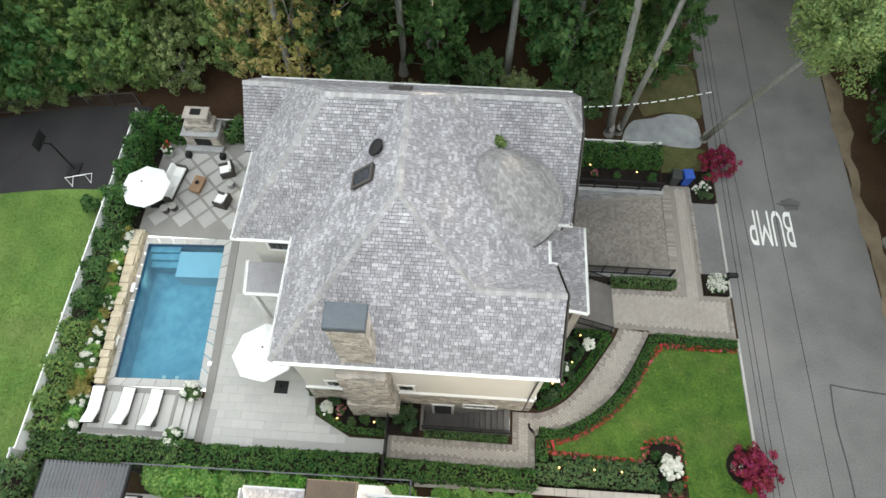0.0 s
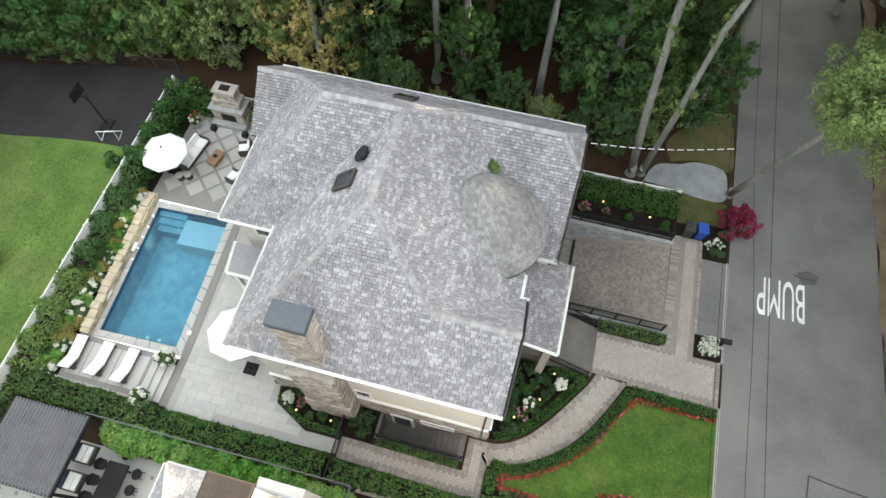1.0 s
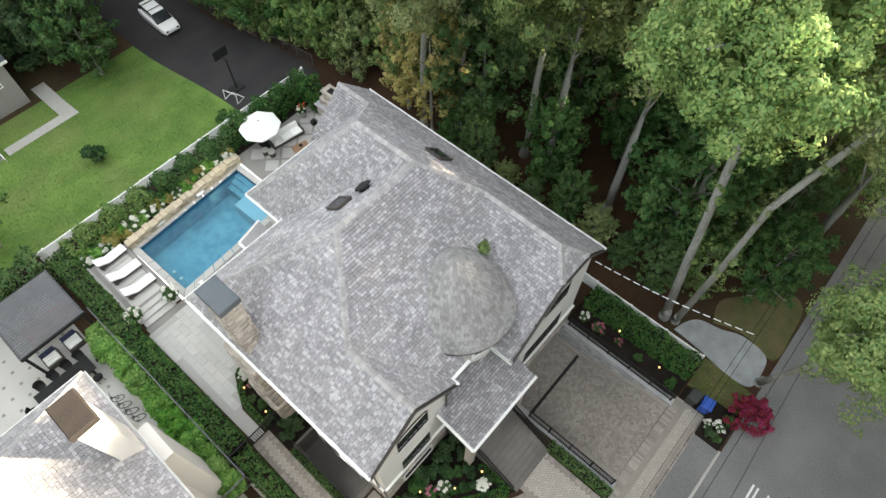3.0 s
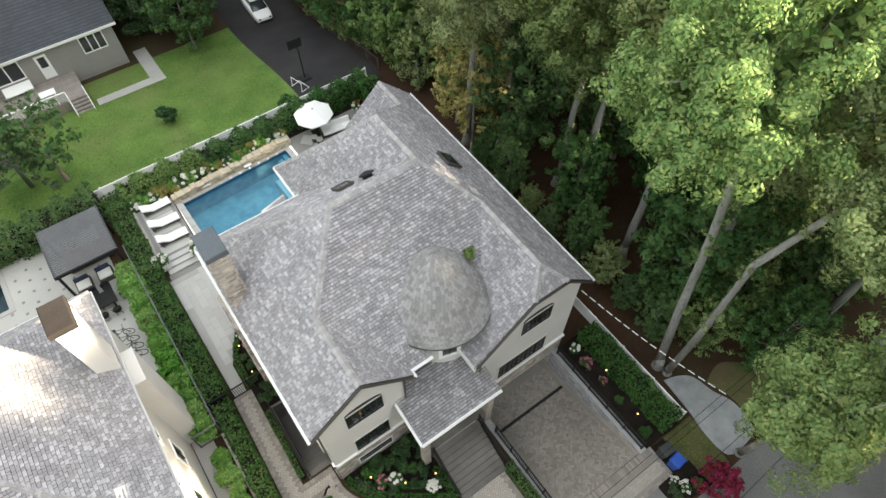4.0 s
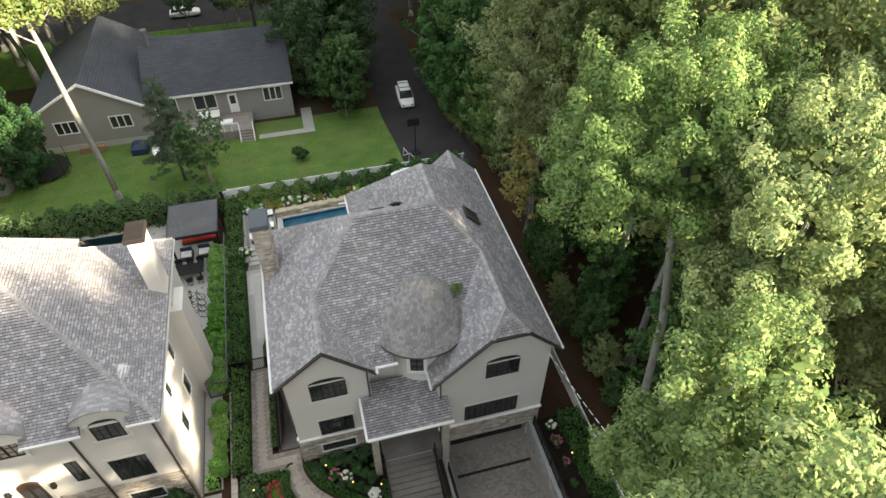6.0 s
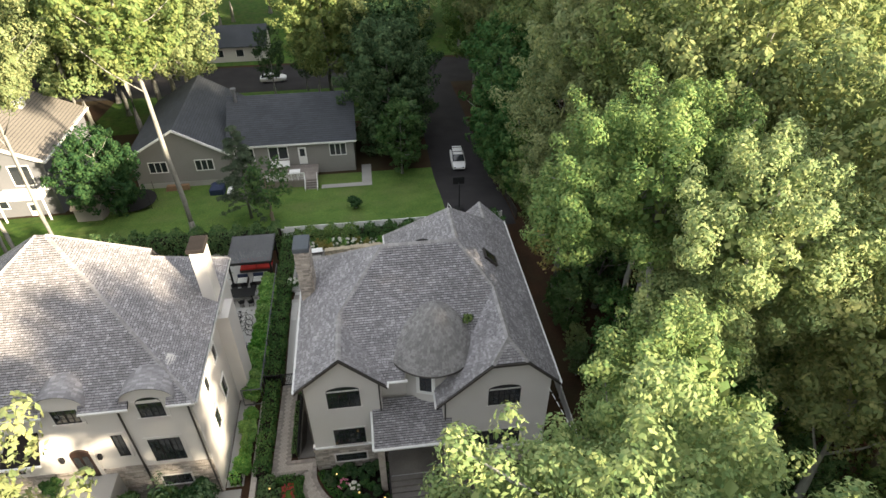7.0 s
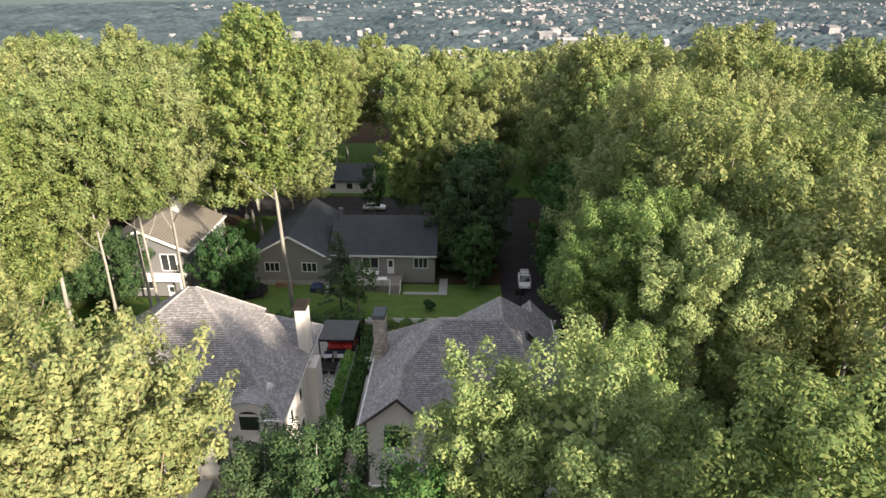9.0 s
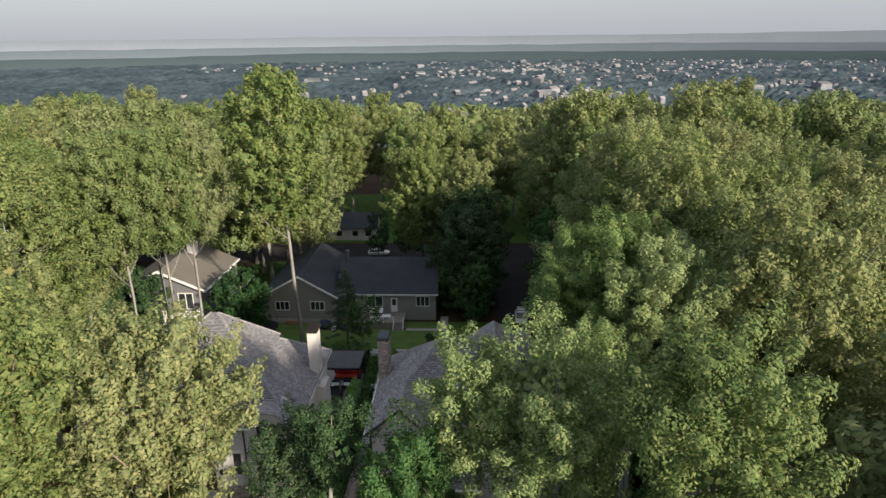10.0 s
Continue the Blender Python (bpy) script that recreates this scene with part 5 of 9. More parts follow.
def white_window(house, y0, z0, y1, z1, x, cols):
    w = part("window", Shape().box(x - 0.02, y0, z0, x + 0.02, y1, z1), GLASS, house, "white-framed window")
    s = Shape()
    t = 0.1
    s.box(x, y0 - t, z0 - t, x + 0.07, y1 + t, z0).box(x, y0 - t, z1, x + 0.07, y1 + t, z1 + t)
    s.box(x, y0 - t, z0, x + 0.07, y0, z1).box(x, y1, z0, x + 0.07, y1 + t, z1)
    for i in range(1, cols):
        yy = y0 + (y1 - y0) * i / cols
        s.box(x, yy - 0.05, z0, x + 0.06, yy + 0.05, z1)
    part("window_frame", s, WHITE, w)


ranch_house()


# ---- foliage tools ----
def leaf_cloud(blobs, per_area, size, seed, flat=0.75, slim=0.55):
    """Folded leaf sprays in many small clumps; a clump of eight numbers is drawn out along a way of its own."""
    r = np.random.RandomState(seed)
    cs, ns = [], []
    for x, y, z, rad, *shoot in blobs:
        n = max(6, int(4 * math.pi * rad * rad * per_area))
        d = r.normal(size=(n, 3))
        d /= np.linalg.norm(d, axis=1)[:, None]
        if shoot:
            way, length = np.array(shoot[:3]), shoot[3]
            along = d @ way
            rr = rad * (0.45 + 0.6 * r.rand(n)) * (1 - 0.35 * np.clip(along, -0.5, 1))
            cs.append(np.array([x, y, z]) + d * rr[:, None] + way * (along * rad * (length - 1))[:, None])
            ns.append(d + way * 0.5 + r.normal(size=(n, 3)) * 0.34)
        else:
            d[:, 2] = np.where(d[:, 2] < -0.35, -d[:, 2], d[:, 2])
            rr = rad * (0.62 + 0.42 * r.rand(n))[:, None]
            cs.append(np.array([x, y, z]) + d * rr * [1, 1, flat])
            ns.append(d + r.normal(size=(n, 3)) * 0.55)
    return sprays(np.concatenate(cs), np.concatenate(ns), size, r, slim)


def with_core(cloud, core, size, seed):
    """Adds larger inner leaves at the points of core, so that the heart of a crown is close and dark."""
    v, f = cloud
    r = np.random.RandomState(seed + 9)
    v2, f2 = sprays(np.array(core), r.normal(size=(len(core), 3)), size, r, 0.8)
    return np.concatenate([v, v2]), np.concatenate([f, f2 + len(v)])


def shoot_at(r, p, out, rad, rise=0.7, length=1.7):
    """A clump at p whose leaves stretch outward and up, as the ends of branches do."""
    way = (out * 0.8 + Vector((r.gauss(0, 0.3), r.gauss(0, 0.3), rise + r.gauss(0, 0.2)))).normalized()
    return (*p, rad, *way, length * r.uniform(0.75, 1.3))


def sprays(c, n, size, r, slim=0.55):
    n /= np.linalg.norm(n, axis=1)[:, None]
    t = np.cross(n, r.normal(size=n.shape))
    t /= np.linalg.norm(t, axis=1)[:, None] + 1e-9
    b = np.cross(n, t)
    s = (size * (0.6 + 0.8 * r.rand(len(c))))[:, None]
    v = np.stack([c - t * s, c - b * s * slim - n * s * 0.12, c + t * s, c + b * s * slim - n * s * 0.12], 1).reshape(-1, 3)
    k = np.arange(len(c)) * 4
    return v, np.concatenate([np.stack([k, k + 1, k + 2], 1), np.stack([k, k + 2, k + 3], 1)])


def cloud_mesh(name, v, f, mat):
    me = bpy.data.meshes.new(name)
    me.vertices.add(len(v))
    me.vertices.foreach_set("co", v.astype(np.float32).ravel())
    me.loops.add(len(f) * 3)
    me.loops.foreach_set("vertex_index", f.astype(np.int32).ravel())
    me.polygons.add(len(f))
    me.polygons.foreach_set("loop_start", np.arange(0, len(f) * 3, 3, dtype=np.int32))
    me.materials.append(mat)
    me.update()
    me.validate()
    return me


seeds = iter(range(100, 100000))


def hedge(line, width, height, mat, label, z=0.0, size=0.09, per_area=150, rough=0.12, name="hedge", category="hedge"):
    """A clipped or shaggy hedge along a line of the plan: a dark core and leaves all over it."""
    r = np.random.RandomState(next(seeds))
    t = thing(name, label, category)
    core, cs, ns = Shape(), [], []
    for (ax, ay), (bx, by) in zip(line, line[1:]):
        l = math.hypot(bx - ax, by - ay)
        if l < 1e-6:
            continue
        ux, uy = (bx - ax) / l, (by - ay) / l
        w = width * 0.36
        p = [(ax - uy * w, ay + ux * w), (ax + uy * w, ay - ux * w), (bx + uy * w, by - ux * w), (bx - uy * w, by + ux * w)]
        core.prism(p, z - 0.05, z + height * 0.82)
        for across, area in ((False, 2 * l * height), (True, l * width)):
            n = int(area * per_area)
            s = r.rand(n) * l
            if across:
                o, h = (r.rand(n) - 0.5) * width, np.full(n, height)
                d = np.stack([np.zeros(n), np.zeros(n), np.ones(n)], 1)
            else:
                sg = np.where(r.rand(n) < 0.5, -1.0, 1.0)
                o, h = sg * width * 0.5, r.rand(n) * height
                d = np.stack([-uy * sg, ux * sg, np.full(n, 0.3)], 1)
            bulge = 1 + rough * np.sin(s * 4.1 + ax) * np.sin(s * 1.7 + h * 3)
            c = np.stack([ax + ux * s - uy * o * bulge, ay + uy * s + ux * o * bulge, z + h * (1 + rough * np.sin(s * 3.3 + by) * 0.7)], 1)
            cs.append(c + r.normal(size=(n, 3)) * rough * 0.3)
            ns.append(d + r.normal(size=(n, 3)) * 0.5)
    part("core", core, SOIL, t)
    part("foliage", cloud_mesh("foliage", *sprays(np.concatenate(cs), np.concatenate(ns), size, r), mat), None, t)
    return t


def bush_mesh(seed, radius, height, mat, size=0.09, per_area=70, clumps=14):
    r = random.Random(seed)
    blobs = [(0, 0, height * 0.5, radius * 0.6)]
    for i in range(clumps):
        a, q = r.uniform(0, 6.28), r.random()
        d = radius * math.sqrt(r.random()) * 0.75
        blobs.append((d * math.cos(a), d * math.sin(a), height * (0.25 + 0.6 * q * (1 - 0.5 * d / radius)), radius * r.uniform(0.3, 0.5)))
    return cloud_mesh("foliage", *leaf_cloud(blobs, per_area, size, seed, 0.9), mat)


def stems_mesh(radius, height):
    s = Shape()
    for i in range(6):
        a = i * 1.05
        s.tube((0.04 * math.cos(a), 0.04 * math.sin(a), -0.05), (radius * 0.4 * math.cos(a), radius * 0.4 * math.sin(a), height * 0.6), 0.025, 0.008, 5)
    return mesh_of("stem", s, BARK)


def blossom_mesh(seed, radius, height, mat, count, size):
    """Round flower heads, each of many petals, over the top of a bush."""
    r = random.Random(seed)
    blobs = []
    for i in range(count):
        a, d = r.uniform(0, 6.28), radius * math.sqrt(r.random())
        blobs.append((d * math.cos(a), d * math.sin(a), height * (1.02 - 0.45 * (d / radius) ** 2) + r.uniform(-0.08, 0.05), size * r.uniform(0.75, 1.2)))
    return cloud_mesh("blossom", *leaf_cloud(blobs, 420, size * 0.36, seed), mat)


BUSH = {}


def bush(key, x, y, label, z=0.0, scale=1.0, turn=0.0, name="shrub", category="shrub", group="", tall=None):
    t = thing(name, label, category, group)
    for nm, me in BUSH[key]:
        part(nm, me, None, t)
    t.matrix_basis = Matrix.Translation((x, y, z)) @ Matrix.Rotation(turn, 4, "Z") @ Matrix.Diagonal((scale, scale, tall or scale, 1))
    return t


BUSH["lime"] = [("stem", stems_mesh(0.6, 1.7)), ("foliage", bush_mesh(31, 0.7, 2.0, LEAF_LIME, 0.075, 130, 30))]
BUSH["weed"] = [("stem", stems_mesh(0.3, 0.4)), ("foliage", bush_mesh(46, 0.4, 0.5, LEAF_BRIGHT, 0.08, 60, 12))]
BUSH["fresh"] = [("stem", stems_mesh(0.5, 0.8)), ("foliage", bush_mesh(47, 0.5, 0.95, LEAF_LIME, 0.08, 90))]
BUSH["green"] = [("stem", stems_mesh(0.5, 0.8)), ("foliage", bush_mesh(32, 0.5, 0.9, LEAF_GREEN, 0.08, 90))]
BUSH["dark"] = [("stem", stems_mesh(0.5, 0.9)), ("foliage", bush_mesh(33, 0.55, 0.95, LEAF_SHADE, 0.09, 85))]
BUSH["gold"] = [("stem", stems_mesh(0.4, 0.8)), ("foliage", bush_mesh(34, 0.45, 0.9, LEAF_AUTUMN, 0.08, 90))]
BUSH["hydrangea"] = [("stem", stems_mesh(0.4, 0.7)), ("foliage", bush_mesh(35, 0.46, 0.75, LEAF_GREEN, 0.09, 80)), ("blossom", blossom_mesh(36, 0.42, 0.82, PETAL_WHITE, 15, 0.12))]
BUSH["snowball"] = [("stem", stems_mesh(0.4, 0.7)), ("foliage", bush_mesh(37, 0.5, 0.75, LEAF_GREEN, 0.09, 70)), ("blossom", blossom_mesh(38, 0.5, 0.85, PETAL_WHITE, 34, 0.13))]
def crimson_mesh(seed):
    """Airy sprays of crimson leaves round the ends of arching stems."""
    r = random.Random(seed)
    blobs = []
    for i in range(85):
        a, q = r.uniform(0, 6.28), r.random() ** 0.6
        z = r.uniform(0.35, 1.75)
        d = q * (1.25 - 0.35 * abs(z - 0.9)) * (1 + 0.18 * math.sin(5 * a))
        blobs.append((d * math.cos(a), d * math.sin(a), z * (1 - 0.25 * q), r.uniform(0.12, 0.24)))
    return cloud_mesh("foliage", *leaf_cloud(blobs, 75, 0.085, seed, 0.8), PETAL_CRIMSON)


BUSH["crimson"] = [("stem", stems_mesh(1.6, 2.2)), ("foliage", crimson_mesh(39))]
BUSH["pink"] = [("stem", stems_mesh(0.3, 0.5)), ("foliage", bush_mesh(40, 0.34, 0.5, LEAF_DARK, 0.07, 90)), ("blossom", blossom_mesh(41, 0.34, 0.55, PETAL_PINK, 16, 0.07))]
BUSH["red"] = [("foliage", bush_mesh(42, 0.14, 0.14, LEAF_DARK, 0.045, 300, 5)), ("blossom", blossom_mesh(43, 0.14, 0.17, PETAL_RED, 9, 0.055))]
BUSH["daisy"] = [("foliage", bush_mesh(44, 0.3, 0.4, LEAF_DARK, 0.06, 70)), ("blossom", blossom_mesh(45, 0.34, 0.5, PETAL_WHITE, 12, 0.09))]

# ---- hedges and beds ----
hedge([(-22.3, 2.3), (-14.2, 2.3)], 1.25, 1.25, LEAF_DARK, "dense dark green hedge behind the lounge deck")
hedge([(-14.2, 2.2), (-4.2, 2.25)], 1.3, 1.1, LEAF_DARK, "dense dark green hedge along the terrace")
hedge([(-3.9, 2.3), (4.0, 2.2)], 0.95, 0.85, LEAF_DARK, "dark green hedge along the side path")
hedge([(4.0, 2.6), (10.2, 2.65)], 0.95, 0.6, LEAF_GREEN, "green hedge with small garden lights")
hedge([(4.9, 3.3), (9.2, 3.2), (10.1, 3.35)], 0.4, 0.4, LEAF_GREEN, "low clipped hedge beside the front lawn")
hedge([(-21.9, 3.0), (-21.9, 9.0)], 1.1, 1.6, LEAF_BRIGHT, "tall leafy hedge along the white fence", size=0.11, per_area=170, rough=0.35)
hedge([(-21.9, 9.0), (-21.9, 16.0)], 1.0, 1.5, LEAF_GREEN, "tall leafy hedge along the white fence", size=0.11, per_area=170, rough=0.35)
hedge([(-21.9, 16.0), (-21.9, 23.1)], 1.0, 1.9, LEAF_GREEN, "tall green hedge in the terrace corner", size=0.11, per_area=170, rough=0.3)
hedge([(-21.9, 22.9), (-19.4, 22.9)], 1.1, 1.9, LEAF_DARK, "tall dark hedge beside the stone fireplace", size=0.12, per_area=95, rough=0.3)
hedge([(-16.6, 23.0), (-11.0, 23.0)], 0.9, 1.6, LEAF_GREEN, "green hedge beside the stone fireplace", size=0.12, per_area=95, rough=0.3)
hedge([(4.9, 22.75), (12.2, 22.75)], 1.3, 1.1, LEAF_DARK, "broad dark hedge along the white fence")
hedge(curve([(4.15, 4.75), (5.2, 5.05 - 0.4), (6.5, 5.2), (7.9, 6.2), (9.1, 7.5), (10.1, 9.15), (10.8, 10.35)]), 0.5, 0.42, LEAF_DARK, "low clipped hedge edging the curved walk", size=0.06, per_area=280, rough=0.05)
hedge([(10.8, 10.4), (15.45, 10.25)], 0.5, 0.42, LEAF_DARK, "low clipped hedge between apron and lawn", size=0.06, per_area=280, rough=0.05)
hedge([(4.3, 4.4), (4.3, 3.2)], 0.55, 0.42, LEAF_DARK, "low clipped hedge at the lawn's corner", size=0.06, per_area=280, rough=0.05)
hedge(curve([(4.0, 6.1), (5.3, 6.75), (6.4, 7.9), (7.3, 9.1), (8.2, 10.4)]), 0.45, 0.4, LEAF_DARK, "low clipped hedge edging the front bed", size=0.06, per_area=280, rough=0.05)
hedge([(8.2, 10.45), (6.2, 10.45)], 0.4, 0.35, LEAF_DARK, "low clipped hedge beside the front steps", size=0.06, per_area=280, rough=0.05)
hedge([(8.4, 13.8), (12.35, 13.8)], 0.55, 0.6, LEAF_DARK, "clipped box hedge beside the drive railing", size=0.06, per_area=240, rough=0.05)
hedge([(-2.0, 4.25), (2.5, 4.2)], 0.32, 0.45, LEAF_DARK, "low clipped hedge beside the basement stairs", size=0.06, per_area=280, rough=0.05)
hedge(curve([(-7.9, 5.3), (-7.2, 4.75), (-6.0, 4.2), (-4.0, 4.15)]), 0.3, 0.4, LEAF_DARK, "low clipped hedge edging the chimney bed", size=0.06, per_area=280, rough=0.05)
hedge([(-22.2, -16.0), (-22.2, 1.5)], 1.7, 2.0, LEAF_GREEN, "tall shaggy hedge behind the neighbouring pool", size=0.12, per_area=120, rough=0.3)
hedge([(3.9, 0.2), (3.9, 0.9)], 0.6, 0.9, LEAF_LIME, "small lime green hedge by the wall")

beds = [
    ([(-22.4, 2.9), (-20.3, 3.0), (-20.3, 5.7), (-20.9, 15.5), (-20.9, 22.4), (-22.4, 23.5)], 0.03, "planting bed between fence and pool wall"),
    ([(3.7, 6.0), (4.3, 6.0), (5.5, 6.7), (6.6, 7.9), (7.5, 9.1), (8.5, 10.7), (5.9, 10.7), (3.7, 10.6)], 0.04, "dark mulched front bed under the gable"),
    ([(4.7, 20.65), (12.3, 20.65), (12.3, 23.5), (4.7, 23.5)], 0.05, "dark mulched bed beside the drive"),
    ([(-8.0, 5.9), (-8.0, 5.0), (-6.0, 3.95), (-3.95, 3.95), (-3.95, 5.9)], 0.04, "dark mulched bed by the chimney"),
    ([(-3.9, 4.1), (-2.3, 4.1), (-2.3, 5.9), (-3.9, 5.9)], 0.04, "dark mulched bed by the gate"),
    ([(4.05, 2.0), (11.8, 2.0), (11.8, 4.7), (10.0, 4.5), (9.9, 3.7), (9.0, 3.45), (4.85, 3.7), (4.85, 4.2), (6.9, 5.0), (9.4, 7.3), (11.1, 9.95), (15.5, 9.9), (15.5, 10.55), (10.6, 10.7), (8.9, 7.8), (6.4, 5.45), (4.05, 4.6)], 0.015, "dark mulched border of the front lawn"),
    ([(14.15, 13.4), (15.6, 13.4), (15.6, 14.68), (14.15, 14.68)], 0.1, "square mulched island bed beside the road"),
    ([(14.1, 19.8), (15.6, 19.8), (15.6, 22.2), (14.1, 22.2)], 0.1, "square mulched bed beside the road"),
    ([(12.4, 21.0), (14.1, 21.0), (14.1, 21.9), (12.4, 21.9)], 0.03, "small gravelled pad for the bins"),
]
for outline, h, label in beds:
    setting("planting_bed", Shape().prism(outline, -0.06, h), SOIL, label)
setting("gravel", Shape().prism(curve([(10.0, 24.6), (10.3, 25.5), (10.9, 26.2), (12.2, 26.5), (13.4, 26.95), (15.0, 26.7), (15.35, 25.6), (15.2, 24.3), (13.8, 24.1), (12.4, 24.35), (11.2, 24.5)], 4), -0.05, 0.012), GRAVEL, "patch of blue grey gravel beside the road")
setting("lawn", Shape().prism([(12.4, 22.0), (15.4, 22.2), (15.5, 24.0), (12.4, 24.2)], -0.05, 0.02), DRY_GRASS, "dry grass verge beside the bins")
setting("lawn", Shape().prism(curve([(11.6, 26.6), (13.4, 27.1), (15.5, 26.7), (15.6, 29.0), (15.3, 31.2), (13.9, 31.6), (12.4, 29.8), (11.2, 28.2), (11.6, 26.6)], 4), -0.05, 0.01), DRY_GRASS, "mossy dry verge beside the road")

turf(lawn_poly, 0.03, 260, "short blades of the front lawn", 71)
turf([(-40.5, -19), (-22.8, -19), (-22.8, 17.8), (-40.5, 17.8)], 0, 60, "short blades of the back lawn", 72, ground_z, 0.07, BLADE_BACK)
turf([(12.4, 22.0), (15.4, 22.2), (15.5, 24.0), (12.4, 24.2)], 0.02, 120, "dry blades of the verge", 73)
gr = random.Random(5)
# lime evergreens along the boundary
for i in range(13):
    bush("lime", -15.2 + 1.02 * i, 0.98 + gr.uniform(-0.08, 0.08), "round lime green evergreen shrub along the fence", 0, gr.uniform(1.0, 1.2), gr.uniform(0, 6), group="lime evergreens", tall=gr.uniform(0.95, 1.15))
for i in range(5):
    bush("lime", -0.8 + 1.0 * i, 1.0 + gr.uniform(-0.08, 0.08), "round lime green evergreen shrub beside the wall", 0, gr.uniform(0.75, 0.95), gr.uniform(0, 6), group="lime evergreens")
# pool border
for i in range(17):
    y = 3.3 + 0.72 * i
    key, label = (("hydrangea", "white-flowering hydrangea by the pool wall"), ("gold", "yellow-leaved shrub by the pool wall"), ("hydrangea", "white-flowering hydrangea by the pool wall"), ("fresh", "bright green shrub by the pool wall"))[(i * 3 + i // 4) % 4]
    bush(key, -20.8 - 0.035 * i + gr.uniform(-0.12, 0.12), y, label, 0.02, gr.uniform(0.95, 1.3), gr.uniform(0, 6), group="pool border shrubs")
for i in range(14):
    key, label = (("fresh", "bright green shrub in the pool border"), ("gold", "golden feathery shrub in the pool border"), ("green", "leafy green shrub in the pool border"))[(i * 2 + i // 5) % 3]
    bush(key, -21.3 - 0.02 * i + gr.uniform(-0.1, 0.1), 3.6 + 0.88 * i, label, 0.02, gr.uniform(1.1, 1.45), gr.uniform(0, 6), group="pool border shrubs")
for x, y in ((-14.75, 5.55), (-15.1, 3.15)):
    pot = thing("planter", "white square planter with white flowers on the terrace", "planter", "terrace planters")
    part("pot", Shape().chamfer(x - 0.3, y - 0.26, 0.02, x + 0.3, y + 0.26, 0.52, 0.03), WHITE, pot)
    bush("hydrangea", x, y, "white-flowering plant in a planter", 0.42, 1.15, gr.uniform(0, 6), group="planter flowers", name="potted_flowers", category="flowers")
# chimney bed, front bed, drive bed
for x, y, key, s, label in ((-7.35, 5.25, "snowball", 0.75, "round white hydrangea by the chimney"), (-6.6, 5.2, "pink", 0.9, "low pink flowering plant"), (-5.2, 4.75, "green", 0.7, "leafy green shrub by the chimney"), (-8.3, 6.2, "dark", 0.7, "dark leafy shrub by the house wall"),
                           (-3.3, 5.0, "dark", 0.9, "dark shrub by the iron gate"), (-2.75, 5.3, "dark", 0.8, "dark shrub by the iron gate"),
                           (4.4, 7.3, "green", 1.15, "leafy green shrub under the gable"), (4.5, 8.4, "dark", 1.0, "dark green shrub under the gable"), (4.4, 9.5, "dark", 1.2, "dark green shrub under the gable"), (5.2, 7.6, "pink", 1.2, "pink flowering plant in the front bed"), (5.5, 8.3, "hydrangea", 0.8, "white hydrangea in the front bed"), (5.9, 7.9, "dark", 0.7, "dark green shrub in the front bed"), (6.3, 9.0, "dark", 0.55, "dark green shrub in the front bed"), (7.0, 9.75, "snowball", 0.75, "white hydrangea in the front bed"), (6.0, 9.8, "dark", 0.8, "dark green shrub in the front bed"), (5.2, 9.0, "green", 0.7, "green shrub in the front bed"), (4.7, 6.6, "dark", 0.9, "dark green shrub by the house corner"),
                           (6.5, 21.4, "pink", 1.2, "pink flowering plant in the drive bed"), (9.3, 21.4, "green", 0.6, "small green shrub in the drive bed"), (11.6, 21.3, "green", 0.8, "small green shrub in the drive bed"), (5.4, 21.5, "hydrangea", 0.7, "white flowering plant in the drive bed"), (7.9, 21.5, "pink", 0.8, "pink flowering plant in the drive bed"),
                           (10.9, 3.3, "snowball", 1.25, "large white hydrangea beside the front lawn"), (10.3, 3.9, "green", 0.6, "green shrub beside the hydrangea"), (11.3, 2.4, "green", 0.7, "green shrub beside the hydrangea"), (10.5, 2.4, "dark", 0.7, "dark shrub beside the hydrangea"),
                           (14.5, 3.6, "daisy", 0.9, "small white flowers beside the crimson shrub"), (14.45, 20.6, "daisy", 0.9, "small white flowers in the road bed"), (15.0, 20.9, "daisy", 1.1, "small white flowers in the road bed"), (14.7, 20.2, "dark", 0.7, "dark shrub in the road bed"), (15.2, 20.2, "green", 0.55, "green shrub in the road bed"), (15.2, 21.6, "green", 0.7, "green shrub under the crimson tree")):
    bush(key, x, y, label, 0.03, s, gr.uniform(0, 6), group="garden shrubs")
for i in range(26):
    bush("daisy", 14.4 + gr.uniform(0, 1.0), 13.6 + gr.uniform(0, 0.9), "small white flowers in the island bed", 0.08, gr.uniform(0.5, 0.8), gr.uniform(0, 6), group="island flowers", name="flowers", category="flowers")
bush("crimson", 15.95, 22.3, "crimson-leaved ornamental shrub beside the road", 0.1, 1.05, 1.0, name="crimson_shrub")
bush("crimson", 15.3, 3.55, "crimson-leaved ornamental shrub at the kerb", 0.0, 1.1, 3.0, name="crimson_shrub", tall=0.95)
setting("planting_bed", Shape().prism([(14.95 + 0.95 * math.cos(a * 0.3927), 3.6 + 0.95 * math.sin(a * 0.3927)) for a in range(16)], -0.05, 0.07), SOIL, "round mulched bed under the crimson shrub")
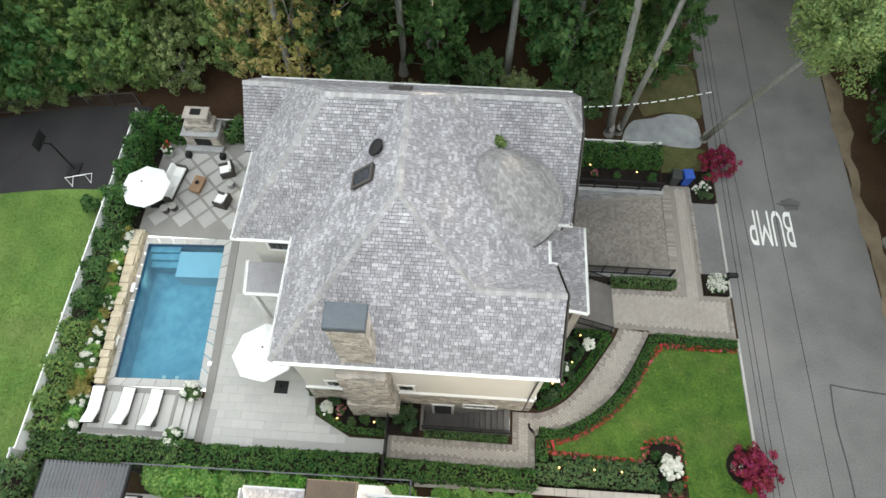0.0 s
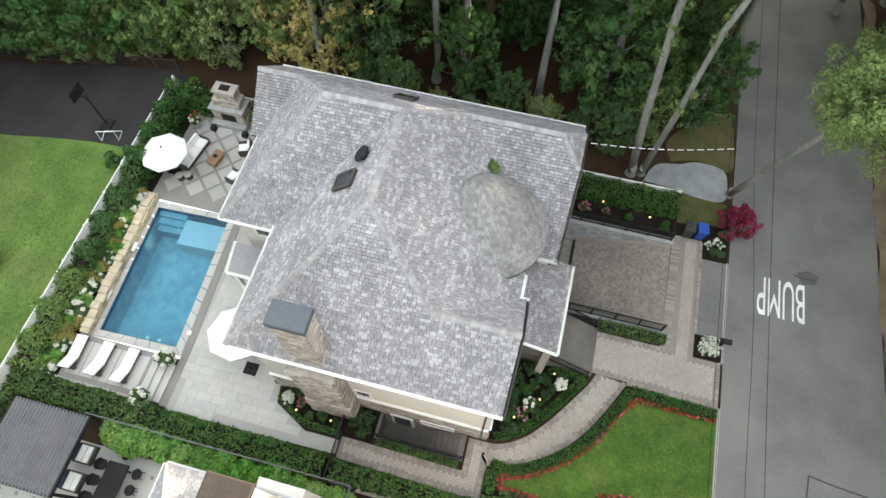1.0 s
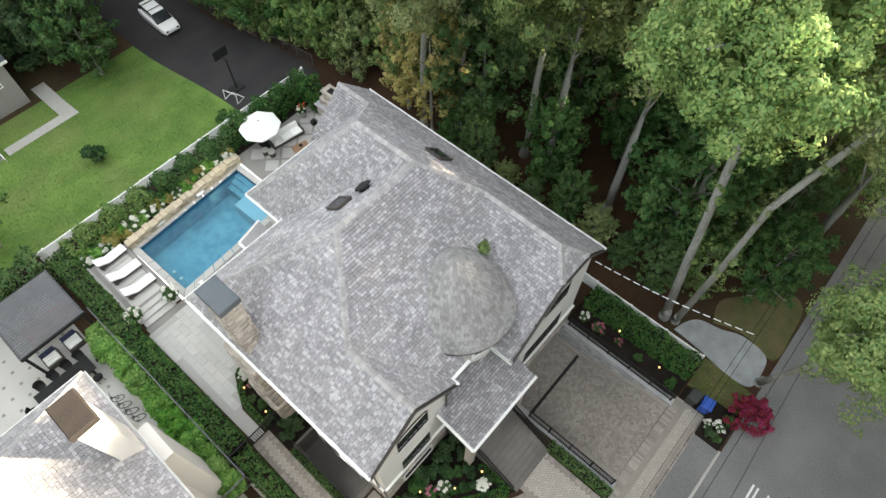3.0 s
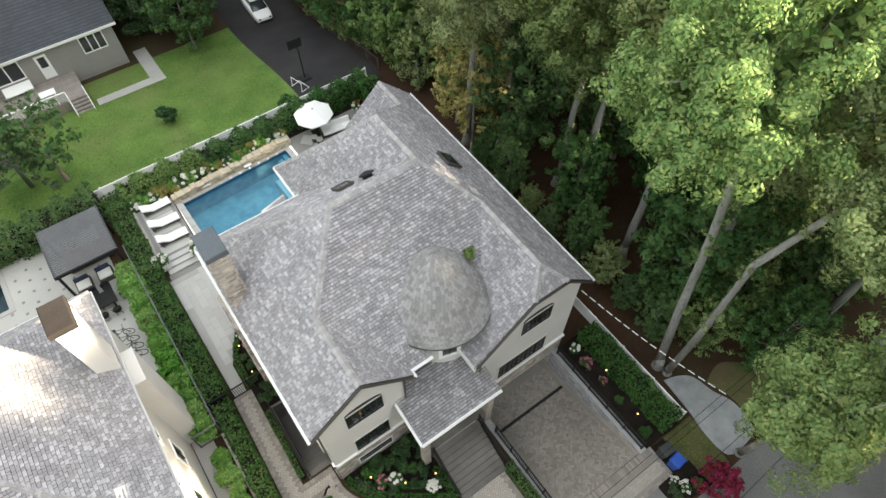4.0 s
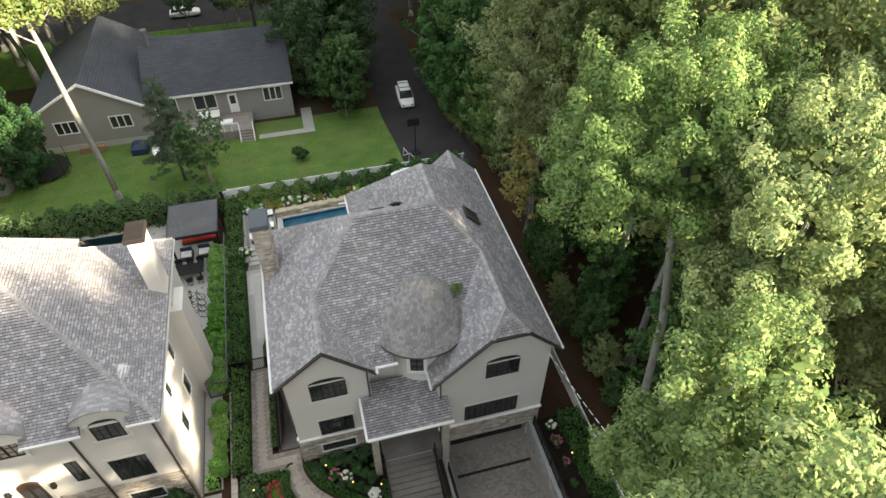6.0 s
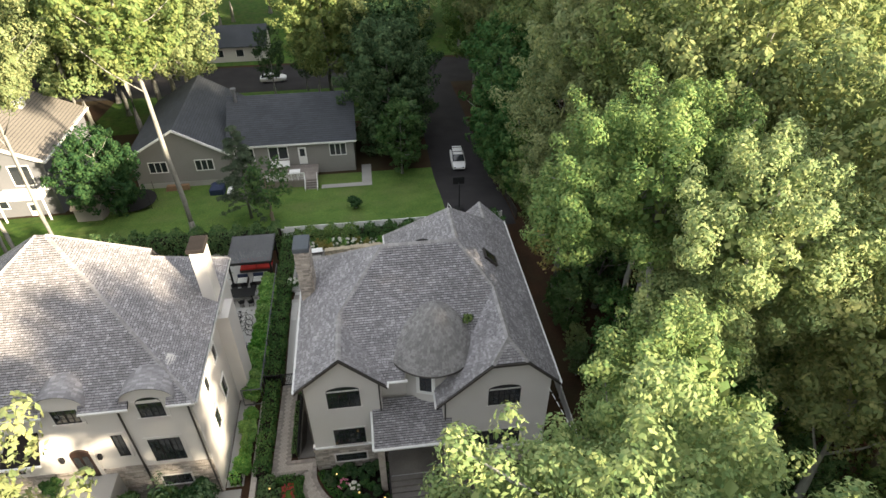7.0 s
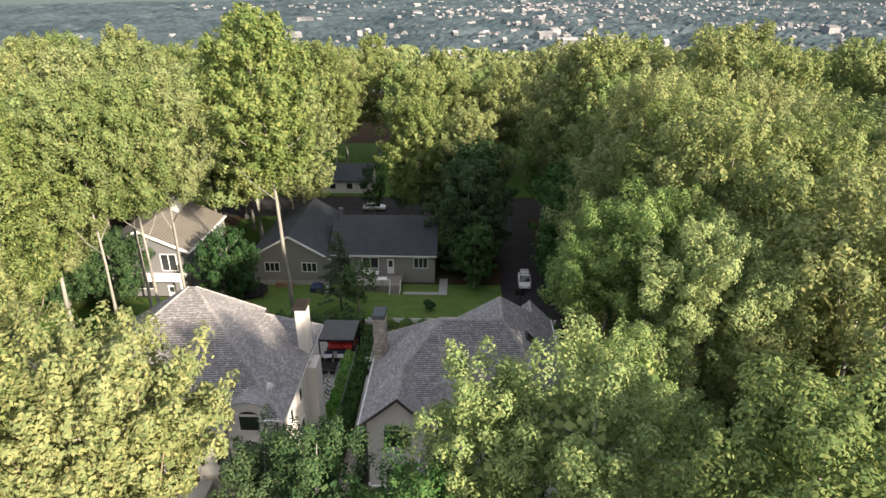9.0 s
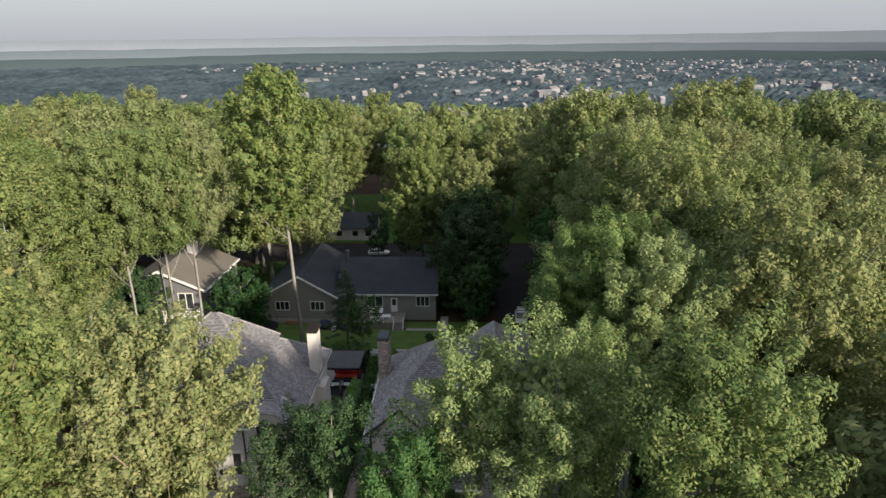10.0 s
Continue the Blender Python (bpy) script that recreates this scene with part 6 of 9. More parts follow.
# red bedding along the lawn
reds = offset(curve([(4.75, 4.15), (5.7, 4.5), (6.9, 5.05), (8.2, 6.05), (9.4, 7.4), (10.4, 9.05), (11.1, 9.95)], 9), -0.02)
spots_red = reds + [(11.3 + 0.2 * i, 9.98) for i in range(21)] + [(4.75 + 0.02 * i, 4.1 - 0.13 * i) for i in range(4)] + [(4.9 + 0.19 * i, 3.62 - 0.008 * i) for i in range(25)] + [(9.55, 3.75), (9.75, 4.1), (9.85, 4.45), (10.2, 4.6), (10.5, 4.62), (10.8, 4.65), (11.1, 4.68), (11.4, 4.68), (11.7, 4.5), (11.72, 4.1), (11.72, 3.6), (11.72, 3.0), (11.72, 2.6), (11.4, 2.1), (11.0, 2.1)]
for x, y in spots_red:
    bush("red", x + gr.uniform(-0.03, 0.03), y + gr.uniform(-0.03, 0.03), "red bedding plant along the lawn's edge", 0.02, gr.uniform(1.15, 1.6), gr.uniform(0, 6), group="red bedding", name="bedding_plant", category="flower")
# weed on the roof
bush("weed", 0.95, 16.2, "small green weed growing in the roof valley", 10.0, 1.0, 0.5, name="roof_weed", category="weed")

# ---- fences, railings, gate ----
def rail_fence(name, a, b, label, height, posts, material_, z=0.0, panel=True, post=0.06, spacing=0.11, slope=0.0):
    """Posts, two rails and upright bars (or closed panels) from a to b."""
    f = thing(name, label, "fence" if panel else "railing")
    a, b = Vector((*a, z)), Vector((*b, z + slope))
    for i in range(posts + 1):
        p = a + (b - a) * i / posts
        part("post", Shape().chamfer(p.x - post, p.y - post, p.z - 0.05, p.x + post, p.y + post, p.z + height + 0.06, 0.03), material_, f)
    d = b - a
    side = Vector((-d.y, d.x, 0)).normalized() * 0.032
    up = Vector((0, 0, 1))
    for h in (0.1, height - 0.04):
        s = Shape()
        c = [a + side + up * (h - 0.03), a - side + up * (h - 0.03), a - side + up * (h + 0.03), a + side + up * (h + 0.03)]
        e = [p + d for p in c]
        s.add(c + e, [(0, 1, 2, 3), (7, 6, 5, 4), (0, 4, 5, 1), (1, 5, 6, 2), (2, 6, 7, 3), (3, 7, 4, 0)])
        part("rail", s, material_, f)
    if panel:
        for i in range(posts):
            p, q = a + d * i / posts, a + d * (i + 1) / posts
            t = side * 0.6
            c = [p + t + up * 0.12, p - t + up * 0.12, q - t + up * 0.12, q + t + up * 0.12]
            c += [v + up * (height - 0.2) for v in c]
            part("panel", Shape().add(c, [(3, 2, 1, 0), (4, 5, 6, 7), (0, 1, 5, 4), (1, 2, 6, 5), (2, 3, 7, 6), (3, 0, 4, 7)]), material_, f)
    else:
        n_ = int(d.length / spacing)
        bar = mesh_of("baluster", Shape().box(-0.018, -0.018, 0.1, 0.018, 0.018, height - 0.06), material_)
        for i in range(1, n_):
            p = a + d * i / n_
            o = part("baluster", bar, None, f)
            o.location = p
    return f


rail_fence("fence", (-22.55, 2.0), (-22.55, 23.65), "white vinyl fence behind the pool hedge", 1.85, 9, WHITE)
rail_fence("fence", (-22.55, 23.65), (-10.0, 23.65), "white vinyl fence along the woods", 1.2, 5, WHITE)
rail_fence("fence", (-10.0, 23.65), (12.15, 23.6), "white vinyl fence along the woods", 1.1, 9, WHITE)
rail_fence("fence", (-23.2, -16.0), (-23.2, 2.0), "white vinyl fence behind the hedge", 1.2, 8, WHITE)
rail_fence("railing", (5.0, 20.45), (12.1, 20.45), "black iron railing on the retaining wall", 0.95, 5, BLACK, 0.2, False, 0.045)
rail_fence("railing", (6.6, 14.36), (12.1, 14.36), "black iron railing on the retaining wall", 0.95, 4, BLACK, 0.2, False, 0.045)
rail_fence("railing", (-2.1, 4.53), (2.6, 4.53), "black iron railing round the basement stairs", 0.9, 3, BLACK, 0.12, False, 0.03)
rail_fence("railing", (8.3, 10.62), (5.8, 10.62), "black iron handrail of the front steps", 0.9, 2, BLACK, 0.1, False, 0.03, 0.14, 1.45)
rail_fence("railing", (8.3, 13.68), (5.8, 13.68), "black iron handrail of the front steps", 0.9, 2, BLACK, 0.1, False, 0.03, 0.14, 1.45)
rail_fence("gate", (-3.95, 4.1), (-3.95, 3.0), "black iron gate across the side path", 1.3, 1, BLACK, 0.0, False, 0.03)
rail_fence("railing", (-3.95, 5.9), (-3.95, 4.15), "black iron fence panel beside the gate", 1.3, 1, BLACK, 0.0, False, 0.03)
rail_fence("railing", (-3.95, 2.9), (-3.95, 1.7), "black iron fence panel beside the gate", 1.3, 1, BLACK, 0.0, False, 0.03)
rail_fence("railing", (-17.0, 1.62), (-2.4, 1.7), "thin dark wire boundary fence with pale top rail", 1.75, 6, STEEL_ROOF, 0.0, False, 0.025, 0.6)
rail_fence("railing", (-2.4, 1.7), (-2.4, 0.3), "thin dark wire boundary fence with pale top rail", 1.75, 1, STEEL_ROOF, 0.0, False, 0.025, 0.6)
lw = setting("garden_wall", Shape().box(-2.3, 1.6, -0.06, 10.3, 1.88, 0.35), PAVER, "low tan brick boundary wall")
for i in range(21):
    part("capstone", Shape().chamfer(-2.3 + 0.6 * i, 1.55, 0.35, -1.72 + 0.6 * i, 1.93, 0.42, 0.015), PAVER, lw)
for x, y, key, s_, z_ in ((6.2, -5.2, "green", 2.6, 0.8), (6.6, -4.2, "dark", 2.0, 0.4), (5.7, -3.3, "green", 2.2, 0.2), (5.5, -1.5, "dark", 2.2, 0.0), (6.5, -2.2, "dark", 1.6, 0.0), (5.4, -9.2, "green", 1.3, 3.0), (7.2, -9.6, "green", 2.4, 0.3)):
    bush(key, x, y, "leafy green shrub by the neighbouring entrance", z_ if z_ > 2 else 0.0, s_, gr.uniform(0, 6), group="entrance shrubs", tall=s_ * 1.3)
rail_fence("fence", (-23.6, 25.5), (-41.0, 25.5), "dark picket fence along the rear driveway", 1.25, 9, WICKER, 0.0, False, 0.05, 0.2, -2.95)
# fill of the front bed and the gate bed
for x, y, key, k_ in ((4.3, 8.0, "dark", 1.0), (4.9, 8.9, "dark", 0.8), (5.5, 9.4, "green", 0.7), (6.6, 9.5, "dark", 0.6), (5.8, 8.5, "dark", 0.55), (5.0, 6.9, "dark", 0.7), (5.6, 7.2, "green", 0.5), (6.9, 10.1, "dark", 0.6), (5.2, 10.2, "dark", 0.9), (4.3, 10.2, "dark", 0.9), (-3.5, 5.5, "dark", 1.0), (-2.8, 4.6, "dark", 0.8), (-7.0, 5.6, "dark", 0.7), (-5.9, 4.6, "green", 0.55), (-4.4, 4.6, "dark", 0.6)):
    bush(key, x, y, "dark leafy shrub filling the mulched bed", 0.03, k_, gr.uniform(0, 6), group="garden shrubs")
hedge(curve([(5.4, 7.9), (6.1, 8.6), (6.9, 9.9)]), 0.3, 0.35, LEAF_DARK, "low clipped hedge inside the front bed", size=0.06, per_area=280, rough=0.05)


# ---- terrace furniture ----
def sun_lounger(x, y, z, turn):
    t = thing("sun_lounger", "white cushioned sun lounger with dark frame on the deck", "sun lounger", "sun loungers")
    fr = Shape().box(-0.36, 0.0, 0.2, 0.36, 1.95, 0.26).box(-0.36, 0.0, 0.26, -0.31, 1.95, 0.3).box(0.31, 0.0, 0.26, 0.36, 1.95, 0.3)
    part("frame", fr, WICKER, t)
    for a in (-0.33, 0.27):
        for b in (0.1, 1.75):
            part("leg", Shape().box(a, b, 0, a + 0.06, b + 0.06, 0.2), WICKER, t)
    prof = [(1.95, 0.27), (1.3, 0.27), (0.72, 0.28), (0.35, 0.5), (-0.05, 0.72)]
    s = Shape()
    top = [(p, q + 0.1) for p, q in prof]
    n = len(prof)
    v = [(-0.34, p, q) for p, q in prof] + [(0.34, p, q) for p, q in prof] + [(-0.31, p, q) for p, q in top] + [(0.31, p, q) for p, q in top]
    f = []
    for i in range(n - 1):
        f += [(i, i + 1, n + i + 1, n + i), (2 * n + i, 3 * n + i, 3 * n + i + 1, 2 * n + i + 1), (i, 2 * n + i, 2 * n + i + 1, i + 1), (n + i, n + i + 1, 3 * n + i + 1, 3 * n + i)]
    f += [(0, n, 3 * n, 2 * n), (n - 1, 3 * n - 1, 4 * n - 1, 2 * n - 1)]
    part("cushion", Shape().add(v, f), FABRIC, t)
    part("back_rest", Shape().add([(-0.34, 0.72, 0.25), (0.34, 0.72, 0.25), (0.34, -0.05, 0.69), (-0.34, -0.05, 0.69), (-0.34, 0.72, 0.22), (0.34, 0.72, 0.22), (0.34, -0.05, 0.65), (-0.34, -0.05, 0.65)], [(0, 1, 2, 3), (7, 6, 5, 4), (0, 4, 5, 1), (3, 2, 6, 7), (0, 3, 7, 4), (1, 5, 6, 2)]), WICKER, t)
    t.matrix_basis = pose(x, y, z, 0, 0, turn)
    return t


for x in (-19.75, -18.2, -16.65):
    sun_lounger(x, 3.62, 0.44, 3 if x < -19 else -1)


def patio_umbrella(x, y, height, r, label, tilt=0.0, foot=True):
    t = thing("patio_umbrella", label, "umbrella", "patio umbrellas")
    m = pose(0, 0, height, tilt, 0, 12)
    n = 8
    rim = [Vector((r * math.cos(2 * math.pi * i / n), r * math.sin(2 * math.pi * i / n), -0.48)) for i in range(n)]
    s = Shape()
    pts = [Vector((0, 0, 0.02))]
    for k in (0.5, 1.0):
        for i in range(n):
            a, b = rim[i] * k, (rim[i] + rim[(i + 1) % n]) / 2 * k
            a.z, b.z = -0.48 * k ** 1.15, -0.48 * k ** 1.15 - 0.03 * k
            pts += [a, b]
    q = 2 * n
    f = [(0, 1 + i, 1 + (i + 1) % q) for i in range(q)] + [(1 + i, 1 + q + i, 1 + q + (i + 1) % q, 1 + (i + 1) % q) for i in range(q)]
    low = [p + Vector((0, 0, -0.02)) for p in pts]
    k = len(pts)
    s.add([m @ p for p in pts] + [m @ p for p in low], f + [tuple(i + k for i in g[::-1]) for g in f])
    # hanging rim
    s.add([m @ p for p in pts[1 + q:]] + [m @ (p + Vector((0, 0, -0.1))) for p in pts[1 + q:]], [(i, q + i, q + (i + 1) % q, (i + 1) % q) for i in range(q)])
    part("canopy", s, FABRIC, t)
    part("finial", Shape().ball(m @ Vector((0, 0, 0.06)), 0.05, 0.05, 0.07), BLACK, t)
    for i in range(n):
        part("rib", Shape().tube(m @ Vector((0, 0, -0.06)), m @ (rim[i] * 0.98 + Vector((0, 0, -0.03))), 0.012, sides=5), BLACK, t)
    part("pole", Shape().tube((0, 0, 0.05), (0, 0, height), 0.028), BLACK, t)
    if foot:
        part("base", Shape().chamfer(-0.4, -0.4, 0, 0.4, 0.4, 0.08, 0.02), BLACK, t)
    t.matrix_basis = pose(x, y, 0.01)
    return t


patio_umbrella(-20.19, 17.65, 2.45, 1.5, "open white octagonal umbrella over the corner terrace")
patio_umbrella(-10.75, 7.7, 2.7, 1.75, "open white octagonal umbrella beside the house", -10)
t = thing("umbrella_base", "dark square umbrella base plate on the terrace", "umbrella base")
part("plate", Shape().chamfer(-10.5, 5.95, 0.01, -9.75, 6.65, 0.07, 0.02), BLACK, t)
part("tube", Shape().tube((-10.12, 6.3, 0.07), (-10.12, 6.3, 0.4), 0.04), BLACK, t)


def outdoor_sofa():
    t = thing("sofa", "white cushioned outdoor sofa on the diamond terrace", "sofa")
    part("seat_frame", Shape().chamfer(-0.4, -1.25, 0.06, 0.4, 1.25, 0.32, 0.02), WICKER, t)
    for i in range(3):
        part("seat_cushion", Shape().chamfer(-0.28, -1.2 + 0.8 * i, 0.32, 0.42, -0.41 + 0.8 * i, 0.46, 0.05), FABRIC, t)
        part("back_cushion", Shape().chamfer(-0.1, -0.4, 0.0, 0.1, 0.38, 0.42, 0.05, pose(-0.3, -0.8 + 0.8 * i, 0.44, 0, -12, 0)), FABRIC, t)
    part("back_frame", Shape().chamfer(-0.48, -1.28, 0.06, -0.38, 1.28, 0.72, 0.02), WICKER, t)
    for b in (-1.3, 1.2):
        part("armrest", Shape().chamfer(-0.46, b, 0.06, 0.42, b + 0.1, 0.6, 0.02), WICKER, t)
    t.matrix_basis = pose(-19.45, 19.0, 0.02, 0, 0, -9)


def armchair(x, y, turn):
    t = thing("armchair", "white cushioned armchair with dark wicker frame", "armchair", "terrace armchairs")
    part("frame", Shape().chamfer(-0.42, -0.4, 0.0, 0.42, 0.42, 0.3, 0.02), WICKER, t)
    part("back_frame", Shape().chamfer(-0.44, 0.34, 0.0, 0.44, 0.46, 0.78, 0.02), WICKER, t)
    part("seat_cushion", Shape().chamfer(-0.33, -0.42, 0.3, 0.33, 0.3, 0.45, 0.05), FABRIC, t)
    part("back_cushion", Shape().chamfer(-0.32, -0.09, 0, 0.32, 0.09, 0.42, 0.05, pose(0, 0.26, 0.42, -10, 0, 0)), FABRIC, t)
    for a in (-0.46, 0.36):
        part("armrest", Shape().chamfer(a, -0.42, 0.0, a + 0.1, 0.4, 0.58, 0.02), WICKER, t)
    t.matrix_basis = pose(x, y, 0.012, 0, 0, turn)


outdoor_sofa()
armchair(-16.2, 20.2, -70)
armchair(-16.0, 17.9, -105)
t = thing("coffee_table", "brown wooden block coffee table between sofa and armchairs", "coffee table")
part("tabletop", Shape().chamfer(-0.36, -0.6, 0.3, 0.36, 0.6, 0.38, 0.015), WOOD, t)
part("base", Shape().chamfer(-0.28, -0.5, 0.0, 0.28, 0.5, 0.3, 0.02), WOOD, t)
t.matrix_basis = pose(-17.85, 19.0, 0.02, 0, 0, -12)
t = thing("bowl", "small dark bowl on the coffee table", "bowl")
part("bowl", Shape().lathe((-17.85, 19.05, 0.41), [(0.0, 0.0), (0.08, 0.0), (0.14, 0.08), (0.12, 0.08), (0.07, 0.02), (0.0, 0.02)], 14), BLACK, t)
for x, y in ((-15.75, 19.15), (-19.0, 17.25), (-19.5, 17.05)):
    t = thing("side_table", "small round drum side table on the terrace", "side table", "side tables")
    part("drum", Shape().lathe((x, y, 0.02), [(0.0, 0.0), (0.22, 0.0), (0.24, 0.4), (0.0, 0.42)], 16), STONE_GREY if x > -16 else WICKER, t)
    part("tabletop", Shape().tube((x, y, 0.44), (x, y, 0.48), 0.26, sides=16), CONCRETE, t)


def fireplace():
    t = thing("outdoor_fireplace", "tan stacked-stone outdoor fireplace with chimney", "fireplace")
    def tier(name, x0, y0, x1, y1, z0, z1, hole=None):
        p = part(name, Shape().box(x0, y0, z0, x1, y1, z1), STONE, t)
        for a, b in (((x0, y0), (x1, y0)), ((x1, y0), (x1, y1)), ((x0, y1), (x0, y0))):
            if hole and a[1] == b[1]:
                stone_face(p, a, (hole[0], y0), z0, z1, STONE, course=0.14)
                stone_face(p, (hole[1], y0), b, z0, z1, STONE, course=0.14)
                stone_face(p, (hole[0], y0), (hole[1], y0), hole[2], z1, STONE, course=0.14)
            else:
                stone_face(p, a, b, z0, z1, STONE, course=0.14)
        return p
    part("hearth", Shape().chamfer(-19.3, 21.6, 0.0, -16.8, 22.1, 0.35, 0.03), STONE_GREY, t)
    tier("firebox", -19.15, 22.05, -16.95, 23.2, 0.0, 1.45, (-18.6, -17.5, 1.1))
    part("fire_opening", Shape().box(-18.58, 22.03, 0.36, -17.52, 22.06, 1.08), BLACK, t, "black fire opening")
    part("mantel", Shape().chamfer(-19.3, 21.9, 1.45, -16.8, 23.25, 1.56, 0.02), STONE_GREY, t)
    tier("smoke_chamber", -18.95, 22.3, -17.1, 23.2, 1.56, 2.1)
    tier("chimney", -18.7, 22.45, -17.3, 23.2, 2.1, 2.75)
    part("cap", Shape().chamfer(-18.82, 22.35, 2.75, -17.2, 23.3, 2.86, 0.03), STONE, t)
    part("flue", Shape().box(-18.35, 22.6, 2.86, -17.7, 23.05, 2.92), BLACK, t)


fireplace()
for x in (-19.05, -16.75):
    t = thing("speaker", "black outdoor speaker box beside the fireplace", "speaker", "fireplace speakers")
    part("box", Shape().chamfer(x - 0.16, 21.15, 0.01, x + 0.16, 21.5, 0.42, 0.03), BLACK, t)
t = thing("planter", "stone pot with red and white flowers on the terrace", "planter")
part("pot", Shape().lathe((-20.3, 21.3, 0.0), [(0.0, 0), (0.25, 0), (0.34, 0.45), (0.3, 0.45), (0.0, 0.4)], 16), CONCRETE, t)
bush("hydrangea", -20.3, 21.3, "white and red flowers in a stone pot", 0.35, 0.8, 1.0, name="potted_flowers", category="flowers")
bush("red", -20.3, 21.45, "red flowers in a stone pot", 0.9, 1.8, 1.0, name="potted_flowers", category="flowers")
# dark chairs under the rear porch roof
for x, y, a in ((-9.4, 10.6, 20), (-8.9, 8.9, 160)):
    t = thing("patio_chair", "black metal patio chair under the rear porch", "chair", "porch chairs")
    part("seat", Shape().chamfer(-0.25, -0.25, 0.42, 0.25, 0.25, 0.47, 0.02), BLACK, t)
    part("backrest", Shape().chamfer(-0.25, 0.2, 0.47, 0.25, 0.26, 0.95, 0.02), BLACK, t)
    for p in (-0.23, 0.19):
        for q in (-0.23, 0.19):
            part("leg", Shape().box(p, q, 0, p + 0.04, q + 0.04, 0.42), BLACK, t)
    t.matrix_basis = pose(x, y, 0.02, 0, 0, a)

# garden lights
LAMP = glow("warm garden light", (1.0, 0.62, 0.22), 0.3)
for x, y, z in ((-6.71, 4.73, 0.42), (-4.71, 4.65, 0.42), (6.53, 10.22, 0.45), (5.12, 2.9, 0.72), (6.93, 2.9, 0.72), (8.33, 2.88, 0.72), (6.0, 8.6, 0.5), (4.8, 7.2, 1.0), (10.6, 21.6, 0.5), (7.6, 22.0, 0.5)):
    t = thing("garden_light", "small lit garden path light among plants", "garden light", "garden lights")
    part("stake", Shape().tube((x, y, 0.0), (x, y, z), 0.02, sides=6), BLACK, t)
    part("bulb", Shape().ball((x, y, z), 0.055, 0.055, 0.055), LAMP, t, "glowing warm bulb")

# bins, mailbox
for x, y, m, c in ((13.0, 21.25, DARK_BIN, "dark grey"), (13.75, 21.3, BLUE_BIN, "blue")):
    t = thing("wheeled_bin", c + " plastic wheeled bin beside the bed", "bin", "wheeled bins")
    s = Shape()
    s.add([(-0.24, -0.26, 0.04), (0.24, -0.26, 0.04), (0.24, 0.22, 0.04), (-0.24, 0.22, 0.04), (-0.3, -0.32, 0.98), (0.3, -0.32, 0.98), (0.3, 0.32, 0.98), (-0.3, 0.32, 0.98)], [(3, 2, 1, 0), (4, 5, 6, 7), (0, 1, 5, 4), (1, 2, 6, 5), (2, 3, 7, 6), (3, 0, 4, 7)])
    part("body", s, m, t)
    part("lid", Shape().chamfer(-0.33, -0.38, 0.98, 0.33, 0.36, 1.08, 0.05), m, t)
    for a in (-0.28, 0.22):
        part("wheel", Shape().tube((a, 0.26, 0.1), (a + 0.06, 0.26, 0.1), 0.1, sides=14), BLACK, t)
    t.matrix_basis = pose(x, y, 0.03, 0, 0, rng.uniform(-8, 8))
t = thing("mailbox", "black mailbox on a post at the kerb", "mailbox")
part("post", Shape().box(15.36, 14.2, 0.0, 15.46, 14.3, 1.0), BLACK, t)
part("box", Shape().chamfer(15.15, 14.12, 1.0, 15.75, 14.38, 1.28, 0.06), BLACK, t)


# ---- the neighbour's terrace ----
PX0, PY0, PX1, PY1 = -21.05, -10.2, -17.9, -6.25
nt = Shape()
for x0, y0, x1, y1 in ((-24.0, -16.0, PX0, 0.35), (PX0, -16.0, PX1, PY0), (PX0, PY1, PX1, 0.35), (PX1, -16.0, -8.0, 0.35), (-8.0, -0.15, -3.0, 0.35), (-3.0, -0.1, 4.2, 1.0)):
    nt.prism([(x0, y0), (x1, y0), (x1, y1), (x0, y1)], -0.08, 0.0)
nt = setting("pavement", nt, TILE, "pale paved terrace with small dark insets")
inset = mesh_of("inset", Shape().chamfer(-0.09, -0.09, -0.01, 0.09, 0.09, 0.012, 0.004), TILE_DARK)
for i in range(13):
    for j in range(8):
        x, y = -20.4 + 1.0 * i + 0.5 * (j % 2), -6.2 + 0.82 * j
        if x < -8.6 and not (x < PX1 + 0.5 and y < PY1 + 0.5):
            o = part("inset", inset, None, nt)
            o.location = (x, y, 0.0)
np_ = thing("swimming_pool", "dark teal rectangular pool behind the neighbouring house", "swimming pool")
rim_ = [(PX0, PY0), (PX1, PY0), (PX1, PY1), (PX0, PY1)]
part("basin", Shape().add([(x, y, z) for z in (-0.02, -1.5) for x, y in rim_], [(0, 4, 5, 1), (1, 5, 6, 2), (2, 6, 7, 3), (3, 7, 4, 0), (4, 5, 6, 7)]), POOL_SLATE, np_)
w2 = part("water", Shape().add([(x, y, -0.12) for x, y in rim_], [(0, 1, 2, 3)]), WATER, np_)
w2.visible_shadow = False
for a in ((PX0 - 0.35, PY0 - 0.35, PX1 + 0.35, PY0), (PX0 - 0.35, PY1, PX1 + 0.35, PY1 + 0.35), (PX0 - 0.35, PY0, PX0, PY1), (PX1, PY0, PX1 + 0.35, PY1)):
    part("coping", Shape().chamfer(a[0], a[1], -0.05, a[2], a[3], 0.06, 0.02), TILE, np_)


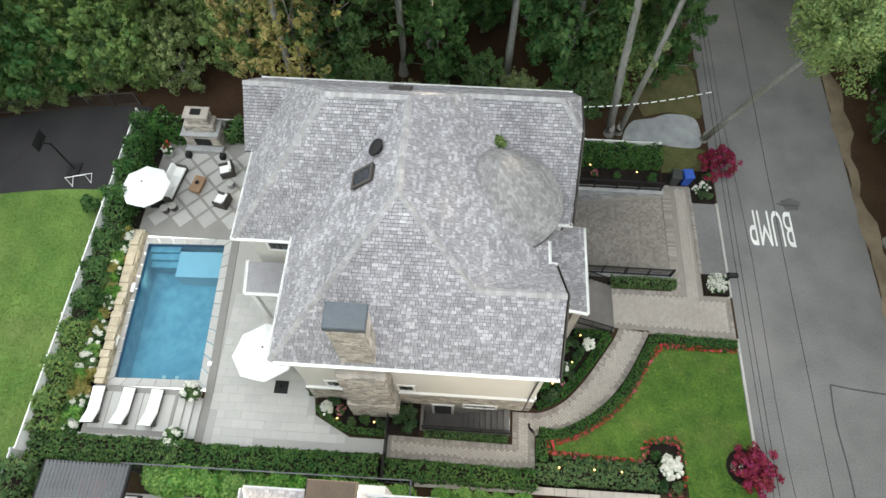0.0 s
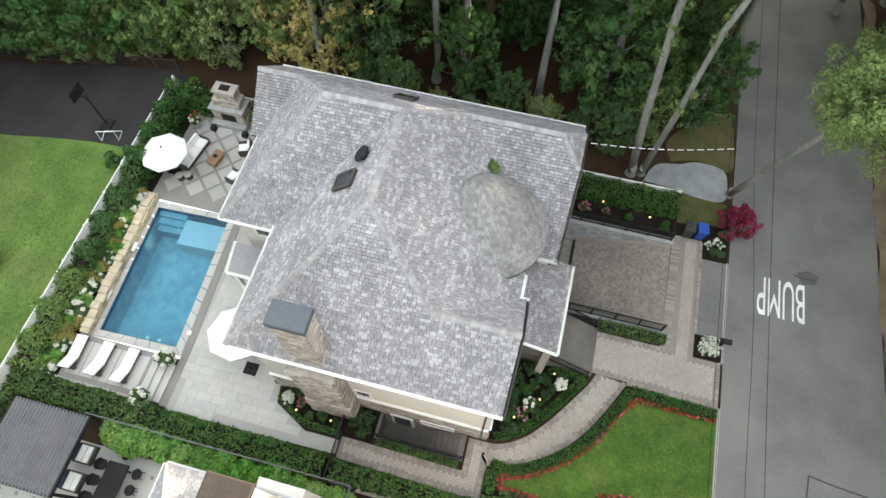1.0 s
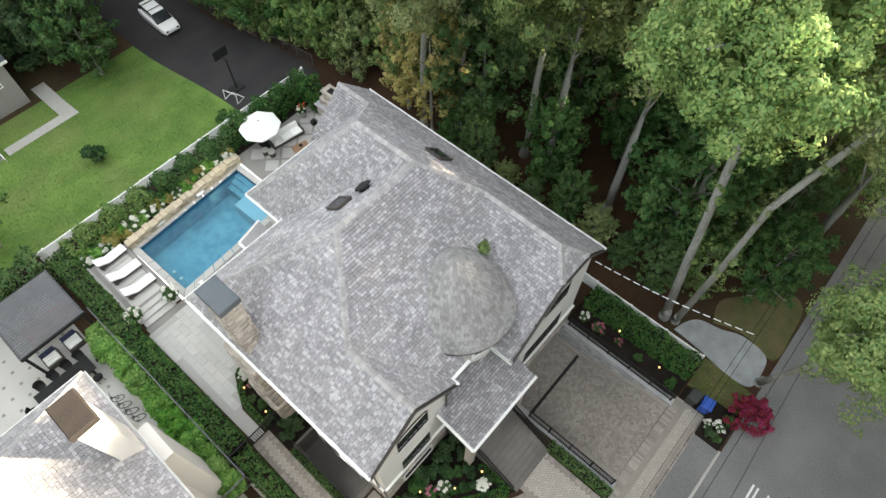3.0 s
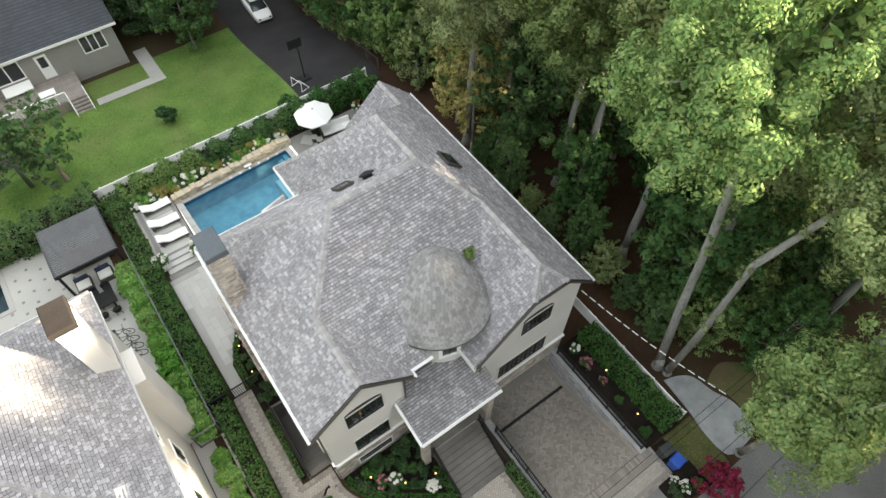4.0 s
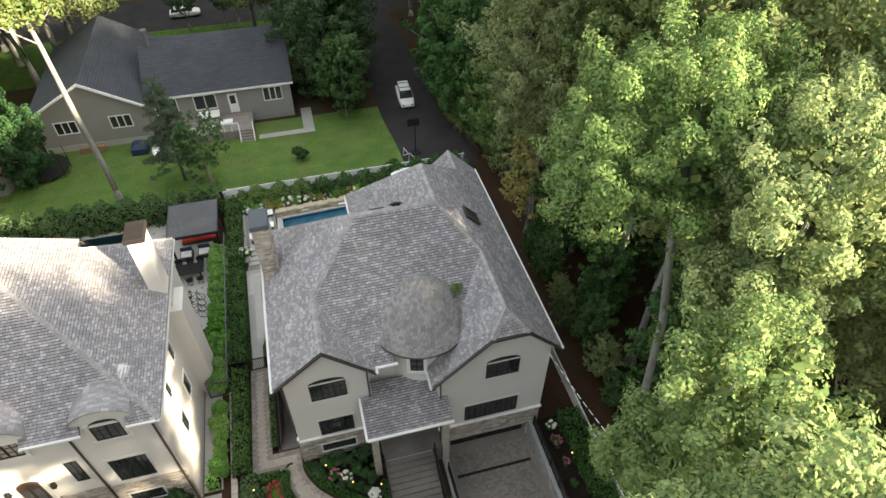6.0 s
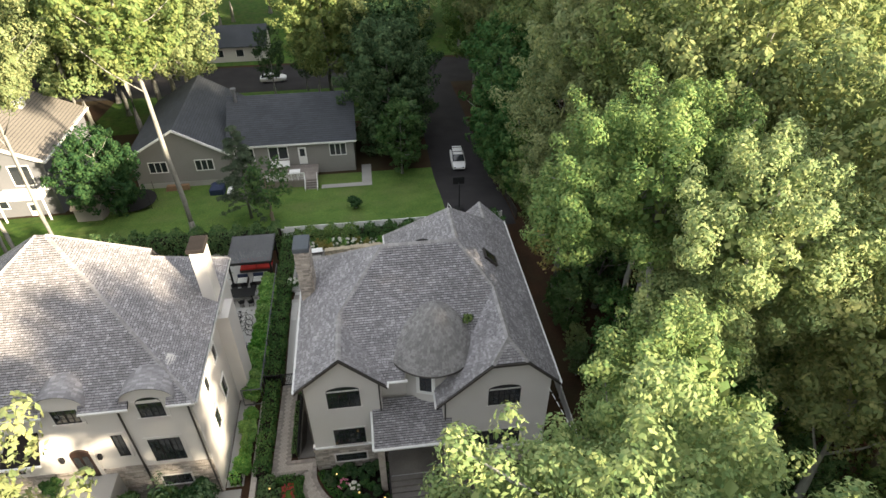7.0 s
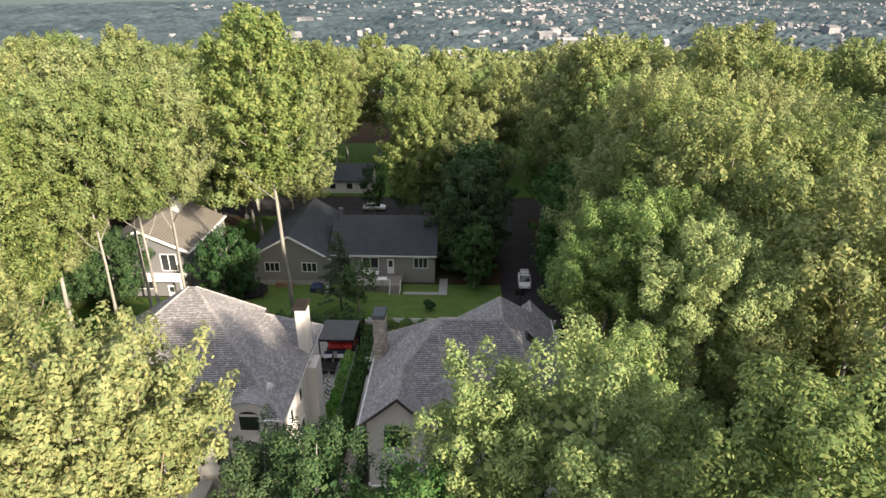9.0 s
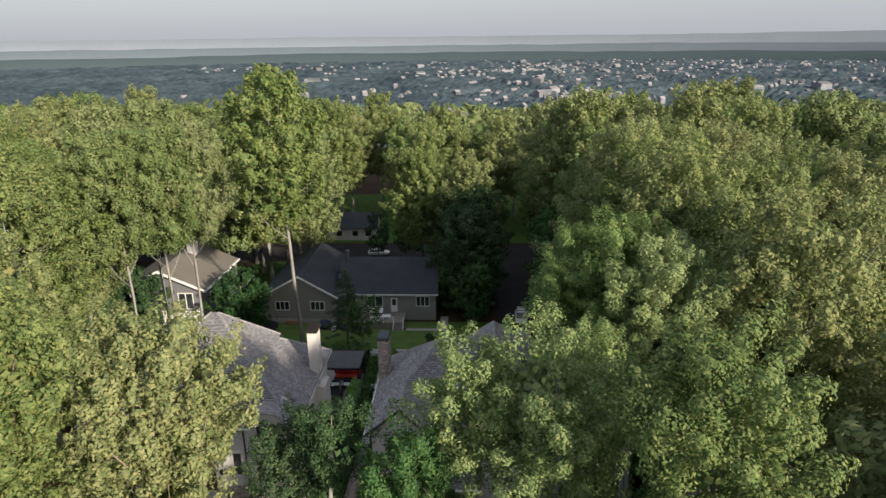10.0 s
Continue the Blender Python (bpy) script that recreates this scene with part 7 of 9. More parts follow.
def pergola():
    t = thing("pergola", "grey pergola with ribbed metal roof over the seating", "pergola")
    x0, x1, y0, y1, h = -20.1, -15.85, -2.5, 1.45, 2.75
    for x in (x0 + 0.1, x1 - 0.25):
        for y in (y0 + 0.1, y1 - 0.25):
            part("post", Shape().box(x, y, 0, x + 0.15, y + 0.15, h), BLACK, t)
    part("beam", Shape().box(x0, y0, h, x1, y0 + 0.12, h + 0.22), BLACK, t)
    part("beam", Shape().box(x0, y1 - 0.12, h, x1, y1, h + 0.22), BLACK, t)
    part("beam", Shape().box(x0, y0 + 0.12, h, x0 + 0.12, y1 - 0.12, h + 0.22), BLACK, t)
    part("beam", Shape().box(x1 - 0.12, y0 + 0.12, h, x1, y1 - 0.12, h + 0.22), BLACK, t)
    n_ = 22
    for i in range(n_):
        a = x0 + 0.06 + (x1 - x0 - 0.12) * i / n_
        b = a + (x1 - x0 - 0.12) / n_
        m = (a + b) / 2
        s = Shape().add([(a, y0 + 0.02, h + 0.2), (m, y0 + 0.02, h + 0.27), (b - 0.01, y0 + 0.02, h + 0.2), (a, y1 - 0.02, h + 0.2), (m, y1 - 0.02, h + 0.27), (b - 0.01, y1 - 0.02, h + 0.2)], [(0, 1, 4, 3), (1, 2, 5, 4), (0, 3, 5, 2), (0, 2, 1), (3, 4, 5)])
        part("roof_slat", s, STEEL_ROOF, t)
    return t


pergola()
for x, y in ((-16.75, -0.25), (-16.7, -1.65)):
    t = thing("lounge_seat", "dark lounge seat with white cushions by the pergola", "lounge seat", "lounge seats")
    part("frame", Shape().chamfer(x - 0.5, y - 0.5, 0.02, x + 0.5, y + 0.5, 0.36, 0.02), WICKER, t)
    part("seat_cushion", Shape().chamfer(x - 0.3, y - 0.42, 0.36, x + 0.05, y + 0.42, 0.48, 0.04), FABRIC, t)
    part("seat_cushion", Shape().chamfer(x + 0.08, y - 0.42, 0.36, x + 0.38, y + 0.42, 0.48, 0.04), FABRIC, t)
    part("back_cushion", Shape().chamfer(x - 0.48, y - 0.45, 0.36, x - 0.32, y + 0.45, 0.75, 0.04), NAVY, t)
t = thing("sofa", "red outdoor sofa under the pergola", "sofa")
part("frame", Shape().chamfer(-19.3, -2.1, 0.02, -18.2, 0.9, 0.36, 0.02), WICKER, t)
part("seat_cushion", Shape().chamfer(-19.0, -2.05, 0.36, -18.15, -0.6, 0.5, 0.05), RED, t)
part("seat_cushion", Shape().chamfer(-19.0, -0.57, 0.36, -18.15, 0.85, 0.5, 0.05), RED, t)
part("back_cushion", Shape().chamfer(-19.3, -2.05, 0.36, -19.05, 0.85, 0.9, 0.05), RED, t)
t = thing("dining_table", "long black outdoor dining table", "dining table")
part("tabletop", Shape().chamfer(-15.1, -3.55, 0.7, -13.95, -0.2, 0.76, 0.01), BLACK, t)
for x in (-14.95, -14.2):
    for y in (-3.3, -0.55):
        part("leg", Shape().box(x, y, 0, x + 0.1, y + 0.1, 0.7), BLACK, t)


def dining_chair(x, y, turn):
    t = thing("dining_chair", "black round-backed outdoor dining chair", "chair", "outdoor dining chairs")
    part("seat", Shape().lathe((0, 0, 0.42), [(0.0, 0.0), (0.26, 0.0), (0.28, 0.04), (0.0, 0.06)], 14), BLACK, t)
    part("backrest", Shape().lathe((0, 0, 0.44), [(0.27, 0.0), (0.31, 0.36), (0.29, 0.36), (0.25, 0.02)], 12, 0.2, math.pi - 0.2), BLACK, t)
    for a in (0.8, 2.36, 3.93, 5.5):
        part("leg", Shape().tube((0.26 * math.cos(a), 0.26 * math.sin(a), 0), (0.2 * math.cos(a), 0.2 * math.sin(a), 0.43), 0.018, sides=6), BLACK, t)
    t.matrix_basis = pose(x, y, 0.01, 0, 0, turn)


for y in (-3.0, -2.15, -1.3, -0.5):
    dining_chair(-15.5, y, 90)
    dining_chair(-13.55, y, -90)
dining_chair(-14.5, 0.25, 0)
dining_chair(-14.5, -4.0, 180)


def bicycle(x, y, turn):
    t = thing("bicycle", "black bicycle parked beside the stucco wall", "bicycle", "parked bicycles")
    for a in (-0.52, 0.52):
        w = Shape()
        n_ = 20
        for i in range(n_):
            p, q = 2 * math.pi * i / n_, 2 * math.pi * (i + 1) / n_
            w.tube((a + 0.33 * math.cos(p), 0, 0.34 + 0.33 * math.sin(p)), (a + 0.33 * math.cos(q), 0, 0.34 + 0.33 * math.sin(q)), 0.024, sides=5, caps=False)
        part("wheel", w, BLACK, t)
    part("frame", Shape().tube((-0.52, 0, 0.34), (-0.1, 0, 0.3), 0.018).tube((-0.1, 0, 0.3), (-0.2, 0, 0.85), 0.018).tube((-0.52, 0, 0.34), (-0.18, 0, 0.75), 0.015).tube((-0.1, 0, 0.3), (0.38, 0, 0.78), 0.02).tube((-0.18, 0, 0.75), (0.38, 0, 0.8), 0.018).tube((0.52, 0, 0.34), (0.36, 0, 0.95), 0.018), BLACK, t)
    part("saddle", Shape().chamfer(-0.32, -0.07, 0.85, -0.08, 0.07, 0.92, 0.03), BLACK, t)
    part("handlebar", Shape().tube((0.36, -0.28, 0.97), (0.36, 0.28, 0.97), 0.016), BLACK, t)
    t.matrix_basis = pose(x, y, 0.01, 0, 0, turn)


for i in range(4):
    bicycle(-11.8 + 0.62 * i, -0.95 + 0.06 * i, 75)
t = thing("grill", "dark covered grill beside the stucco wall", "grill")
part("body", Shape().chamfer(-7.8, -0.1, 0.0, -6.9, 0.3, 1.0, 0.08), NAVY, t)
part("shelf", Shape().chamfer(-6.9, -0.05, 0.75, -6.55, 0.25, 0.8, 0.01), BLACK, t)


# ---- back lawn and ranch yard ----
def lift(x, y):
    return ground_z(x, y)


t = thing("basketball_hoop", "black portable basketball hoop on the driveway", "basketball hoop")
x, y = -26.5, 19.9
z = lift(x, y)
part("base", Shape().chamfer(x - 0.4, y - 0.5, z, x + 0.4, y + 0.5, z + 0.18, 0.05), BLACK, t)
part("pole", Shape().tube((x, y, z + 0.1), (x, y, z + 3.0), 0.06), BLACK, t)
part("backboard", Shape().chamfer(x - 0.6, y - 0.6, z + 2.8, x - 0.55, y + 0.6, z + 3.6, 0.01), BLACK, t)
rim = Shape()
for i in range(14):
    a, b = 2 * math.pi * i / 14, 2 * math.pi * (i + 1) / 14
    rim.tube((x - 0.85 + 0.23 * math.cos(a), y + 0.23 * math.sin(a), z + 3.0), (x - 0.85 + 0.23 * math.cos(b), y + 0.23 * math.sin(b), z + 3.0), 0.012, sides=5)
part("rim", rim, RED, t)
part("arm", Shape().box(x - 0.58, y - 0.05, z + 2.9, x, y + 0.05, z + 3.0), BLACK, t)
for x, y, a in ((-25.6, 18.7, 15),):
    t = thing("goal_frame", "white tubular frame standing at the driveway's edge", "goal frame")
    part("hoop", Shape().path([(-0.6, 0, 0), (-0.6, 0.1, 0.9), (0.6, 0.1, 0.9), (0.6, 0, 0)], [0.03] * 4, 6), WHITE, t)
    part("foot", Shape().path([(-0.6, 0, 0.03), (-0.6, 0.8, 0.03), (0.6, 0.8, 0.03), (0.6, 0, 0.03)], [0.03] * 4, 6), WHITE, t)
    t.matrix_basis = pose(x, y, lift(x, y), 0, 0, a)
bush("dark", -28.7, 8.8, "round dark green bush on the back lawn", lift(-28.7, 8.8), 1.7, name="shrub")
bush("green", -24.2, 17.0, "leafy green bush behind the fence", lift(-24.2, 17), 1.3, name="shrub")
for x0, y0, x1, y1 in ((-37.6, 4.6, -36.4, 10.7), (-42.5, 9.5, -37.6, 10.7)):
    s = draped(x0, y0, x1, y1, 0.03, 1.5)
    setting("pavement", s, CONCRETE, "pale concrete garden walk beside the ranch house")


def ranch_deck():
    t = thing("deck", "grey wooden deck with white railing behind the ranch house", "deck")
    z = -1.75
    for i in range(20):
        part("board", Shape().chamfer(-41.3 + 0.19 * i, -3.2, z - 0.05, -41.13 + 0.19 * i, 4.2, z, 0.01), DECK, t)
    part("skirt", Shape().box(-37.55, -3.2, z - 1.2, -37.5, 4.2, z - 0.05), DECK, t)
    for i in range(9):
        y = -3.2 + 0.72 * i
        part("post", Shape().box(-37.6, y, z, -37.5, y + 0.08, z + 1.0), WHITE, t)
    for i in range(56):
        y = -3.1 + 0.105 * i
        part("baluster", Shape().box(-37.57, y, z + 0.1, -37.53, y + 0.03, z + 0.9), WHITE, t)
    part("rail", Shape().box(-37.6, -3.2, z + 0.9, -37.48, 2.7, z + 1.0), WHITE, t)
    for i in range(6):
        part("step", Shape().chamfer(-37.5 + 0.28 * i, 2.75, -3.4, -37.2 + 0.28 * i, 4.15, z - 0.18 * (i + 1), 0.01), DECK, t)
    for y in (2.7, 4.15):
        part("stair_rail", Shape().add([(-37.5, y, z + 0.9), (-35.8, y, z - 0.3), (-35.8, y, z - 0.2), (-37.5, y, z + 1.0), (-37.5, y + 0.06, z + 0.9), (-35.8, y + 0.06, z - 0.3), (-35.8, y + 0.06, z - 0.2), (-37.5, y + 0.06, z + 1.0)], [(0, 1, 2, 3), (7, 6, 5, 4), (3, 2, 6, 7), (0, 4, 5, 1), (1, 5, 6, 2), (0, 3, 7, 4)]), WHITE, t)
        for i in range(12):
            x = -37.45 + 0.14 * i
            part("baluster", Shape().box(x, y + 0.01, z - 0.9 * i / 12 - 0.4, x + 0.03, y + 0.05, z + 0.92 - 1.2 * i / 12), WHITE, t)
    return t


ranch_deck()
t = thing("awning", "white awning folded out under the ranch window", "awning")
part("sheet", Shape().add([(-41.25, -1.6, -1.0), (-41.25, 0.7, -1.0), (-40.4, 0.7, -1.35), (-40.4, -1.6, -1.35), (-41.25, -1.6, -1.15), (-41.25, 0.7, -1.15), (-40.4, 0.7, -1.45), (-40.4, -1.6, -1.45)], [(0, 1, 2, 3)[::-1], (4, 5, 6, 7), (0, 4, 7, 3), (3, 7, 6, 2), (2, 6, 5, 1), (1, 5, 4, 0)]), WHITE, t)
for y in (-1.5, 0.55):
    part("bracket", Shape().tube((-41.2, y, -1.75), (-40.5, y, -1.44), 0.025), WHITE, t)
t = thing("garden_table", "white garden table on the wooden deck", "table")
part("tabletop", Shape().chamfer(-39.2, 0.8, -1.2, -38.4, 2.1, -1.14, 0.02), WHITE, t)
for x in (-39.1, -38.55):
    for y in (0.9, 1.95):
        part("leg", Shape().box(x, y, -1.76, x + 0.05, y + 0.05, -1.2), WHITE, t)
x, y = -37.4, -7.6
t = thing("tarpaulin", "navy tarpaulin over garden goods by the wall", "tarpaulin")
part("cover", Shape().chamfer(x - 0.8, y - 0.9, lift(x, y) - 0.05, x + 0.8, y + 0.7, lift(x, y) + 1.3, 0.45), NAVY, t)
t = thing("kayak", "white plastic boat hull leaning by the tarpaulin", "boat")
part("hull", Shape().ball((x + 0.6, y + 1.5, lift(x, y) + 0.45), 1.3, 0.4, 0.42), WHITE, t, smooth=True)
t = thing("trampoline", "black round trampoline with net on the lawn", "trampoline")
x, y = -34.6, -16.2
z = lift(x, y)
part("bed", Shape().lathe((x, y, z + 0.85), [(0.0, 0.0), (2.1, 0.0), (2.1, 0.04), (0.0, 0.04)], 24), BLACK, t)
part("rim", Shape().lathe((x, y, z + 0.83), [(2.1, 0.0), (2.35, 0.0), (2.35, 0.08), (2.1, 0.08)], 24), BLACK, t)
for i in range(6):
    a = i * math.pi / 3
    part("pole", Shape().tube((x + 2.3 * math.cos(a), y + 2.3 * math.sin(a), z - 0.1), (x + 2.3 * math.cos(a), y + 2.3 * math.sin(a), z + 2.5), 0.03), BLACK, t)
t = thing("shed", "small garden shed with weathered tan roof", "shed")
x, y = -31.8, -19.8
z = lift(x, y)
part("wall", Shape().box(x - 1.1, y - 1.3, z - 0.1, x + 1.1, y + 1.3, z + 1.9), SIDING, t)
part("roof", Shape().slab([(x - 1.3, y - 1.5, z + 1.85), (x, y - 1.5, z + 2.8), (x, y + 1.5, z + 2.8), (x - 1.3, y + 1.5, z + 1.85)], 0.08), TAN_ROOF, t)
part("roof", Shape().slab([(x + 1.3, y + 1.5, z + 1.85), (x, y + 1.5, z + 2.8), (x, y - 1.5, z + 2.8), (x + 1.3, y - 1.5, z + 1.85)], 0.08), TAN_ROOF, t)
t = thing("firewood", "stack of sawn timber against the ranch wall", "timber")
for i in range(5):
    part("beam", Shape().chamfer(-39.4, -14.2 + 0.05 * i, -3.0 + 0.16 * i, -38.9, -11.4, -2.86 + 0.16 * i, 0.02), WOOD, t)


def car(name, label, x, y, turn, tall, rack=False):
    """A small hatchback or saloon: body, cabin, windows, wheels, lamps."""
    t = thing(name, label, "car", "parked cars")
    L, W = 4.5, 1.82
    def loft(rings):
        s = Shape()
        n_ = len(rings[0])
        for r in rings:
            s.v += r
        for i in range(len(rings) - 1):
            s.f += [(i * n_ + j, i * n_ + (j + 1) % n_, (i + 1) * n_ + (j + 1) % n_, (i + 1) * n_ + j) for j in range(n_)]
        s.f += [tuple(range(n_))[::-1], tuple(range((len(rings) - 1) * n_, len(rings) * n_))]
        return s
    def ring(px, half, z0, z1):
        c = 0.12
        return [(px, -half + c, z0), (px, half - c, z0), (px, half, z0 + c), (px, half, z1 - c), (px, half - c, z1), (px, -half + c, z1), (px, -half, z1 - c), (px, -half, z0 + c)]
    part("body", loft([ring(-2.25, 0.72, 0.38, 0.82), ring(-2.1, 0.86, 0.26, 0.92), ring(-1.2, 0.91, 0.22, 0.98), ring(0.6, 0.91, 0.22, 0.97), ring(1.6, 0.88, 0.24, 0.9), ring(2.15, 0.78, 0.28, 0.76), ring(2.25, 0.62, 0.36, 0.66)]), CAR_WHITE, t, smooth=False)
    top = 1.42 + tall
    part("cabin", loft([ring(-1.95, 0.72, 0.9, 1.0), ring(-1.45 - 0.2 * (tall > 0.1), 0.68, 0.9, top - 0.08), ring(-0.5, 0.69, 0.9, top), ring(0.35, 0.68, 0.9, top - 0.06), ring(1.15, 0.76, 0.9, 0.99)]), GLASS, t)
    part("roof", Shape().chamfer(-1.5 - 0.2 * (tall > 0.1), -0.62, top - 0.1, 0.4, 0.62, top + 0.02, 0.05), CAR_WHITE, t)
    for a in (-1.4, 1.4):
        for b in (-0.86, 0.68):
            wh = part("wheel", Shape().tube((a, b, 0.33), (a, b + 0.18, 0.33), 0.33, sides=18), BLACK, t)
            part("rim", Shape().tube((a, b - 0.01, 0.33), (a, b + 0.19, 0.33), 0.2, sides=12), STEEL_ROOF, wh)
    for b in (-0.62, 0.42):
        part("headlight", Shape().chamfer(2.12, b, 0.58, 2.26, b + 0.2, 0.7, 0.02), GLASS, t)
    part("bumper", Shape().chamfer(2.18, -0.6, 0.3, 2.3, 0.6, 0.42, 0.02), BLACK, t)
    if rack:
        for a in (-1.2, -0.1):
            part("roof_bar", Shape().box(a, -0.66, top + 0.05, a + 0.06, 0.66, top + 0.1), BLACK, t)
    t.matrix_basis = pose(x, y, ground_z(x, y) + 0.0, 0, 0, turn)


car("car", "white compact car with roof bars parked on the driveway", -41.2, 21.9, -3, 0.2, True)
car("car", "white saloon car parked on the back street", -78.1, -5.2, 92, 0.0)


def blue_house():
    t = thing("house", "blue-grey clapboard house with white balcony beyond the lawn", "house")
    g, e, r = -2.6, 4.9, 7.6
    x0, x1, y0, y1 = -47.0, -34.3, -36.0, -24.0
    ym = (y0 + y1) / 2
    line = [(y0, g - 0.3), (y1, g - 0.3), (y1, e), (ym, r), (y0, e)]
    v = [(x0, y, z) for y, z in line] + [(x1, y, z) for y, z in line]
    part("wall", Shape().add(v, [tuple(range(5))[::-1], tuple(range(5, 10))] + [(i, (i + 1) % 5, 5 + (i + 1) % 5, 5 + i) for i in range(5)]), SIDING_BLUE, t)
    roof_plane(t, "roof", [(x1 + 0.5, y1 + 0.5, e - 0.1), (x1 + 0.5, ym, r + 0.12), (x0 - 0.5, ym, r + 0.12), (x0 - 0.5, y1 + 0.5, e - 0.1)], TAN_ROOF, 0.35, 1.0)
    roof_plane(t, "roof", [(x1 + 0.5, y0 - 0.5, e - 0.1), (x0 - 0.5, y0 - 0.5, e - 0.1), (x0 - 0.5, ym, r + 0.12), (x1 + 0.5, ym, r + 0.12)], TAN_ROOF, 0.35, 1.0)
    gutter(t, [(x1 + 0.52, ym, r + 0.05), (x1 + 0.52, y1 + 0.55, e - 0.18)], None, 0.13)
    gutter(t, [(x1 + 0.52, y0 - 0.55, e - 0.18), (x1 + 0.52, ym, r + 0.05)], None, 0.13)
    gutter(t, [(x1 + 0.5, y1 + 0.55, e - 0.18), (x0 - 0.5, y1 + 0.55, e - 0.18)], None, 0.13)
    white_window(t, -27.6, 1.9, -25.6, 4.2, x1, 2)
    white_window(t, -31.5, -0.9, -29.4, 0.1, x1, 2)
    d = part("back_door", Shape().box(x1, -27.4, g, x1 + 0.08, -26.4, -0.4), WHITE, t, "white back door")
    part("pane", Shape().box(x1 + 0.08, -27.2, -1.4, x1 + 0.09, -26.6, -0.6), GLASS, d)
    b = part("balcony", Shape().box(x1, -29.2, 1.25, x1 + 2.2, -24.3, 1.45), WHITE, t, "white-railed balcony")
    part("rail", Shape().box(x1 + 2.1, -29.2, 2.35, x1 + 2.2, -24.3, 2.45).box(x1, -24.4, 2.35, x1 + 2.1, -24.3, 2.45), WHITE, b)
    for i in range(31):
        y = -29.1 + 0.155 * i
        part("baluster", Shape().box(x1 + 2.13, y, 1.45, x1 + 2.17, y + 0.06, 2.35), WHITE, b)
    for i in range(13):
        part("baluster", Shape().box(x1 + 0.16 * i + 0.05, -24.37, 1.45, x1 + 0.16 * i + 0.11, -24.33, 2.35), WHITE, b)
    for y in (-29.1, -24.5):
        part("post", Shape().box(x1 + 2.0, y, g - 0.2, x1 + 2.15, y + 0.15, 1.25), WHITE, t)
    for x in (-37.0, -41.0):
        w = part("window", Shape().box(x - 0.5, y1 - 0.02, 1.9, x + 0.5, y1 + 0.02, 3.4), GLASS, t, "white-framed window")
        part("window_frame", Shape().box(x - 0.6, y1, 1.8, x - 0.5, y1 + 0.06, 3.5).box(x + 0.5, y1, 1.8, x + 0.6, y1 + 0.06, 3.5).box(x - 0.5, y1, 3.4, x + 0.5, y1 + 0.06, 3.5).box(x - 0.5, y1, 1.8, x + 0.5, y1 + 0.06, 1.9), WHITE, w)
    part("chimney", Shape().box(-44.0, -29.5, 6.0, -42.8, -28.3, 9.2), WHITE, t)


blue_house()


def far_house(x, y, turn, label, wall, roof):
    t = thing("house", label, "house")
    part("wall", Shape().box(-5.5, -4, -0.5, 5.5, 4, 3.0), wall, t)
    part("roof", Shape().slab([(-6, -4.5, 2.9), (6, -4.5, 2.9), (6, 0, 5.6), (-6, 0, 5.6)], 0.12), roof, t)
    part("roof", Shape().slab([(6, 4.5, 2.9), (-6, 4.5, 2.9), (-6, 0, 5.6), (6, 0, 5.6)], 0.12), roof, t)
    part("gable", Shape().add([(-5.5, -4, 3.0), (-5.5, 4, 3.0), (-5.5, 0, 5.4), (5.5, -4, 3.0), (5.5, 4, 3.0), (5.5, 0, 5.4)], [(0, 2, 1), (3, 4, 5), (0, 1, 4, 3), (0, 3, 5, 2), (1, 2, 5, 4)]), wall, t)
    for a in (-3.5, 0.2, 3.2):
        w = part("window", Shape().box(a, -4.03, 1.0, a + 1.3, -3.98, 2.2), GLASS, t)
        part("window_frame", Shape().box(a - 0.1, -4.06, 0.9, a, -4.0, 2.3).box(a + 1.3, -4.06, 0.9, a + 1.4, -4.0, 2.3), WHITE, w)
    t.matrix_basis = pose(x, y, ground_z(x, y), 0, 0, turn)


far_house(-93.0, -13.0, 90, "pale house across the back street under trees", STUCCO, SLATE_ROOF)
far_house(-94.0, 6.0, 90, "pale house across the back street under trees", SIDING, SLATE_ROOF)
far_house(-36.0, -58.0, 70, "tan-roofed house among the western trees", STUCCO, TAN_ROOF)
far_house(-12.0, -36.0, 60, "tan-roofed house beyond the neighbour's trees", STUCCO, TAN_ROOF)

# overhead wires along the road
pole_y = (-46.0, 62.0)
for x, z in ((12.85, 7.2), (13.15, 7.1), (14.6, 8.4)):
    t = thing("overhead_wire", "thin black overhead utility wire along the road", "wire", "overhead wires")
    line = [(x, v, z + 0.0006 * (v - 8) ** 2 - 0.3) for v in [pole_y[0] + 4.5 * i for i in range(25)]]
    part("cable", Shape().path(line, [0.012] * 25, 5), WIRE, t)
t = thing("service_cable", "pale spiral-wrapped service cable from house to road wires", "cable")
drop = [Vector((4.95, 20.6, 7.75)).lerp(Vector((13.1, 22.6, 7.3)), i / 48) + Vector((0, 0, -0.35 * math.sin(math.pi * i / 48))) for i in range(49)]
part("cable", Shape().path(drop, [0.014] * 49, 5), WIRE, t)
for i in range(0, 48, 3):
    part("sleeve", Shape().tube(drop[i], drop[i + 2], 0.024, 0.024, 6), WHITE, t, "pale cable sleeve")
for y in pole_y:
    t = thing("utility_pole", "brown wooden utility pole beside the road", "pole", "utility poles")
    part("pole", Shape().tube((13.6, y, -0.5), (13.6, y, 10.5), 0.16, 0.12, 10), WOOD, t)
    part("crossarm", Shape().box(12.6, y - 0.06, 8.6, 14.8, y + 0.06, 8.75), WOOD, t)

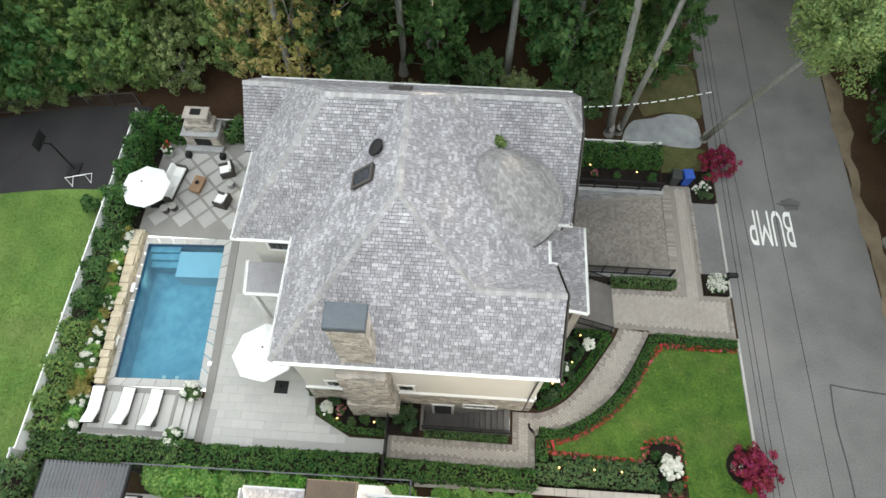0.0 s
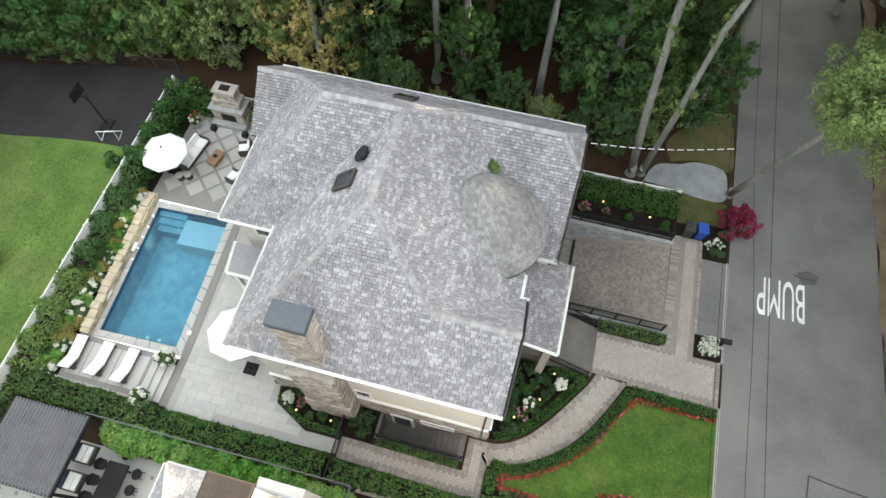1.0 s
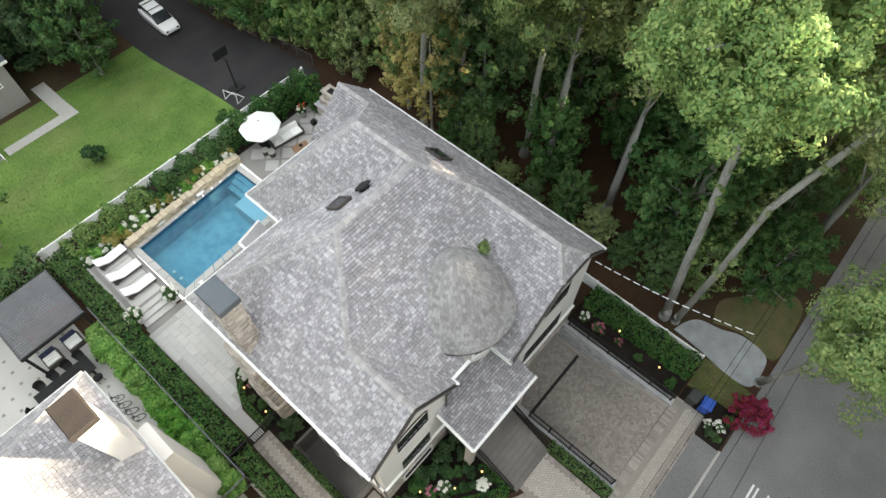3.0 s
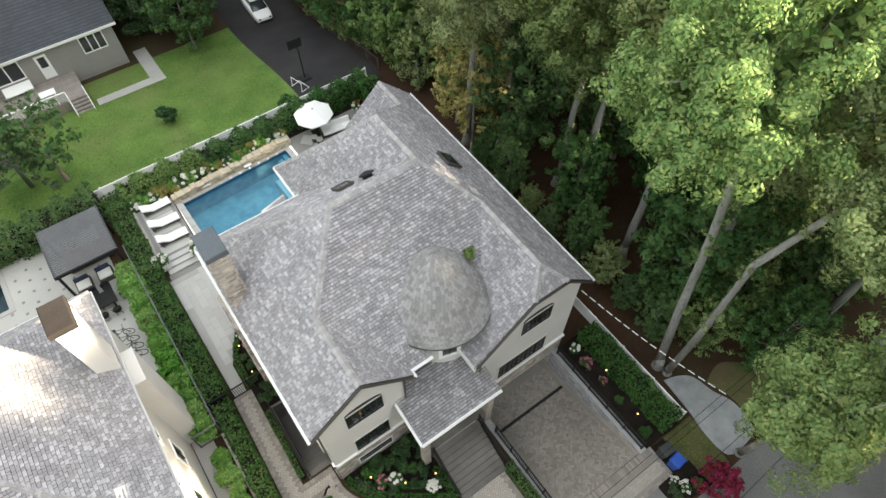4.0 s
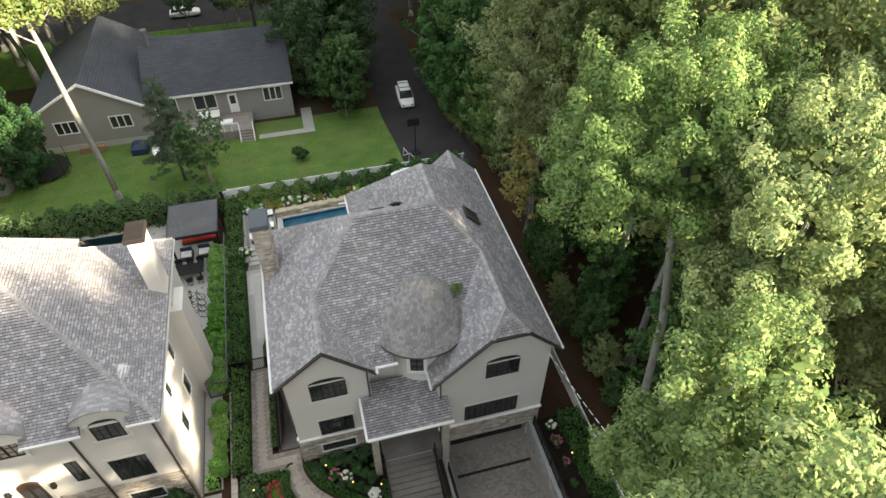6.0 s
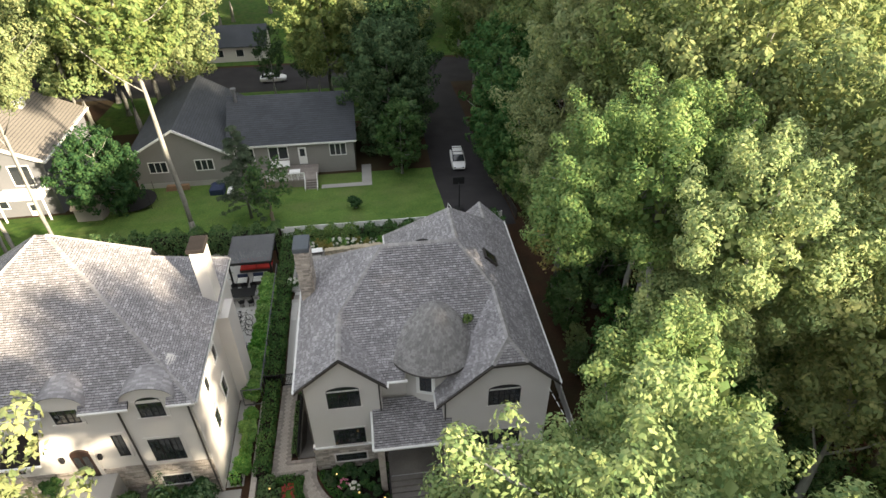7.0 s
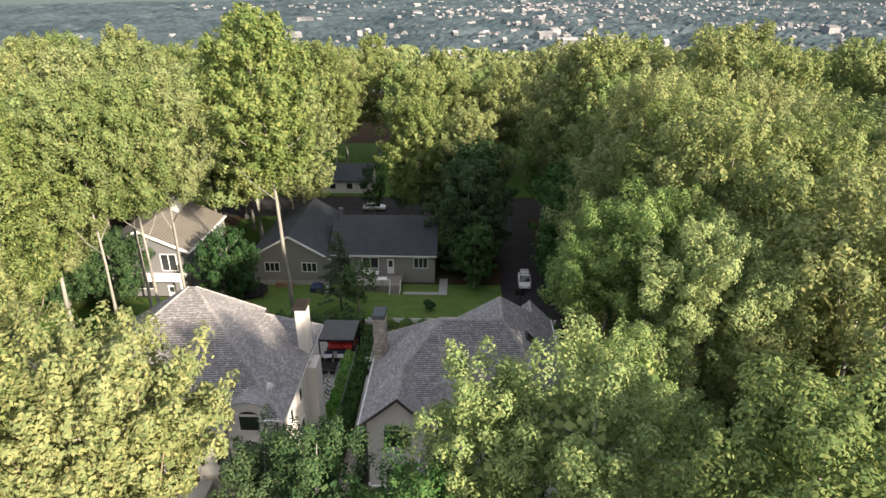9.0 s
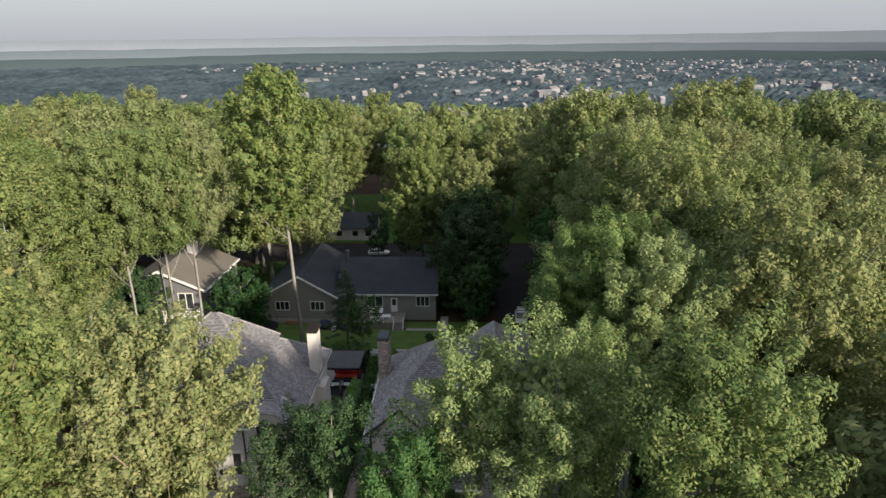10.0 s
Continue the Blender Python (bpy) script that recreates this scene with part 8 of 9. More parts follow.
# ---- trees ----
def tree_forms(seed, height, radius, base, lean=(0, 0), clumps=70, per_area=16, size=0.24, trunk=0.28, tops=1.0):
    """The trunk with its limbs, and the clumps of the crown, of one tree that stands at the origin."""
    r = random.Random(seed)
    wood = Shape()
    top = Vector((lean[0], lean[1], height * 0.86))
    pts = [Vector((lean[0] * t ** 1.2 + r.uniform(-1, 1) * 0.12 * (t > 0), lean[1] * t ** 1.2 + r.uniform(-1, 1) * 0.12 * (t > 0), height * 0.86 * t)) for t in (0, 0.12, 0.3, 0.5, 0.7, 0.85, 1.0)]
    wood.path([(0, 0, -0.3), (0, 0, 0.12), (0, 0, 0.5), (0, 0, 1.1)], [trunk * v for v in (1.7, 1.45, 1.16, 0.98)], 9)
    wood.path(pts, [trunk * v for v in (0.97, 0.95, 0.82, 0.64, 0.46, 0.3, 0.1)], 9)
    blobs = []
    mid, half = (base + height) / 2, (height - base) / 2
    for i in range(int(clumps * 3.6)):
        # a crown fuller above its middle, with an uneven outline and gaps
        q = r.uniform(-1, 1)
        a = r.uniform(0, 2 * math.pi)
        d_ = Vector((math.cos(a), math.sin(a), q))
        lump = noise.noise(d_ * 2.1 + Vector((seed, 0, 0))), noise.noise(d_ * 4.3 + Vector((0, seed, 0)))
        wide = radius * math.sqrt(max(0.05, 1 - (0.92 * q) ** 2)) * (1.02 + 0.45 * lump[0] + 0.3 * lump[1])
        d = wide * math.sqrt(r.uniform(0.2, 1.0))
        if d > 0.72 * wide and lump[1] < -0.16:
            continue
        z = mid + half * q * tops * (1 + 0.16 * lump[0])
        t = min(1, z / (height * 0.86))
        x, y = lean[0] * t ** 1.2 + d * math.cos(a), lean[1] * t ** 1.2 + d * math.sin(a)
        rad = r.uniform(0.55, 1.05) * radius * 0.15
        blobs.append(shoot_at(r, (x, y, z), Vector((math.cos(a), math.sin(a), q * 0.6)) * (d / radius), rad))
        if i % 18 == 0:
            k = max(0.35, min(0.95, t - 0.12 - 0.1 * r.random()))
            j = min(5, int(k * 6))
            s = pts[j] + (pts[j + 1] - pts[j]) * (k * 6 - j)
            e = Vector((x, y, z - rad * 0.3))
            m = (s + e) / 2 + Vector((0, 0, -0.08 * (e - s).length))
            w = trunk * 0.3 * (1.1 - k) + 0.02
            wood.path([s, m, e], [w, w * 0.7, w * 0.25], 6)
    core = []
    for i in range(int(radius * radius * half * 1.6)):
        a, q, d = r.uniform(0, 2 * math.pi), r.uniform(-0.9, 0.85), radius * 0.66 * math.sqrt(r.random())
        d *= math.sqrt(1 - q * q)
        t = (mid + half * q) / (height * 0.86)
        core.append((lean[0] * t + d * math.cos(a), lean[1] * t + d * math.sin(a), mid + half * q * 0.9))
    return wood, blobs, core


def own_tree(key, bark, leaf, seed, crowns, base_at, trunk=0.3, per_area=74, size=0.074, clump=1.15, via=None, sprouts=0):
    """A tree whose crown fills one or more rounded masses; kept as a kind, standing at base_at."""
    r = random.Random(seed)
    bx, by = base_at
    wood, blobs, core = Shape(), [], []
    top = Vector(crowns[0][:3]) - Vector((bx, by, 0))
    low = min(c[2] - c[5] for c in crowns)
    mid = Vector(via) - Vector((bx, by, 0)) if via else Vector((top.x * 0.45, top.y * 0.45, low * 0.6))
    pts = [Vector((0, 0, 0)), mid * 0.5 + Vector((r.uniform(-0.1, 0.1), 0, 0)), mid, Vector((top.x * 0.8, top.y * 0.8, low * 1.02)), top + Vector((0, 0, crowns[0][5] * 0.55))]
    wood.path([(0, 0, -0.3), (0, 0, 0.12), (0, 0, 0.5), pts[1] * (1.2 / pts[1].z)], [trunk * v for v in (1.7, 1.45, 1.18, 0.98)], 9)
    wood.path(pts, [trunk * v for v in (1.05, 0.92, 0.82, 0.66, 0.15)], 9)
    for i in range(sprouts):
        # short leafy shoots straight out of the bark
        k = r.uniform(0.25, 1.0)
        p = pts[1] + (pts[2] - pts[1]) * (k * 2 - 0.5) if k < 0.75 else pts[2] + (pts[3] - pts[2]) * (k * 4 - 3)
        out = Vector((r.gauss(0, 1), r.gauss(0, 1), 0.3)).normalized()
        blobs.append(shoot_at(r, p + out * (trunk + 0.1), out, r.uniform(0.14, 0.26)))
    for cx, cy, cz, rx, ry, rz in crowns:
        c = Vector((cx - bx, cy - by, cz))
        for i in range(int(15 * rx * ry * rz)):
            d = Vector((r.gauss(0, 1), r.gauss(0, 1), r.gauss(0, 1))).normalized() * r.random() ** 0.4 * 0.66
            core.append((c.x + d.x * rx, c.y + d.y * ry, c.z + d.z * rz))
        n = int(clump * 2.8 * (rx * ry + ry * rz + rx * rz) / 0.75)
        for i in range(n):
            d = Vector((r.gauss(0, 1), r.gauss(0, 1), r.gauss(0.15, 1))).normalized()
            broad, small = noise.noise(d * 1.9 + Vector((seed, 0, 0))), noise.noise(d * 4.2 + Vector((0, seed, 0)))
            k = r.uniform(0.35, 1.0) ** 0.5
            if k > 0.78 and small < -0.14:
                continue
            k *= 1.02 + 0.34 * broad + 0.26 * small
            p = c + Vector((d.x * rx, d.y * ry, d.z * rz)) * k * 0.93
            blobs.append(shoot_at(r, p, d, r.uniform(0.34, 0.66)))
            if i % 14 == 0:
                s0 = pts[3] + (pts[4] - pts[3]) * r.uniform(0.0, 0.8)
                m = (s0 + p) / 2 + Vector((0, 0, -0.07 * (p - s0).length))
                w = trunk * r.uniform(0.1, 0.2)
                wood.path([s0, m, p], [w, w * 0.7, 0.02], 6)
    v, f = with_core(leaf_cloud(blobs, per_area, size, seed), core, 0.19, seed)
    KINDS[key] = (mesh_of("trunk", wood, bark, True), cloud_mesh("crown", v, f, leaf))


KINDS = {}


def tree_kind(key, bark, leaf, per_area=16, size=0.24, **how):
    wood, blobs, core = tree_forms(per_area=per_area, size=size, **how)
    v, f = with_core(leaf_cloud(blobs, per_area, size, how["seed"]), core, 0.075 * how["radius"], how["seed"])
    KINDS[key] = (mesh_of("trunk", wood, bark, True), cloud_mesh("crown", v, f, leaf))


def plant(key, x, y, label, z=None, turn=0.0, scale=1.0, name="tree", category="tree", group="woodland trees", tall=None):
    t = thing(name, label, category, group)
    part("trunk", KINDS[key][0], None, t)
    part("crown", KINDS[key][1], None, t)
    t.matrix_basis = Matrix.Translation((x, y, ground_z(x, y) if z is None else z)) @ Matrix.Rotation(turn, 4, "Z") @ Matrix.Diagonal((scale, scale, tall or scale, 1))
    return t



NEAR = dict(per_area=30, size=0.115)
tree_kind("tall_a", BARK, LEAF_YELLOW, seed=11, height=28, radius=5.0, base=13.0, clumps=90, trunk=0.27, **NEAR)
tree_kind("tall_b", BARK, LEAF_OLIVE, seed=12, height=27, radius=5.4, base=11.0, clumps=95, trunk=0.26, lean=(0.8, 0.5), **NEAR)
tree_kind("tall_c", BARK_TAN, LEAF_YELLOW, seed=13, height=26, radius=4.8, base=11.0, clumps=85, trunk=0.26, **NEAR)
tree_kind("low_a", BARK, LEAF_GREEN, seed=14, height=12, radius=3.6, base=2.0, clumps=70, trunk=0.17, per_area=18, size=0.165)
tree_kind("low_b", BARK, LEAF_BRIGHT, seed=15, height=10, radius=3.3, base=1.5, clumps=65, trunk=0.15, per_area=18, size=0.165)
tree_kind("low_c", BARK, LEAF_BRIGHT, seed=20, height=8, radius=2.6, base=0.6, clumps=60, trunk=0.10, per_area=22, size=0.13)
tree_kind("gold", BARK, LEAF_AUTUMN, seed=19, height=11, radius=2.6, base=3.0, clumps=40, trunk=0.14, per_area=17, size=0.155)
tree_kind("far_a", BARK, LEAF_OLIVE, seed=16, height=27, radius=6.4, base=8.5, clumps=90, trunk=0.35, per_area=10.5, size=0.215)
tree_kind("far_b", BARK, LEAF_BRIGHT, seed=17, height=25, radius=6.2, base=7.5, clumps=90, trunk=0.35, per_area=10.5, size=0.215)
tree_kind("far_c", BARK, LEAF_YELLOW, seed=18, height=28, radius=6.4, base=9.0, clumps=90, trunk=0.35, per_area=10.5, size=0.215)
# trees of their own
own_tree("drive_left", BARK, LEAF_BRIGHT, 51, [(6.9, 23.3, 23.3, 3.8, 4.6, 4.6), (7.6, 19.7, 22.2, 2.4, 2.2, 2.1), (5.3, 19.8, 21.8, 1.7, 1.7, 1.1)], (9.1, 25.0), 0.25, via=(7.75, 24.7, 12.8), sprouts=26)
own_tree("drive_right", BARK, LEAF_BRIGHT, 52, [(11.6, 25.4, 23.4, 3.9, 4.2, 4.4), (13.2, 22.6, 20.4, 2.3, 2.1, 2.2)], (9.75, 25.15), 0.20, via=(10.0, 24.4, 13.2), sprouts=26)
own_tree("leaner", BARK, LEAF_BRIGHT, 53, [(15.4, 19.6, 15.8, 2.2, 2.3, 3.7), (16.9, 20.2, 21.4, 2.8, 2.8, 3.2), (14.4, 19.6, 14.6, 1.3, 1.4, 1.4)], (15.5, 24.9), 0.19)
own_tree("road_right", BARK, LEAF_BRIGHT, 55, [(22.2, 17.5, 22.6, 3.8, 4.0, 4.3), (21.3, 14.0, 22.2, 2.5, 2.7, 4.0)], (26.2, 17.6), 0.36)
own_tree("road_next", BARK, LEAF_OLIVE, 61, [(26.4, 22.4, 25.4, 3.6, 3.4, 3.9), (27.0, 20.6, 19.5, 3.0, 3.0, 3.5)], (29.5, 24.5), 0.34)
own_tree("road_small", BARK, LEAF_GREEN, 62, [(21.8, 11.0, 19.2, 2.5, 2.2, 3.0)], (26.4, 10.6), 0.22)
own_tree("road_slim", BARK, LEAF_SHADE, 63, [(20.4, 7.2, 19.6, 1.7, 1.8, 3.0)], (26.0, 6.6), 0.17)
own_tree("road_dark", BARK, LEAF_SHADE, 64, [(18.6, 4.3, 17.6, 2.1, 2.0, 2.4), (21.5, 4.6, 15.0, 2.4, 2.4, 2.6)], (25.8, 4.0), 0.2)
own_tree("road_left", BARK_TAN, LEAF_YELLOW, 56, [(20.6, -0.8, 22.0, 4.0, 4.6, 4.6), (22.8, -1.6, 17.0, 3.4, 4.4, 4.0)], (26.2, -1.5), 0.34, clump=1.4, per_area=42, size=0.105)
own_tree("road_far_left", BARK_TAN, LEAF_YELLOW, 65, [(23.6, -7.4, 24.4, 4.2, 4.6, 4.8), (24.0, -8.0, 18.0, 3.8, 4.4, 4.4)], (27.5, -9.0), 0.34, clump=1.4, per_area=42, size=0.105)
tree_kind("lawn_tall", BARK, LEAF_YELLOW, seed=57, height=35.0, radius=5.6, base=19.0, clumps=110, trunk=0.27, lean=(1.2, -0.6), per_area=12, size=0.21)
def conifer(key, bark, leaf, seed, height, radius):
    """A sparse pine: whorls of drooping branches along a straight trunk."""
    r = random.Random(seed)
    wood = Shape().path([(0, 0, -0.3), (0, 0, height * 0.5), (0.05, 0, height)], [0.19, 0.13, 0.03], 8)
    blobs = []
    z = 1.8
    while z < height:
        out = radius * (1 - z / (height * 1.04)) ** 0.8
        for i in range(6):
            a = r.uniform(0, 6.28)
            l = out * r.uniform(0.7, 1.1)
            e = Vector((l * math.cos(a), l * math.sin(a), z - 0.18 * l))
            wood.path([(0, 0, z), e * 0.5 + Vector((0, 0, z * 0.5 + 0.05)), e], [0.045, 0.03, 0.012], 5)
            for k in (0.45, 0.7, 0.95):
                blobs.append((e.x * k, e.y * k, z + (e.z - z) * k, 0.32 + 0.12 * r.random()))
        z += 0.62
    v, f = leaf_cloud(blobs, 40, 0.13, seed, 0.5, 0.25)
    KINDS[key] = (mesh_of("trunk", wood, bark, True), cloud_mesh("crown", v, f, leaf))


conifer("pine", BARK, NEEDLE, 58, 10.5, 3.7)
tree_kind("fruit", BARK_TAN, LEAF_GREEN, seed=59, height=7.0, radius=2.4, base=2.2, clumps=40, trunk=0.14, per_area=11, size=0.18)
tree_kind("round", BARK, LEAF_SHADE, seed=60, height=9.5, radius=4.2, base=0.8, clumps=90, trunk=0.2, per_area=20, size=0.155)
tree_kind("shade_tall", BARK, LEAF_SHADE, seed=66, height=17, radius=5.6, base=1.5, clumps=120, trunk=0.28, per_area=14, size=0.18)
tree_kind("slim", BARK, LEAF_SHADE, seed=67, height=11, radius=2.6, base=3.2, clumps=60, trunk=0.13, per_area=16, size=0.16)

tree_kind("bare", BARK, LEAF_OLIVE, seed=68, height=30, radius=5.2, base=18.0, clumps=95, trunk=0.24, per_area=26, size=0.125)

TALL = [("tall_a", "tall green broadleaf tree with bare grey trunk"), ("tall_b", "tall olive-green oak with spreading crown"), ("tall_c", "tall yellow-green broadleaf tree in low sun")]
LOW = [("low_a", "leafy green understorey tree beside the fence"), ("low_b", "mid-green understorey tree on leaf litter"), ("low_c", "bright green young tree on leaf litter")]
FAR = [("far_a", "olive-green broadleaf woodland tree on the slope"), ("far_b", "mid-green broadleaf woodland tree on the slope"), ("far_c", "yellow-green broadleaf woodland tree in low sun")]

plant("drive_left", 9.1, 25.0, "tall bright green tree with bare leaning grey trunk beside the drive")
plant("drive_right", 9.75, 25.15, "tall bright green tree with slim grey trunk beside the gravel")
plant("leaner", 15.5, 24.9, "slender green tree leaning out over the road")
# added here so that its crown keeps the sun off the turret roof
plant("tall_a", 13.0, 32.0, "tall green tree behind the gravel verge", scale=1.06, turn=0.4)
plant("tall_b", 6.5, 31.0, "tall olive-green oak behind the gravel", scale=1.05, turn=2.0)
plant("road_right", 26.2, 17.6, "large bright green tree with broad crown beside the road")
plant("road_next", 29.5, 24.5, "olive-green tree with loose crown beside the road")
plant("road_small", 26.4, 10.6, "mid-green tree reaching out over the road")
plant("road_slim", 26.0, 6.6, "slim dark green tree reaching out over the road")
plant("road_dark", 25.8, 4.0, "small dark green tree beside the road")
plant("road_left", 26.2, -1.5, "large yellow-green tree with broad crown beside the road")
plant("road_far_left", 27.5, -9.0, "large yellow-green tree with broad crown beside the road")
plant("lawn_tall", -26.2, -7.9, "very tall tan-barked tree standing behind the fence")
plant("pine", -28.1, -2.3, "sparse blue-green pine on the back lawn", group="lawn trees")
plant("fruit", -27.0, 0.1, "small olive-green tree on the back lawn", group="lawn trees")
plant("round", -33.0, -18.0, "broad dark green tree beside the trampoline", group="lawn trees")
plant("round", -30.8, -32.6, "broad dark green tree in front of the clapboard house", group="lawn trees", turn=2.2, scale=1.05)
plant("shade_tall", -29.5, -38.5, "large dark green tree beside the clapboard house", turn=0.7, scale=0.9)
plant("shade_tall", -45.5, 13.6, "large dark green tree between ranch house and driveway", group="driveway trees", turn=1.3)
plant("shade_tall", -52.0, 14.2, "large dark green tree between ranch house and driveway", group="driveway trees", turn=3.9, scale=1.1)
plant("slim", -71.4, -4.2, "slim dark green tree beside the back street", group="street trees")
plant("slim", -71.2, 3.0, "slim dark green tree beside the back street", group="street trees", turn=2.0, scale=1.1)
plant("slim", -72.4, 1.0, "slim dark green tree beside the back street", group="street trees", turn=4.0, scale=0.85)
plant("gold", -11.5, 26.3, "slender tree with golden leaves behind the fence", turn=1.0)
plant("gold", -14.8, 27.3, "slender tree with golden leaves behind the fence", turn=2.4, scale=0.8)

spots = [(13.0, 32.0), (6.5, 31.0), (9.1, 25.0), (16.0, 26.0), (26.2, 17.6), (29.5, 24.5), (26.4, 10.6), (26.2, -1.5), (27.5, -9)]
tr = random.Random(21)


def scatter(x0, x1, y0, y1, gap, most, kinds, low, high, group, keep=lambda x, y: True, tries=900):
    count = 0
    for i in range(tries):
        x, y = tr.uniform(x0, x1), tr.uniform(y0, y1)
        if count < most and keep(x, y) and all((x - a) ** 2 + (y - b) ** 2 > gap * gap for a, b in spots):
            spots.append((x, y))
            count += 1
            key, label = tr.choice(kinds)
            s = tr.uniform(low, high)
            plant(key, x, y, label, turn=tr.uniform(0, 6.3), scale=s, tall=s * tr.uniform(0.92, 1.08), group=group)


# woods beyond the far fence: named trunks first, then the rest
for x, y, k in ((-10.8, 28.6, 0), (-5.4, 29.5, 1), (-3.4, 29.7, 0), (2.0, 28.9, 0), (-12.6, 26.6, 1)):
    spots.append((x, y))
    plant(*[TALL[k][0], x, y, TALL[k][1]], turn=x, scale=0.98 + 0.1 * (k == 0))
scatter(-40, 13, 31, 46, 5.6, 18, TALL, 0.95, 1.15, "woodland trees", lambda x, y: not 30.5 < y - x < 38.5)
scatter(-75, 14, 27.5, 85, 6.8, 42, FAR, 0.95, 1.2, "woodland trees", lambda x, y: (y > 46 or x < -36) and not 30.5 < y - x < 38.5)
# tall trees, mostly unseen, added where the road bends to shade house and drive
for x, y, k in ((26.8, 34.0, 0), (27.4, 39.8, 2), (33.0, 39.0, 0), (31.0, 44.5, 2), (26.6, 46.0, 1), (22.6, 44.0, 0)):
    spots.append((x, y))
    plant(FAR[k][0], x, y, "added tall broadleaf tree where the road bends, shading the house", turn=x + y, scale=1.03 if x < 28 and y < 40 else 0.94, group="roadside woods")
# across the road, mostly out of view: woods added for the shade they cast
scatter(27, 66, -40, 66, 5.4, 75, FAR, 0.62, 0.78, "roadside woods", lambda x, y: not (abs(y - 13.5) < 7 and 20 < x < 60) and not (x < 32 and -12 < y < 27.5), 2500)
# beyond the neighbour
for x, y in ((-15.5, -18.5), (-17.5, -20.5), (-18.5, -16.9), (-13.0, -21.5)):
    spots.append((x, y))
    plant("bare", x, y, "tall broadleaf tree with pale bare trunk beyond the neighbouring house", turn=y, scale=0.9, tall=1.0)
scatter(-22, 10, -48, -21.5, 6.0, 15, TALL, 0.98, 1.12, "western woods", lambda x, y: y < -24 or x > -12)
scatter(-75, 10, -90, -19.5, 6.6, 46, FAR, 0.95, 1.15, "western woods", lambda x, y: not (-52 < x < -16 and y > -46) and not (-88 < x < -73) and (x < -48 or y < -46))
# round the ranch house and beyond the back street
scatter(-72, -54, -34, 30, 6.0, 16, FAR, 0.75, 1.0, "ranch trees", lambda x, y: not 16.5 < y < 27 and not (x > -58 and y < 10) and not -14 < y < 5)
for x, y, s in ((-39.5, 14.6, 0.8), (-30.0, 26.8, 1.2), (-36.0, 27.2, 1.35), (-42, 27.6, 1.45)):
    plant("low_a", x, y, "dark green tree beside the driveway", scale=s, turn=x, group="driveway trees", name="young_tree", category="young tree")
scatter(-120, -88, -90, 90, 7.0, 55, FAR, 0.9, 1.15, "hillside woods", lambda x, y: not (x > -100 and -25 < y < 8), 3000)
low_spots = []
for i in range(400):
    x, y = tr.uniform(-36, -15.5), tr.uniform(27.0, 34)
    if all((x - a) ** 2 + (y - b) ** 2 > 5.5 for a, b in low_spots) and len(low_spots) < 26:
        low_spots.append((x, y))
        key, label = LOW[tr.choice((0, 1, 2, 2))]
        plant(key, x, y, label, turn=tr.uniform(0, 6.3), scale=tr.uniform(0.6, 0.95), group="understorey trees", name="young_tree", category="young tree")
for i in range(300):
    x, y = tr.uniform(-32, 13), tr.uniform(27.0, 46)
    if all((x - a) ** 2 + (y - b) ** 2 > (8 if y > 34 or x < -13 or x > 8 else 24) for a, b in low_spots) and len(low_spots) < 75:
        low_spots.append((x, y))
        key, label = LOW[tr.choice((0, 0, 1, 2))]
        plant(key, x, y, label, turn=tr.uniform(0, 6.3), scale=tr.uniform(0.55, 1.05), group="understorey trees", name="young_tree", category="young tree")

for i in range(14):
    x, y = -39.5 + 1.25 * i, 26.6 + tr.uniform(-0.5, 0.8)
    key, label = LOW[i % 3]
    plant(key, x, y, label.replace("on leaf litter", "beside the driveway").replace("beside the fence", "beside the driveway"), turn=tr.uniform(0, 6.3), scale=tr.uniform(0.55, 0.8), group="driveway trees", name="young_tree", category="young tree")
for i in range(8):
    x, y = -9.2 + 2.35 * i, 25.9 + tr.uniform(-0.5, 0.9)
    key, label = LOW[(0, 0, 1)[i % 3]]
    if abs(x - 9.4) > 1.3:
        plant(key, x, y, label, turn=tr.uniform(0, 6.3), scale=tr.uniform(0.25, 0.42), group="understorey trees", name="young_tree", category="young tree")
for i in range(26):
    x, y = 27.0 + tr.uniform(-0.6, 2.5), -8 + 2.1 * i
    key, label = LOW[(0, 0, 1)[i % 3]]
    plant(key, x, y, "dark green undergrowth tree beside the road", turn=tr.uniform(0, 6.3), scale=tr.uniform(0.4, 0.7), group="roadside undergrowth", name="young_tree", category="young tree")

# the wooded hillside further down, as one canopy
r_ = np.random.RandomState(77)
canopy = []
while len(canopy) < 3000:
    x, y = -112 - 530 * r_.rand() ** 1.3, r_.uniform(-420, 420)
    if abs(y) < 40 + 0.8 * -x and (x < -122 or abs(y) > 88):
        top = ground_z(x, y) + r_.uniform(17, 25)
        rad = r_.uniform(3.2, 5.2)
        canopy.append((x, y, top - rad * 0.6, rad))
tagged(part("woodland_canopy", cloud_mesh("woodland_canopy", *leaf_cloud(canopy, 0.3, 1.2, 5), LEAF_OLIVE), None), "distant wooded hillside seen from above", "woodland", "", "stuff")

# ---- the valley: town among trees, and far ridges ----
# distance haze painted into these base colours as a blue-grey tone
FAR_TREES = material("valley trees with painted haze", (0.027, 0.044, 0.055), (0.092, 0.121, 0.138), rough=1.0, scale=0.007, fine=0.045, bump=0, spec=0.0)
FAR_WALLS = material("pale walls with painted haze", (0.100, 0.112, 0.128), (0.262, 0.272, 0.294), rough=1.0, scale=0.02, island=0.6, bump=0, spec=0.0)
